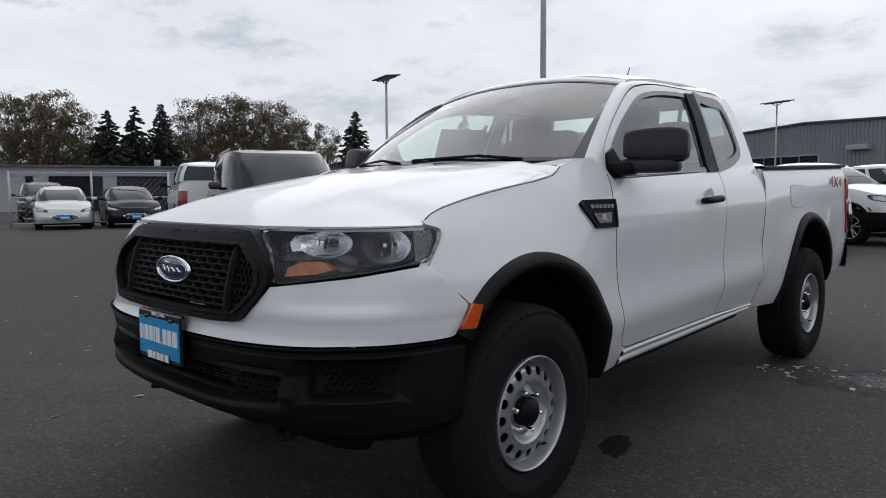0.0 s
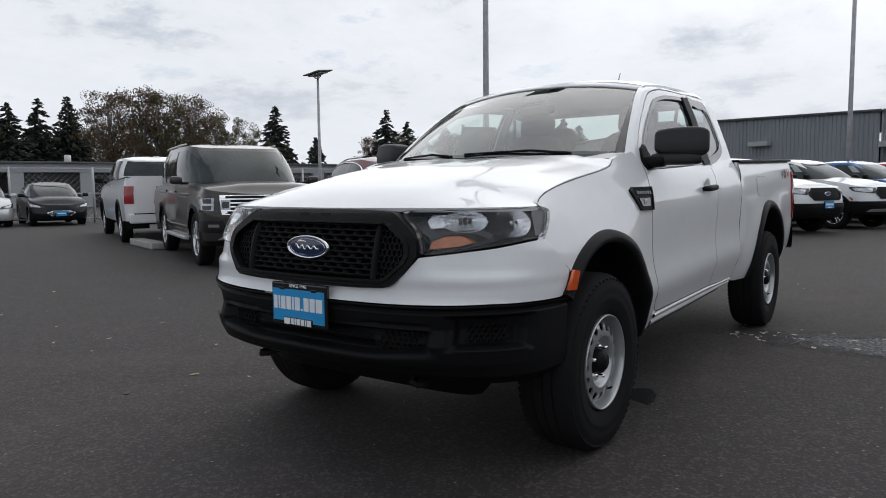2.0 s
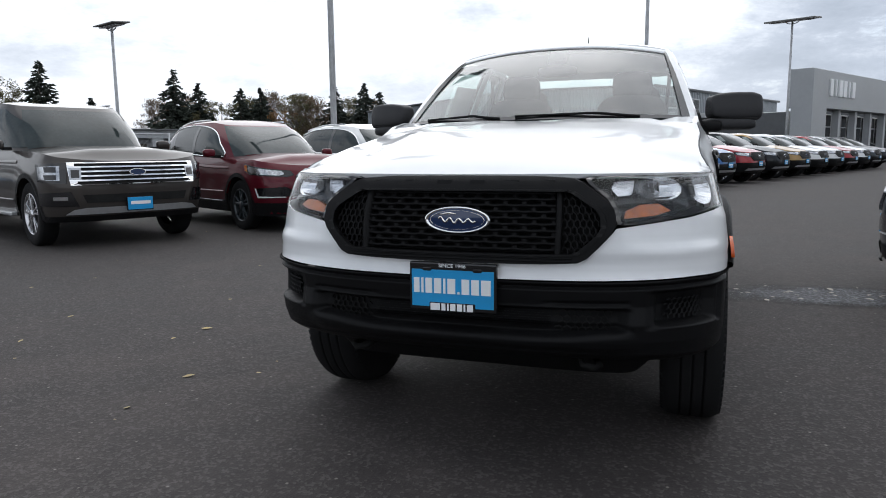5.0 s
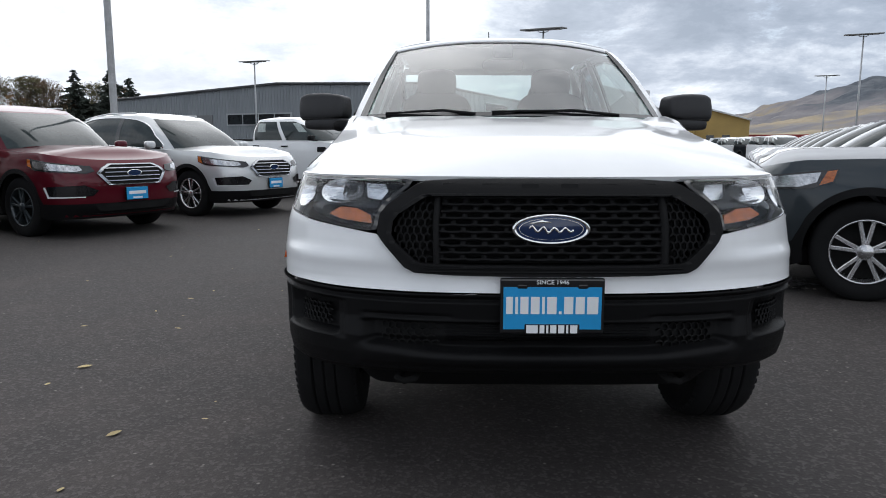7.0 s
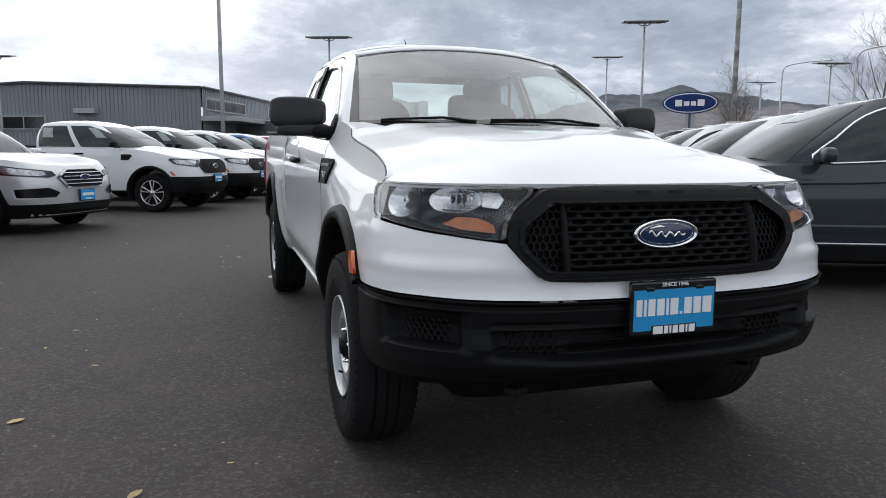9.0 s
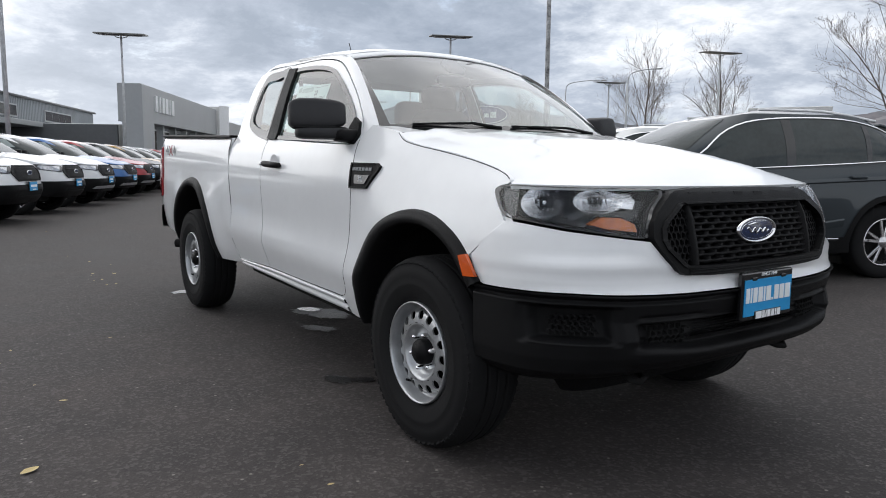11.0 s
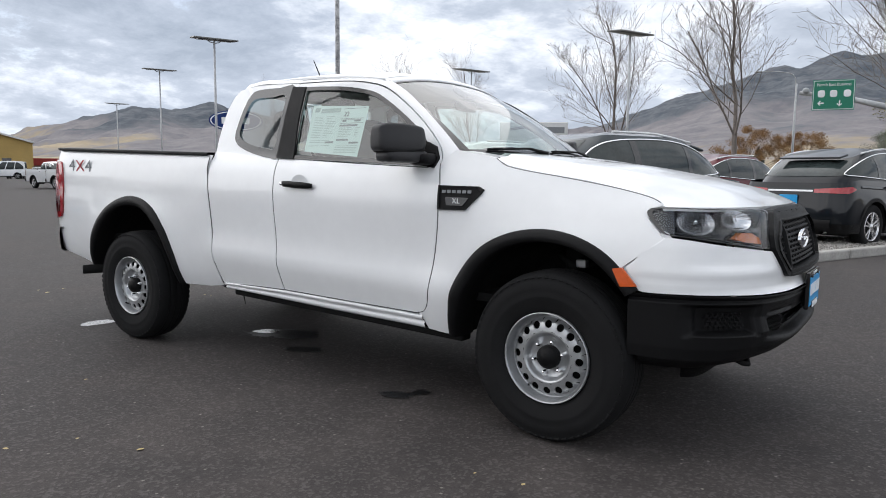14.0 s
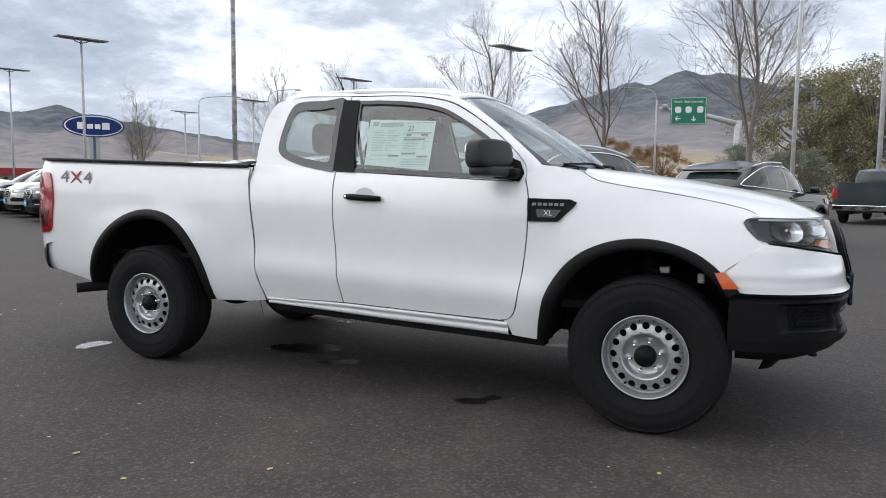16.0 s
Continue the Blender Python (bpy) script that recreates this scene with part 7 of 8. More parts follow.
def puddle(name, centre, rx, ry, turn, material, label, category, seed, h=0.004):
    """A flat pool with a ragged edge."""
    bm, edge = bmesh.new(), []
    for i in range(120):
        a = 2 * math.pi * i / 120
        q = Vector((math.cos(a), math.sin(a), seed * 3.1))
        r = 1 + 0.45 * noise.noise(q * 1.1) + 0.30 * noise.noise(q * 3.0) + 0.16 * noise.noise(q * 8.0)
        x, y = rx * r * math.cos(a), ry * r * math.sin(a)
        edge.append(bm.verts.new((centre[0] + x * math.cos(turn) - y * math.sin(turn), centre[1] + x * math.sin(turn) + y * math.cos(turn), h)))
    bm.faces.new(edge)
    return lone(name, bm, material, label, category, kind="structure")


puddle("oil_stain", (-0.93, -0.78), 0.085, 0.055, 0.25, OIL, "dark oil stain on the asphalt", "stain", 3)
puddle("oil_stain", (-0.85, -0.67), 0.055, 0.040, 0.9, OIL, "dark oil drip on the asphalt", "stain", 9, 0.006)
puddle("oil_stain", (-0.81, 0.76), 0.14, 0.06, 0.4, OIL, "dark oil stain beside the front wheel", "stain", 12)
puddle("oil_stain", (-2.48, -0.15), 0.27, 0.15, 0.35, OIL, "broad dark stain under the truck", "stain", 4)
puddle("oil_stain", (-2.03, -0.39), 0.13, 0.06, 0.4, OIL, "small dark stain under the truck", "stain", 5)
puddle("puddle", (-2.62, -0.20), 0.10, 0.065, 0.3, WATER, "shallow puddle under the truck", "puddle", 6, 0.008)
puddle("puddle", (-3.90, -0.78), 0.08, 0.13, 0.2, WATER, "small puddle beside the rear wheel", "puddle", 7)
puddle("wet_patch", (-2.85, 2.0), 1.35, 0.46, 1.66, WET, "wet rough patch of asphalt with leaf litter", "wet patch", 8)

leaf_rng = random.Random(11)


def leaf_mesh():
    bm = bmesh.new()
    pts = [(0, -0.5), (0.22, -0.25), (0.30, 0.05), (0.16, 0.32), (0, 0.5), (-0.18, 0.30), (-0.28, 0.02), (-0.2, -0.28)]
    c = bm.verts.new((0, 0, 0.02))
    ring = [bm.verts.new((x, y, 0.05 + 0.16 * abs(x) + 0.1 * y * y)) for x, y in pts]
    for p, q in zip(ring, ring[1:] + ring[:1]):
        bm.faces.new((c, p, q)).smooth = True
    me = bpy.data.meshes.new("fallen_leaf")
    bm.to_mesh(me)
    bm.free()
    me.materials.append(LEAF)
    return me


LEAF_MESH = leaf_mesh()


PALE_LEAF = surface("bleached_leaf", (0.42, 0.38, 0.33), rough=0.75, vary=0.3, scale=40.0, island=True)
PALE_MESH = LEAF_MESH.copy()
PALE_MESH.materials.clear()
PALE_MESH.materials.append(PALE_LEAF)


def drop_leaf(x, y, size, z=0.001, pale=False):
    ob = tagged(new("fallen_leaf", PALE_MESH if pale else LEAF_MESH), "bleached leaf on the wet patch" if pale else "dry yellow leaf on the asphalt", "leaf", "fallen leaves")
    ob.matrix_basis = pose(x, y, z, leaf_rng.uniform(-8, 8), leaf_rng.uniform(-8, 8), leaf_rng.uniform(0, 360)) @ Matrix.Scale(size, 4)


for x, y, s in ((-0.91, -6.07, 0.08), (-0.55, -2.19, 0.075), (0.30, -1.64, 0.065), (0.05, -3.10, 0.05), (-0.55, -3.35, 0.05), (0.36, -3.32, 0.03), (-1.30, -4.60, 0.04), (-2.19, -2.23, 0.05), (0.14, -1.33, 0.03)):
    drop_leaf(x, y, s)
for i in range(64):
    drop_leaf(leaf_rng.uniform(-3.25, -2.50), 0.75 + 2.0 * leaf_rng.random() ** 2.0, leaf_rng.uniform(0.02, 0.06), 0.005, True)
for i in range(60):
    drop_leaf(leaf_rng.uniform(-11, 1.0), leaf_rng.uniform(-6.0, -1.2), leaf_rng.uniform(0.015, 0.045))
for i in range(16):
    drop_leaf(leaf_rng.uniform(-6.5, -4.2), leaf_rng.uniform(-1.5, 1.0), leaf_rng.uniform(0.02, 0.05))

# kerbed gravel island
ISL = Matrix.Translation((-1.55, 6.2, 0)) @ Matrix.Rotation(radians(-22), 4, "Z")


def island():
    il = thing("gravel_island", "kerbed island filled with grey gravel", "traffic island", kind="structure")
    w, l = 2.1, 5.2
    bed = part("gravel_bed", grid(spread(-w + 0.9, 0.9, 16), spread(0, l, 36), lambda x, y: ISL @ Vector((x, y, 0.10 + 0.03 * noise.noise(Vector((x * 3, y * 3, 0)))))), GRAVEL, il)
    for i in range(4):
        part("kerb_stone", box(ISL @ Vector((0.97, l * (i + 0.5) / 4, 0.065)), (0.15, l / 4 - 0.008, 0.15), 0.025, ISL.to_3x3().to_4x4()), CONCRETE, il)
        part("kerb_stone", box(ISL @ Vector((-w + 0.83, l * (i + 0.5) / 4, 0.065)), (0.15, l / 4 - 0.008, 0.15), 0.025, ISL.to_3x3().to_4x4()), CONCRETE, il)
    for i in range(2):
        part("kerb_stone", box(ISL @ Vector((-w / 2 + 0.9 + (i - 0.5) * w / 2, -0.07, 0.065)), (w / 2 - 0.008, 0.15, 0.15), 0.025, ISL.to_3x3().to_4x4()), CONCRETE, il)
    rng, st = random.Random(21), bmesh.new()
    for i in range(1500):
        x, y, r = rng.uniform(-w + 0.92, 0.88), rng.uniform(0.02, l - 0.02), rng.uniform(0.012, 0.03)
        m = Matrix.Translation(ISL @ Vector((x, y, 0.105 + 0.03 * noise.noise(Vector((x * 3, y * 3, 0)))))) @ Euler((rng.uniform(0, 6), rng.uniform(0, 6), rng.uniform(0, 6))).to_matrix().to_4x4() @ Matrix.Diagonal((r, r * rng.uniform(0.6, 1), r * rng.uniform(0.5, 0.8), 1))
        vs = [st.verts.new(m @ Vector(p)) for p in ((1, 0, 0), (-1, 0, 0), (0, 1, 0), (0, -1, 0), (0, 0, 1), (0, 0, -1))]
        for a, b, c in ((0, 2, 4), (2, 1, 4), (1, 3, 4), (3, 0, 4), (2, 0, 5), (1, 2, 5), (3, 1, 5), (0, 3, 5)):
            st.faces.new((vs[a], vs[b], vs[c]))
    g = part("gravel_stones", st, GRAVEL, il)
    g["kind"] = "stuff"


island()
lone("kerb_stop", box((-4.98, -11.0, 0.07), (1.75, 0.28, 0.14), 0.03, Matrix.Rotation(radians(73), 4, "Z")), CONCRETE, "pale concrete kerb slab beside the large suv", "kerb", kind="structure")

# ---- lamp posts ----


def lamp_post(x, y, h, turn=66.0, heads=True, paint=None, r=0.075, wide=1.0):
    p = thing("lamp_post", "tall grey lamp post with a flat rectangular head", "lamp post", "car park lamps")
    paint = paint or POLE_PAINT
    part("pole", tube([(0, 0, 0), (0, 0, h * 0.5), (0, 0, h)], [r, r * 0.85, r * 0.65], 12), paint, p)
    part("pole_footing", tube([(0, 0, 0), (0, 0, 0.55)], [0.26, 0.26], 16), CONCRETE, p)
    if heads:
        part("lamp_head", box((0, 0, h + 0.12), (2.15 * wide, 0.95 * wide, 0.07 * wide), 0.02, Matrix.Rotation(radians(6), 4, "X")), SOLAR, p, "flat dark lamp head")
        for s in (-0.45, 0.45):
            part("head_bracket", tube([(s, 0, h + 0.08), (s * 0.6, 0, h - 0.06), (0, 0, h - 0.12)], 0.03, 6), paint, p)
        part("lamp_tray", box((0, 0, h + 0.055), (1.7 * wide, 0.55 * wide, 0.05), 0.015, Matrix.Rotation(radians(6), 4, "X")), PANEL_GREY, p)
    p.matrix_basis = pose(x, y, 0, 0, 0, turn)
    return p


for x, y, h, w in ((-45.2, 6.3, 8.75, 1.35), (-34.4, 23.4, 8.95, 1.2), (-58.3, 35.3, 10.5, 1.35), (-90.0, 49.4, 10.2, 1.35)):
    lamp_post(x, y, h, 66, r=0.09, wide=w)
for x, y in ((-51.0, -14.6), (-35.0, 38.5), (-46.5, 43.2)):
    lamp_post(x, y, 7.3, 66 + (x * 7) % 9)
lamp_post(-18.7, -20.3, 5.98, 70, wide=0.74)
lamp_post(-15.1, 40.3, 10.1, 66, r=0.10, wide=1.35)
lamp_post(-31.0, 46.4, 9.75, 70, r=0.09, wide=1.35)
lamp_post(-11.2, -6.9, 11.0, r=0.075)
lamp_post(-24.8, -0.95, 11.0, r=0.082)
lamp_post(-15.7, 14.3, 14.0, paint=PEELING, heads=False, r=0.085)
lamp_post(1.76, 35.4, 14.0, heads=False, r=0.11)
lamp_post(4.98, 31.3, 14.0, heads=False, r=0.11)


def street_lamp(x, y, h, reach, turn):
    p = thing("street_lamp", "slim street lamp with a curved arm over the road", "street lamp", "street lamps")
    part("pole", tube([(0, 0, 0), (0, 0, h * 0.9)], [0.11, 0.07], 10), POLE_PAINT, p)
    part("arm", tube(spline([(0, 0, h * 0.88), (0.25, 0, h * 0.97), (reach * 0.5, 0, h), (reach, 0, h + 0.05)], 4), 0.045, 6), POLE_PAINT, p)
    part("lamp_head", blob((reach + 0.25, 0, h + 0.03), (0.6, 0.24, 0.14), 2.6), POLE_PAINT, p)
    p.matrix_basis = pose(x, y, 0, 0, 0, turn)


street_lamp(-8.2, 58.6, 9.6, 2.6, 200)
street_lamp(-51.4, 50.0, 9.8, 3.6, 35)
street_lamp(-38.0, 44.0, 9.0, 2.4, 20)

# ---- signs ----


def oval_sign():
    p = thing("dealer_sign", "navy oval dealer sign with a white rim on a grey pylon", "sign")
    part("pylon", box((0, 0, 2.4), (0.9, 0.35, 4.8), 0.05), PANEL_GREY, p)
    part("pylon_stripe", box((0, -0.19, 2.4), (0.22, 0.02, 4.8)), BLUE_ENAMEL, p)
    def oval(rx, rz, y0, y1):
        bm = bmesh.new()
        a = [bm.verts.new((rx * math.cos(2 * math.pi * i / 48), y0, 5.75 + rz * math.sin(2 * math.pi * i / 48))) for i in range(48)]
        b = [bm.verts.new((v.co.x, y1, v.co.z)) for v in a]
        bm.faces.new(a)
        bm.faces.new(b[::-1])
        for i in range(48):
            bm.faces.new((a[i], b[i], b[(i + 1) % 48], a[(i + 1) % 48]))
        return bm
    part("sign_rim", oval(2.55, 1.02, -0.25, 0.25), SIGN_BLUE, p)
    part("sign_border", oval(2.42, 0.92, -0.28, -0.24), INK_WHITE, p)
    f = part("sign_face", oval(2.30, 0.83, -0.31, -0.27), SIGN_BLUE, p)
    for x, w, z, h in ((-1.05, 0.62, 0.0, 0.62), (-0.32, 0.50, -0.06, 0.42), (0.30, 0.46, -0.06, 0.42), (0.98, 0.62, 0.0, 0.62)):
        part("script_bar", box((x, -0.325, 5.75 + z), (w, 0.02, h), 0.008), INK_WHITE, f)
    p.matrix_basis = pose(-92.8, 71.4, 0.03, 0, 0, 50) @ Matrix.Scale(1.66, 4)


oval_sign()


def road_sign():
    p = thing("road_sign", "green overhead road sign with white writing on a mast arm", "road sign")
    W, H = 2.95, 2.35
    b = part("sign_board", box((0, 0, 7.75), (W, 0.06, H), 0.01), SIGN_GREEN, p)
    for x, w, z, h in ((0, W - 0.10, H / 2 - 0.07, 0.04), (0, W - 0.10, -H / 2 + 0.07, 0.04)):
        part("sign_border", box((x, -0.035, 7.75 + z), (w, 0.01, h)), INK_WHITE, b)
    for s in (-1, 1):
        part("sign_border", box((s * (W / 2 - 0.07), -0.035, 7.75), (0.04, 0.01, H - 0.1)), INK_WHITE, b)
    letters("North East Business", 0.34, Matrix.Translation((0, -0.045, 8.55)) @ pose(0, 0, 0, 90, 0, 0) @ Matrix.Diagonal((0.86, 1, 1, 1)), INK_WHITE, b)
    for x in (-0.85, 0.0, 0.95):
        part("route_shield", blob((x, -0.04, 7.85), (0.52, 0.03, 0.56), 3.0, 16, 8), INK_WHITE, b)
    part("arrow", box((-0.85, -0.04, 7.12), (0.45, 0.02, 0.09)), INK_WHITE, b)
    for s in (-1, 1):
        part("arrow", box((-0.98, -0.04, 7.12 + s * 0.08), (0.28, 0.02, 0.08), 0.0, Matrix.Rotation(s * -0.8, 4, "Y")), INK_WHITE, b)
        part("arrow", box((0.45 + s * 0.08, -0.04, 6.98), (0.08, 0.02, 0.26), 0.0, Matrix.Rotation(s * 0.8, 4, "Y")), INK_WHITE, b)
    part("arrow", box((0.45, -0.04, 7.12), (0.09, 0.02, 0.42)), INK_WHITE, b)
    part("mast_arm", tube([(-2.4, 0.25, 8.0), (0.5, 0.25, 7.6), (2.2, 0.25, 7.15), (4.2, 0.25, 6.6)], [0.16, 0.19, 0.22, 0.26], 12), POLE_PAINT, p)
    part("mast", tube([(4.1, 0.25, 0), (4.1, 0.25, 6.9)], [0.34, 0.30], 14), POLE_PAINT, p)
    part("camera_head", blob((-1.95, 0.1, 8.15), (0.5, 0.5, 0.45), 2.5), PANEL_GREY, p)
    p.matrix_basis = pose(-5.7, 59.8, 0, 0, 0, 12)


road_sign()
sg = thing("dealer_wall_sign", "long pale dealer sign board behind the parked cars", "sign")
part("board", box((0, 0, 3.85), (4.8, 0.4, 2.2), 0.05), WHITE_WALL, sg)
part("board_print", box((1.2, -0.22, 4.40), (1.9, 0.02, 0.42)), GREY_PRINT, sg)
part("board_print", box((-0.9, -0.22, 4.55), (1.5, 0.02, 0.20), 0.0, Matrix.Rotation(-0.15, 4, "Y")), GREY_PRINT, sg)
for s in (-2, 2):
    part("post", box((s, 0, 1.375), (0.3, 0.3, 2.75)), POLE_PAINT, sg)
sg.matrix_basis = pose(-22.3, 41.2, 0, 0, 0, 30)

# ---- buildings ----


def ribbed_wall(a, b, z0, z1, pitch=0.30, depth=0.045, slope=0.0):
    """Upright sheet-metal siding between two plan points; the top may slope."""
    a, b = Vector(a), Vector(b)
    d = b - a
    n, u = Vector((-d.y, d.x)).normalized(), d.normalized()
    count = int(d.length / pitch)
    bm, prev = bmesh.new(), None
    for i in range(count):
        for k, o in ((0.0, 0.0), (0.55, 0.0), (0.65, depth), (0.90, depth)):
            s = (i + k) * pitch
            top = z1 + slope * s
            p = a + u * s + n * o
            col = (bm.verts.new((p.x, p.y, z0)), bm.verts.new((p.x, p.y, top)))
            if prev:
                bm.faces.new((prev[0], col[0], col[1], prev[1]))
            prev = col
    return bm


def grey_hall():
    p = thing("metal_hall", "long grey metal-clad hall with a low pitched roof and strip windows", "building")
    c = Vector((-49.6, -1.9))
    f, r = Vector((-0.407, -0.914)), Vector((-0.914, 0.407))
    mid, left = c + f * 13.0, c + f * 31.0
    part("wall", ribbed_wall(mid, c, 0, 6.10, slope=-0.030), METAL_SIDING, p)
    part("wall", ribbed_wall(left, mid, 0, 5.25, slope=0.047), METAL_SIDING, p)
    part("wall", ribbed_wall(c, c + r * 26, 0, 5.70), METAL_SIDING, p)
    part("wall", ribbed_wall(left + r * 26, left, 0, 5.2), METAL_SIDING, p)
    roof = bmesh.new()
    q = [(*(c - r * 0.25), 5.75), (*(mid - r * 0.25), 6.16), (*(mid + r * 26), 6.16), (*(c + r * 26), 5.75)]
    roof.faces.new([roof.verts.new(v) for v in q])
    q = [(*(mid - r * 0.25), 6.16), (*(left - r * 0.25), 5.30), (*(left + r * 26), 5.30), (*(mid + r * 26), 6.16)]
    roof.faces.new([roof.verts.new(v) for v in q])
    part("roof", roof, SIDING_DARK, p)
    for a, b, z0, z1 in ((c, mid, 5.72, 6.13), (mid, left, 6.13, 5.27)):
        bm = tube([(*(a - r * 0.12), z0), (*(b - r * 0.12), z1)], 0.10, 6)
        part("eaves_trim", bm, SIDING_DARK, p)
    part("eaves_trim", tube([(*(c + f * -0.1), 5.72), (*(c + r * 26 + f * -0.1), 5.72)], 0.10, 6), SIDING_DARK, p)
    def window(at, along, w, z0, z1, n):
        ob = new("window_band")
        ob.parent = p
        out = Vector((-along.y, along.x))
        o3 = (Vector((0.0, 0.0)) - at).normalized()
        out = out if out.dot(o3) > 0 else -out
        tt = Matrix.Rotation(math.atan2(along.y, along.x), 4, "Z")
        mid_ = at + out * 0.02
        part("frame", box((*mid_, (z0 + z1) / 2), (w + 0.2, 0.16, z1 - z0 + 0.2), 0.0, tt), PANEL_GREY, ob)
        for i in range(n):
            q = at + along * ((i + 0.5) / n - 0.5) * w + out * 0.09
            part("pane", box((*q, (z0 + z1) / 2), (w / n - 0.10, 0.06, z1 - z0), 0.0, tt), DARK_GLASS, ob)
    window(c + f * 15.0, f, 6.5, 2.9, 3.7, 4)
    window(c + r * 4.0, r, 7.0, 4.3, 5.0, 5)
    window(c + r * 16.0, r, 6.0, 4.3, 5.0, 4)
    window(c + r * 8.0, r, 14.0, 1.6, 2.6, 8)
    part("canopy", box((*(c + r * 10 + Vector((0.35, 0.85)) * 1.2), 3.6), (20, 2.6, 0.35), 0.03, Matrix.Rotation(math.atan2(r.y, r.x), 4, "Z")), PANEL_GREY, p)
    part("wall_vent", box((*(c + f * 8.5 + Vector((0.914, -0.407)) * 0.25), 4.1), (1.6, 0.5, 0.35), 0.03, Matrix.Rotation(math.atan2(f.y, f.x), 4, "Z")), PANEL_GREY, p)
    part("roller_door", box((*(c + f * 22 + Vector((0.914, -0.407)) * 0.05), 1.9), (4.2, 0.12, 3.6), 0.0, Matrix.Rotation(math.atan2(f.y, f.x), 4, "Z")), DOOR_GREY, p)


grey_hall()


def dealership():
    p = thing("dealership", "modern pale grey showroom with a deep fascia band over dark glazing", "building")
    r, f = Vector((-0.877, 0.480)), Vector((-0.480, -0.877))
    a = Vector((-50.0, 8.1))
    tt = Matrix.Rotation(math.atan2(r.y, r.x), 4, "Z")
    L = 23.6
    def at(s, d, z):
        q = a + r * s + f * d
        return (q.x, q.y, z)
    part("fascia_band", box(at(L / 2, 0.6, 5.2), (L, 1.6, 2.6), 0.04, tt), PANEL_GREY, p)
    part("end_pier", box(at(1.3, 0.45, 3.2), (2.6, 1.4, 6.55), 0.04, tt), PANEL_GREY, p)
    part("rear_block", box(at(L / 2 + 1, 9.5, 1.9), (L - 2, 15.0, 3.8), 0.05, tt), WHITE_WALL, p)
    part("end_wall", box(at(0.9, 9.5, 1.85), (0.3, 15.5, 3.7), 0.02, tt), SIDING_DARK, p)
    for i in range(6):
        s = 3.2 + i * 3.4
        part("column", box(at(s + 3.1, 0.4, 1.95), (0.45, 0.5, 3.9), 0.02, tt), PANEL_GREY, p)
        w = new("glazing_bay")
        w.parent = p
        part("pane", box(at(s + 1.4, 1.9, 1.9), (2.9, 0.08, 3.6), 0.0, tt), DARK_GLASS, w)
        part("mullion", box(at(s + 1.4, 1.82, 1.9), (0.10, 0.12, 3.6), 0.0, tt), PANEL_GREY, w)
        part("transom", box(at(s + 1.4, 1.82, 2.8), (2.9, 0.12, 0.10), 0.0, tt), PANEL_GREY, w)
    for i, w in enumerate((0.5, 0.16, 0.55, 0.6, 0.16, 0.6)):
        part("sign_bar", box(at(3.2 + i * 0.85, -0.26, 5.35), (w, 0.12, 1.15), 0.01, tt), INK_WHITE, p, "white dealer lettering block")
    q = at(L + 1.2, -0.2, 3.0)
    part("curved_pier", grid(spread(0, 1, 10), spread(0, 1, 6), lambda u, v: Vector(at(L + 0.1 + 2.3 * u, -0.5 - 1.2 * math.sin(math.pi * u) * 0.6, 6.9 * v))), INK_WHITE, p, "tall white curved pier")
    part("pier_top", box(at(L + 1.2, 0.6, 3.4), (2.3, 2.2, 6.8), 0.05, tt), WHITE_WALL, p)
    part("wing_band", box(at(L + 11, 0.8, 4.7), (17, 1.6, 2.0), 0.04, tt), PANEL_GREY, p)
    part("wing_wall", box(at(L + 11, 6, 2.4), (17, 10, 4.8), 0.04, tt), SIDING_DARK, p)
    for i in range(4):
        w = new("glazing_bay")
        w.parent = p
        part("pane", box(at(L + 4.4 + i * 3.5, 0.9, 1.8), (2.8, 0.1, 3.4), 0.0, tt), DARK_GLASS, w)


dealership()


def garage_row():
    p = thing("service_garages", "low pale service building with open and shuttered bays", "building")
    o, u = Vector((-13.1, -51.5)), Vector((-0.92, 0.39))
    n = Vector((0.39, 0.92))
    tt = Matrix.Rotation(math.atan2(u.y, u.x), 4, "Z")
    def at(s, d, z):
        q = o + u * s + n * d
        return (q.x, q.y, z)
    part("lintel", box(at(8, 0, 2.78), (70, 0.5, 0.65), 0.02, tt), PANEL_GREY, p)
    part("roof", box(at(8, -5, 3.13), (71, 11, 0.12), 0.02, tt), SIDING_DARK, p)
    part("back_wall", box(at(8, -9, 1.5), (70, 0.3, 3.0), 0.0, tt), DOOR_GREY, p)
    part("solid_wall", box(at(-13, 0.0, 1.25), (27, 0.4, 2.5), 0.0, tt), PANEL_GREY, p)
    s = 1.0
    for i in range(9):
        part("pier", box(at(s + 0.45, 0, 1.25), (0.9, 0.45, 2.5), 0.01, tt), PANEL_GREY, p)
        if i not in (0,):
            # the first shutters carry the shade of the deep bays in their colour
            d = part("shutter", box(at(s + 2.6, -0.25, 1.22), (3.4, 0.1, 2.44), 0.0, tt), SHADED_BAY if i < 5 else DOOR_GREY, p, "roller shutter, coloured as dark as the shaded bay in the first four")
            for k in range(4):
                part("shutter_window", box(at(s + 1.5 + k * 0.75, -0.19, 1.85), (0.5, 0.06, 0.35), 0.0, tt), DARK_GLASS, d)
        s += 4.3
    for x in (9, 15, 24):
        part("roof_vent", tube([at(x, -2, 3.1), at(x, -2, 3.75)], 0.22, 10), WHITE_WALL, p)


garage_row()


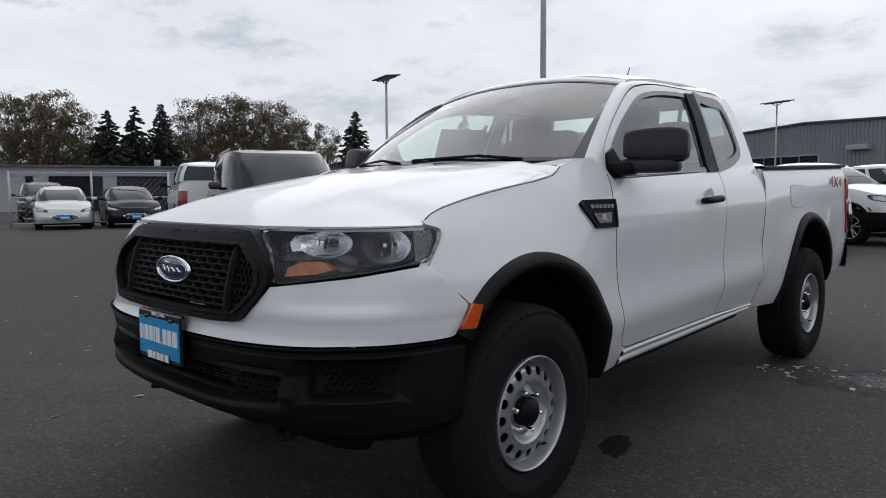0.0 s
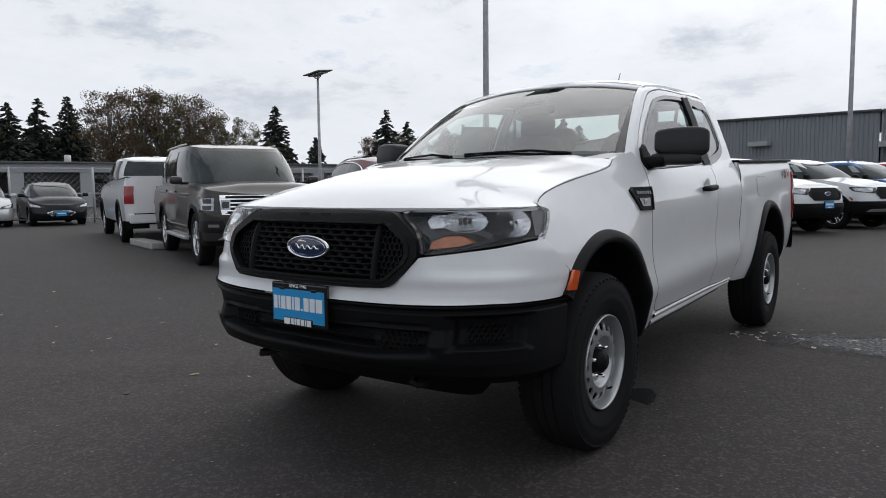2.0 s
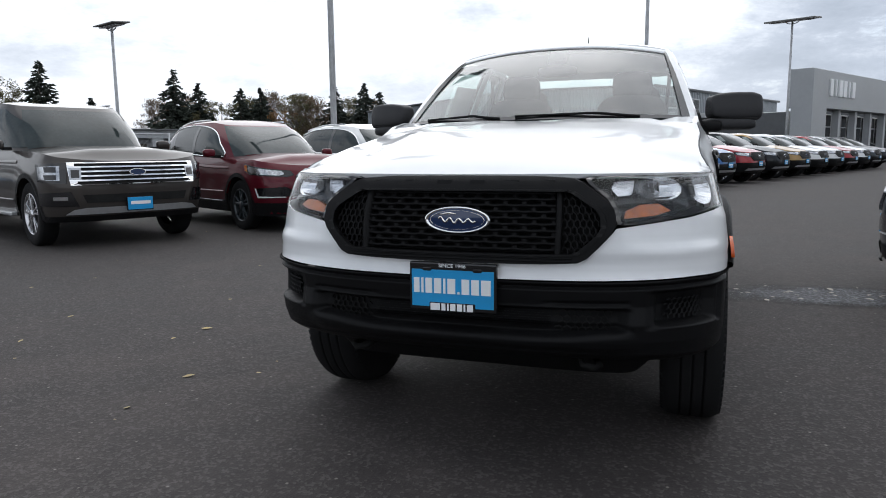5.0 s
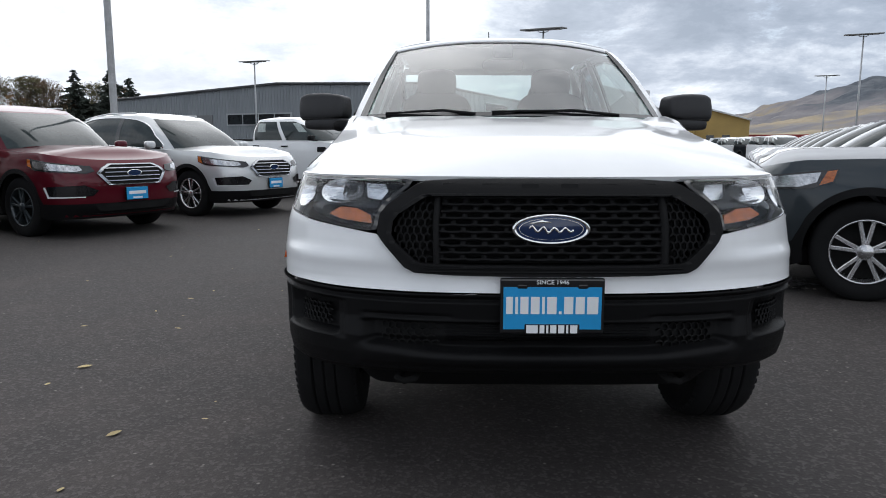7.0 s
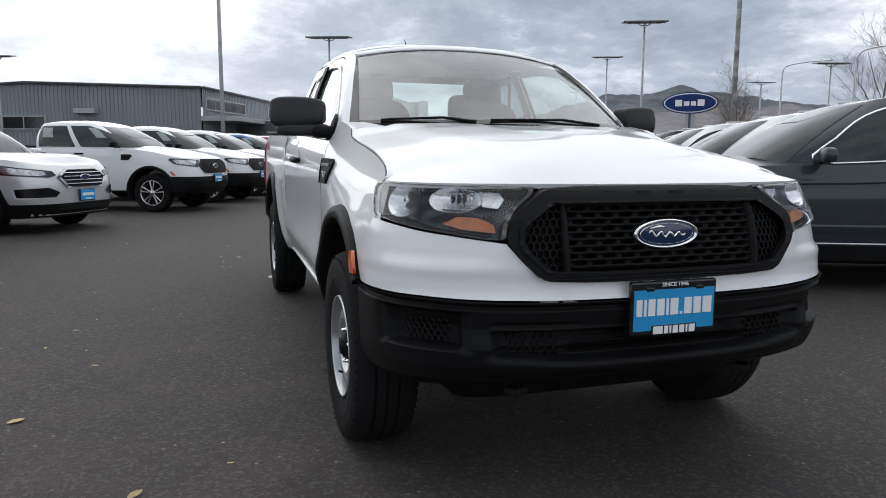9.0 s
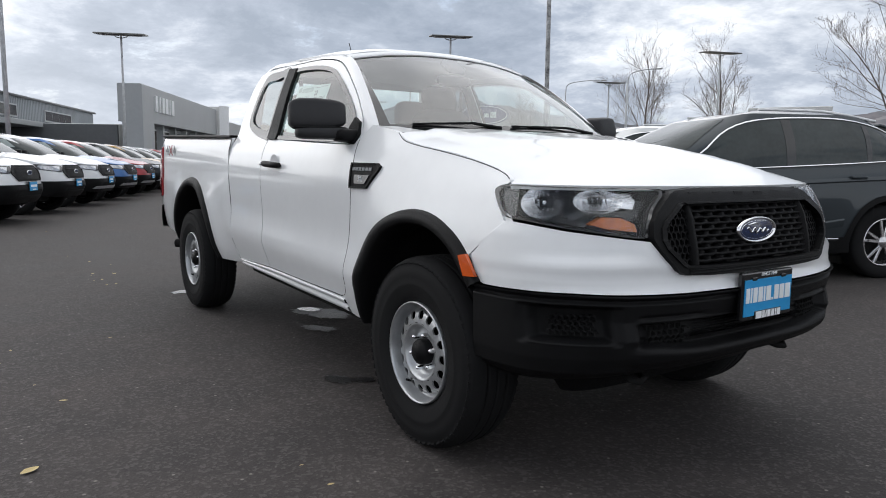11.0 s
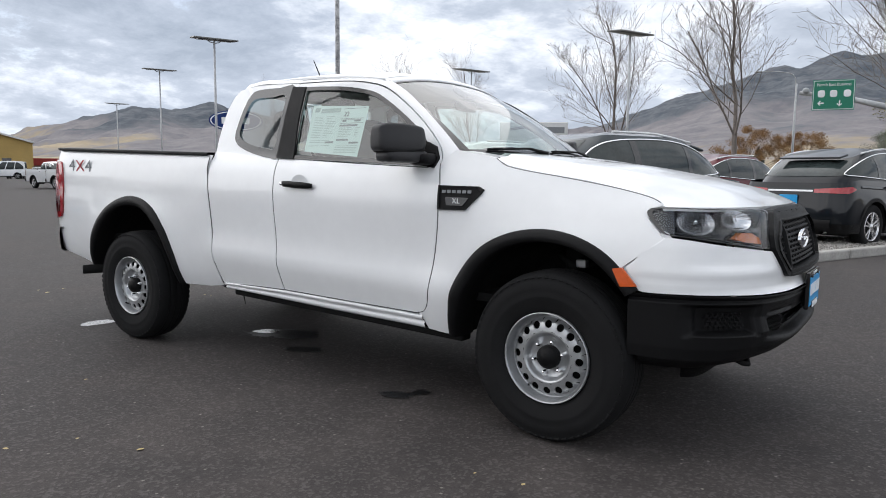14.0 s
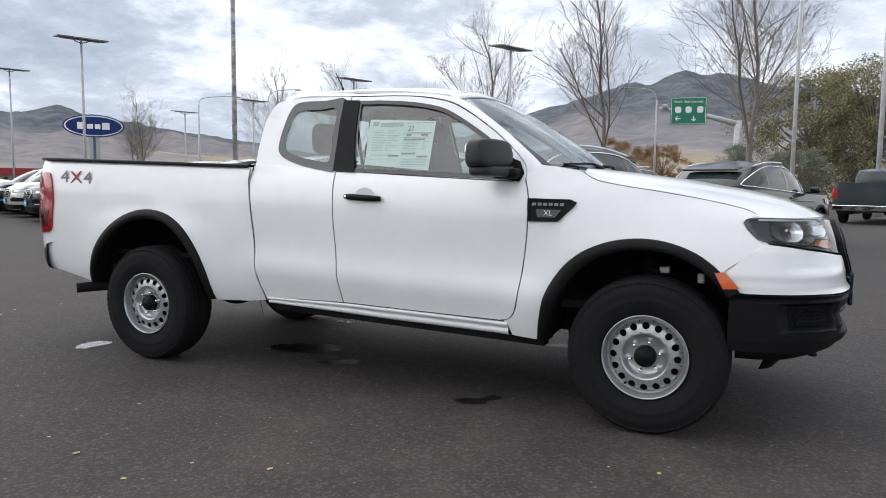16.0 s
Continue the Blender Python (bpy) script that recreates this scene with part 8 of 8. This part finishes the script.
def yellow_barn():
    p = thing("ochre_building", "ochre gabled building with a small porch gable", "building")
    def gable(w, d, e, pk, y):
        bm = bmesh.new()
        pts = ((-w / 2, 0), (w / 2, 0), (w / 2, e), (0, pk), (-w / 2, e))
        a = [bm.verts.new((x, y, z)) for x, z in pts]
        b = [bm.verts.new((x, y + d, z)) for x, z in pts]
        bm.faces.new(a)
        bm.faces.new(b[::-1])
        for i in range(5):
            bm.faces.new((a[i], b[i], b[(i + 1) % 5], a[(i + 1) % 5]))
        return bm
    part("wall", gable(17, 22, 5.2, 7.6, 0), YELLOW_WALL, p)
    part("porch", gable(8, 3, 3.7, 5.3, -3.0), YELLOW_WALL, p).location.x = -4.0
    for s in (-1, 1):
        part("roof_edge", box((s * 4.3, 10.8, 6.5), (9.2, 23, 0.25), 0.0, Matrix.Rotation(s * 0.275, 4, "Y")), WHITE_WALL, p)
    w = part("window", box((-4.6, -3.08, 2.0), (1.3, 0.1, 1.6)), DARK_GLASS, p)
    for x in (2.5, 5.0):
        part("window", box((x, -0.06, 2.0), (1.2, 0.1, 1.6)), DARK_GLASS, p)
    p.matrix_basis = pose(-149.0, 53.5, 0, 0, 0, 68) @ Matrix.Scale(1.27, 4)


yellow_barn()
rs = thing("red_store", "long low red store beyond the lot", "building")
part("wall", box((0, 0, 1.6), (60, 12, 3.2), 0.05), BRICK_WALL, rs)
part("fascia_band", box((0, -6.1, 3.0), (60, 0.4, 1.5), 0.03), RED_WALL, rs)
for i in range(10):
    part("window", box((-26 + i * 5.6, -6.06, 1.2), (3.2, 0.1, 1.6)), DARK_GLASS, rs)
rs.matrix_basis = pose(-150, 82, 0, 0, 0, 62)

# fence in front of the garages


def fence():
    p = thing("chain_link_fence", "grey tubular fence panels with wire mesh", "fence")
    a, u = Vector((-5.6, -25.6)), Vector((-0.90, 0.44))
    for i in range(9):
        q = a + u * (2.6 * i)
        part("post", tube([(q.x, q.y, 0), (q.x, q.y, 2.0)], 0.04, 8), POLE_PAINT, p)
        if i < 8:
            e = q + u * 2.6
            for z in (0.15, 1.05, 1.95):
                part("rail", tube([(q.x, q.y, z), (e.x, e.y, z)], 0.028, 6), POLE_PAINT, p)
            bm = bmesh.new()
            for k in range(-7, 14):
                for s in (1, -1):
                    x0, x1 = k * 0.2, k * 0.2 + s * 1.8
                    lo = max(0.0, min(2.6, x0)), max(0.0, min(2.6, x1))
                    if abs(lo[0] - lo[1]) < 0.05:
                        continue
                    z0, z1 = 0.15 + 1.8 * (lo[0] - x0) / (x1 - x0), 0.15 + 1.8 * (lo[1] - x0) / (x1 - x0)
                    p0, p1 = q + u * lo[0], q + u * lo[1]
                    merge(bm, tube([(p0.x, p0.y, z0), (p1.x, p1.y, z1)], 0.004, 3, cap=False))
            part("wire_mesh", bm, POLE_PAINT, p)


fence()

# ---- trees ----


def rand_dir(rng):
    return Vector((rng.gauss(0, 1), rng.gauss(0, 1), rng.gauss(0, 1))).normalized()


def bare_tree(x, y, h, seed, stems=2, spread_=0.58):
    rng = random.Random(seed)
    p = thing("bare_tree", "leafless deciduous tree with fine upright twigs", "tree", "bare trees")
    trunk, limbs = bmesh.new(), bmesh.new()

    def grow(bm, start, d, length, r, depth):
        pts, rads, pos, dr = [start], [r], start.copy(), d.normalized()
        n = 5 if depth < 2 else (4 if depth < 3 else 3)
        for i in range(n):
            dr = (dr + rand_dir(rng) * (0.13 + 0.05 * depth) + Vector((0, 0, 0.05))).normalized()
            pos = pos + dr * length / n
            pts.append(pos.copy())
            rads.append(r * (1 - 0.62 * (i + 1) / n))
        merge_rows(bm, pts, rads, 7 if depth == 0 else (5 if depth < 3 else 3))
        if depth >= 4:
            return
        kids = (4, 15, 8, 5, 0)[depth]
        for i in range(kids):
            k = 0.12 + 0.86 * (i + rng.random()) / kids
            j = min(n - 1, int(k * n))
            at = pts[j].lerp(pts[j + 1], min(1, k * n - j))
            side = rand_dir(rng)
            side = (side - dr * side.dot(dr)).normalized()
            nd = (dr * 0.75 + side * (spread_ + 0.30 * rng.random()) + Vector((0, 0, 0.30))).normalized()
            grow(limbs, at, nd, length * rng.uniform(0.40, 0.58) * (1.2 - 0.55 * k), rads[j] * 0.38, depth + 1)

    def merge_rows(bm, pts, rads, sides):
        rows = []
        for i, q in enumerate(pts):
            d = (pts[min(i + 1, len(pts) - 1)] - pts[max(i - 1, 0)]).normalized()
            a = d.cross(Vector((0.3, 0.2, 1)) if abs(d.z) < 0.9 else Vector((1, 0, 0))).normalized()
            b = d.cross(a)
            rows.append([bm.verts.new(q + (a * math.cos(2 * math.pi * k / sides) + b * math.sin(2 * math.pi * k / sides)) * max(rads[i], 0.0075)) for k in range(sides)])
        for r0, r1 in zip(rows, rows[1:]):
            for k in range(sides):
                bm.faces.new((r0[k], r0[(k + 1) % sides], r1[(k + 1) % sides], r1[k])).smooth = True
    base = h * 0.24
    merge_rows(trunk, [Vector((0, 0, -0.1)), Vector((0.03, 0, base * 0.5)), Vector((0, 0.04, base))], [h * 0.0145, h * 0.0115, h * 0.0098], 9)
    for i in range(stems + 1):
        a = 2 * math.pi * (i + rng.random() * 0.5) / (stems + 1)
        grow(trunk, Vector((0, 0, base * 0.92)), Vector((math.cos(a), math.sin(a), 0)) * (0.06 if i == 0 else 0.42) + Vector((0, 0, 1)), h * (0.74 if i == 0 else rng.uniform(0.45, 0.58)), h * (0.0088 if i == 0 else 0.0050), 1)
    part("trunk", trunk, BARK, p)
    part("branchwork", limbs, BARK, p)
    p.matrix_basis = pose(x, y, 0, 0, 0, rng.uniform(0, 360))
    return p


bare_a = bare_tree(-12.2, 56.7, 20.0, 31)
bare_b = bare_tree(-0.5, 45.3, 18.0, 32, 3, 0.62)
bare_c = bare_tree(-24.7, 62.4, 17.5, 33)
for src, x, y, s, a in ((bare_c, -57.1, 69.8, 0.92, 40), (bare_a, -48.6, 73.9, 0.78, 120), (bare_c, -89.0, 76.8, 0.8, 200), (bare_b, -96, 82, 0.7, 10)):
    t = copy_thing(src, pose(x, y, 0, 0, 0, a))
    t.scale = (s, s, s)


def leaf_cloud(centres, per, size, rng, flat=0.0):
    """Many small leaf quads round clump centres (x, y, z, radius)."""
    verts, faces = [], []
    for cx, cy, cz, r in centres:
        for _ in range(per):
            d = rand_dir(rng) * r * rng.random() ** 0.45
            c = Vector((cx + d.x, cy + d.y, cz + d.z * 0.8))
            a = rand_dir(rng) * size * rng.uniform(0.6, 1.3)
            b = a.cross(rand_dir(rng)).normalized() * size * rng.uniform(0.4, 0.9)
            i = len(verts)
            verts += [c - a, c + b * 0.6, c + a, c - b * 0.6]
            faces.append((i, i + 1, i + 2, i + 3))
    me = bpy.data.meshes.new("crown")
    me.from_pydata([tuple(v) for v in verts], [], faces)
    return me


def leafy_tree(x, y, h, seed, material, word, w=0.45, density=34, low=0.28):
    rng = random.Random(seed)
    p = thing("broadleaf_tree", word, "tree", "leafy trees")
    clumps, limbs = [], bmesh.new()
    for i in range(110):
        z = h * (low + (0.97 - low) * rng.random() ** 0.8)
        k = math.sin(math.pi * min(1, max(0.08, (z / h - low * 0.6) / (1.05 - low * 0.6)))) ** 0.6
        a, r = rng.uniform(0, 6.283), h * w * 0.5 * k * rng.uniform(0.25, 1.0)
        c = (r * math.cos(a), r * math.sin(a), z, h * rng.uniform(0.045, 0.085) * (1.5 if density > 150 else 1.0))
        clumps.append(c)
        if i % 2 == 0:
            merge(limbs, tube([(0, 0, h * 0.22 + z * 0.25), (c[0] * 0.5, c[1] * 0.5, z * 0.75), c[:3]], [h * 0.009, h * 0.005, h * 0.0015], 4, cap=False))
    part("trunk", tube([(0, 0, -0.1), (0.05, 0.05, h * 0.3), (0, 0, h * 0.7)], [h * 0.022, h * 0.016, h * 0.005], 8), BARK, p)
    part("branchwork", limbs, BARK, p)
    me = leaf_cloud(clumps, int(density * 1.5), h * (0.0095 if density > 150 else 0.0112), rng)
    me.materials.append(material)
    cr_ = new("crown", me)
    cr_.parent = p
    p.matrix_basis = pose(x, y, 0, 0, 0, rng.uniform(0, 360))
    return p


def conifer(x, y, h, seed, w=0.34):
    rng = random.Random(seed)
    p = thing("conifer", "dark green conifer with drooping tiers and an uneven outline", "tree", "conifers")
    verts, faces = [], []
    n = 34
    for i in range(n):
        z = h * (0.10 + 0.89 * i / n)
        rad = h * w * 0.5 * (1 - i / n) ** 0.85 * rng.uniform(0.7, 1.15) + 0.10
        for k in range(max(5, int(13 * (1 - i / n)) + 3)):
            a = rng.uniform(0, 6.283)
            r = rad * rng.uniform(0.65, 1.0)
            d = Vector((math.cos(a), math.sin(a), 0))
            side = Vector((-d.y, d.x, 0))
            for s in range(5):
                q = r * (s + 0.7) / 5
                c = d * q + Vector((0, 0, z - q * 0.28 + rng.uniform(-0.12, 0.12)))
                for m in range(3):
                    l, wd = r * 0.17 + 0.12, r * 0.07 + 0.06
                    u = (d * rng.uniform(0.4, 1) + side * rng.uniform(-0.9, 0.9) + Vector((0, 0, rng.uniform(-0.5, 0.3)))).normalized()
                    b = u.cross(rand_dir(rng)).normalized()
                    j = len(verts)
                    verts += [c - u * l * 0.5, c + b * wd, c + u * l, c - b * wd]
                    faces.append((j, j + 1, j + 2, j + 3))
    me = bpy.data.meshes.new("crown")
    me.from_pydata([tuple(v) for v in verts], [], faces)
    me.materials.append(NEEDLES)
    part("trunk", tube([(0, 0, -0.1), (0, 0, h * 0.97)], [h * 0.018, 0.03], 7), BARK, p)
    cr_ = new("crown", me)
    cr_.parent = p
    p.matrix_basis = pose(x, y, 0)
    return p


TREES = (
    ('d', -20.0, -76.7, 10.4),
    ('d', -21.9, -76.2, 10.0),
    ('d', -23.5, -75.6, 11.0),
    ('d', -25.6, -74.9, 9.2),
    ('c', -28.1, -74.0, 9.3),
    ('c', -30.6, -73.0, 9.8),
    ('c', -33.0, -71.9, 10.1),
    ('d', -36.3, -70.2, 10.8),
    ('d', -39.1, -68.7, 11.6),
    ('d', -40.9, -67.6, 10.9),
    ('d', -43.4, -66.0, 10.7),
    ('o', -45.8, -64.3, 9.4),
    ('o', -47.6, -63.0, 7.9),
    ('c', -52.3, -62.6, 10.1),
    ('c', -56.8, -60.6, 6.8),
    ('c', -64.4, -55.9, 10.2),
    ('c', -66.1, -53.8, 8.8),
    ('o', -67.6, -51.9, 7.3),
    ('c', -68.9, -50.1, 8.3),
    ('c', -70.2, -48.2, 8.4),
    ('r', -71.6, -46.0, 6.5),
    ('d', -72.5, -44.6, 8.0),
    ('d', -73.6, -42.7, 7.4),
    ('c', -74.7, -40.6, 8.6),
    ('c', -76.3, -37.4, 9.0),
    ('c', -77.1, -35.7, 8.0),
    ('o', -21.0, -84.7, 8.2),
    ('o', -27.2, -82.8, 8.0),
    ('o', -32.4, -80.9, 7.9),
    ('o', -35.1, -79.7, 7.7),
    ('o', -38.2, -78.2, 8.5),
    ('o', -41.7, -76.4, 9.3),
    ('o', -46.2, -73.7, 9.2),
    ('o', -49.4, -71.6, 8.6),
    ('d', -68.4, -62.1, 7.6),
    ('d', -70.8, -59.2, 8.2),
    ('d', -75.3, -53.2, 8.0),
    ('d', -76.8, -50.9, 8.6),
    ('d', -79.1, -47.1, 8.2),
    ('d', -81.7, -42.4, 8.0),
    ('d', -83.0, -39.7, 7.8),
)
tree_rng = random.Random(77)
for i, (kind, x, y, h) in enumerate(TREES):
    if kind == "c":
        conifer(x, y, h * 1.10, 200 + i, tree_rng.uniform(0.72, 0.90))
    elif kind == "d":
        leafy_tree(x, y, h * 1.07, 200 + i, BROWN_LEAVES if i % 3 else OLIVE_LEAVES, "tall tree with thin brown autumn leaves", 0.62, 42)
    elif kind == "o":
        leafy_tree(x, y, h, 200 + i, OLIVE_LEAVES, "rounded tree with olive-yellow autumn leaves", 1.15, 75, 0.08)
    else:
        leafy_tree(x, y, h, 200 + i, ORANGE_LEAVES, "low tree with orange autumn leaves", 0.9, 60, 0.10)
leafy_tree(4.1, 65.7, 11.4, 301, WILLOW_LEAVES, "broad olive-green tree beside the road", 1.2, 230, 0.06)
leafy_tree(9.0, 65.3, 11.8, 302, WILLOW_LEAVES, "broad olive-green tree beside the road", 1.2, 230, 0.06)
leafy_tree(-17.4, 87.5, 7.2, 303, ORANGE_LEAVES, "low spreading tree with rusty leaves", 1.35, 190, 0.05)
leafy_tree(-11.5, 90, 6.6, 304, ORANGE_LEAVES, "low spreading tree with rusty leaves", 1.35, 190, 0.05)
leafy_tree(-0.5, 54, 4.6, 305, SILVER_LEAVES, "grey-green shrub beside the road", 1.25, 200, 0.04)
leafy_tree(3.0, 56, 4.2, 306, SILVER_LEAVES, "grey-green shrub beside the road", 1.25, 200, 0.04)
for i, (x, y, h) in enumerate(((-27, 120, 5.5), (-23, 122, 6.5), (-13, 100, 3.5), (-10, 101, 3.0))):
    conifer(x, y, h, 320 + i, 0.6)

# ---- hills ----
HILL_AZ = (60, 70, 80, 87, 91, 95.7, 99, 103, 107, 112, 116, 120, 126, 132, 138, 143, 147, 150, 155, 158, 162, 168, 175, 185)
HILL_EL = (3.8, 4.5, 6.0, 7.4, 8.2, 8.5, 7.9, 7.2, 6.1, 4.4, 3.3, 2.7, 2.6, 3.5, 4.5, 5.2, 5.1, 4.5, 3.1, 2.5, 2.9, 2.0, 1.0, 0.4)


def hill_surface():
    m = bpy.data.materials.new("hazy_dry_hillside")
    m.use_nodes = True
    t = m.node_tree
    p = t.nodes["Principled BSDF"]
    co = t.nodes.new("ShaderNodeTexCoord")
    a = node(t, "ShaderNodeTexNoise", Scale=0.006, Detail=7.0, Roughness=0.62)
    b = node(t, "ShaderNodeTexNoise", Scale=0.045, Detail=5.0, Roughness=0.7)
    t.links.new(co.outputs["Object"], a.inputs["Vector"])
    t.links.new(co.outputs["Object"], b.inputs["Vector"])
    sep = t.nodes.new("ShaderNodeSeparateXYZ")
    t.links.new(co.outputs["Object"], sep.inputs[0])
    patchy = math_node(t, "ADD", math_node(t, "MULTIPLY", a.outputs[0], 0.75), math_node(t, "MULTIPLY", b.outputs[0], 0.25))
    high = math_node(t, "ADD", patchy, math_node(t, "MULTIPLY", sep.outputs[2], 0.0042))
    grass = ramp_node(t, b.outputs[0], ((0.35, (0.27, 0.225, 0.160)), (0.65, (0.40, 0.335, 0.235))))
    # blue-grey cast of scrub and woodland: distance haze mixed into their colours
    hazed_scrub = ramp_node(t, b.outputs[0], ((0.36, (0.150, 0.146, 0.160)), (0.64, (0.235, 0.220, 0.222))))
    hazed_wood = ramp_node(t, b.outputs[0], ((0.38, (0.066, 0.078, 0.094)), (0.62, (0.130, 0.138, 0.152))))
    col = mix_node(t, ramp_node(t, high, ((0.535, 0.0), (0.615, 1.0))), grass, hazed_scrub)
    col = mix_node(t, ramp_node(t, high, ((0.72, 0.0), (0.79, 1.0))), col, hazed_wood)
    t.links.new(col, p.inputs["Base Color"])
    p.inputs["Roughness"].default_value = 0.95
    p.inputs["Specular IOR Level"].default_value = 0.1
    return m


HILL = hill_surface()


def hill_point(az, k):
    el = float(np.interp(az, HILL_AZ, HILL_EL))
    d = 330 + 720 * k
    a = radians(az)
    ridge = 1050 * math.tan(radians(el))
    z = ridge * (0.06 * sstep(0, 0.25, k) + 0.94 * k ** 1.5) if k <= 1 else ridge
    q = Vector((d * math.cos(a), d * math.sin(a), 0))
    z += (noise.fractal(q * 0.008, 1.0, 2.0, 5) * 13 + noise.noise(q * 0.03) * 5 + noise.noise(q * 0.09) * 2.2 * k) * min(1.0, k * 1.4) * min(1, el / 3)
    return Vector((q.x, q.y, z - 2.0 * (k <= 0)))


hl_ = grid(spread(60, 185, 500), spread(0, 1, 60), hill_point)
lone("hills", hl_, HILL, "dry brown hills with dark wooded slopes behind the town, tinted with haze", "hills", kind="structure")
fg_ = surface("dry_verge_grass", (0.20, 0.165, 0.095), rough=0.95, vary=0.35, scale=0.15)
lone("far_field", grid(spread(40, 140, 40), spread(64, 340, 6), lambda a, d: Vector((d * math.cos(radians(a)) - 2, d * math.sin(radians(a)), 0.05 + 3.5 * sstep(70, 340, d)))), fg_, "strip of dry grass beyond the road", "verge", kind="structure")
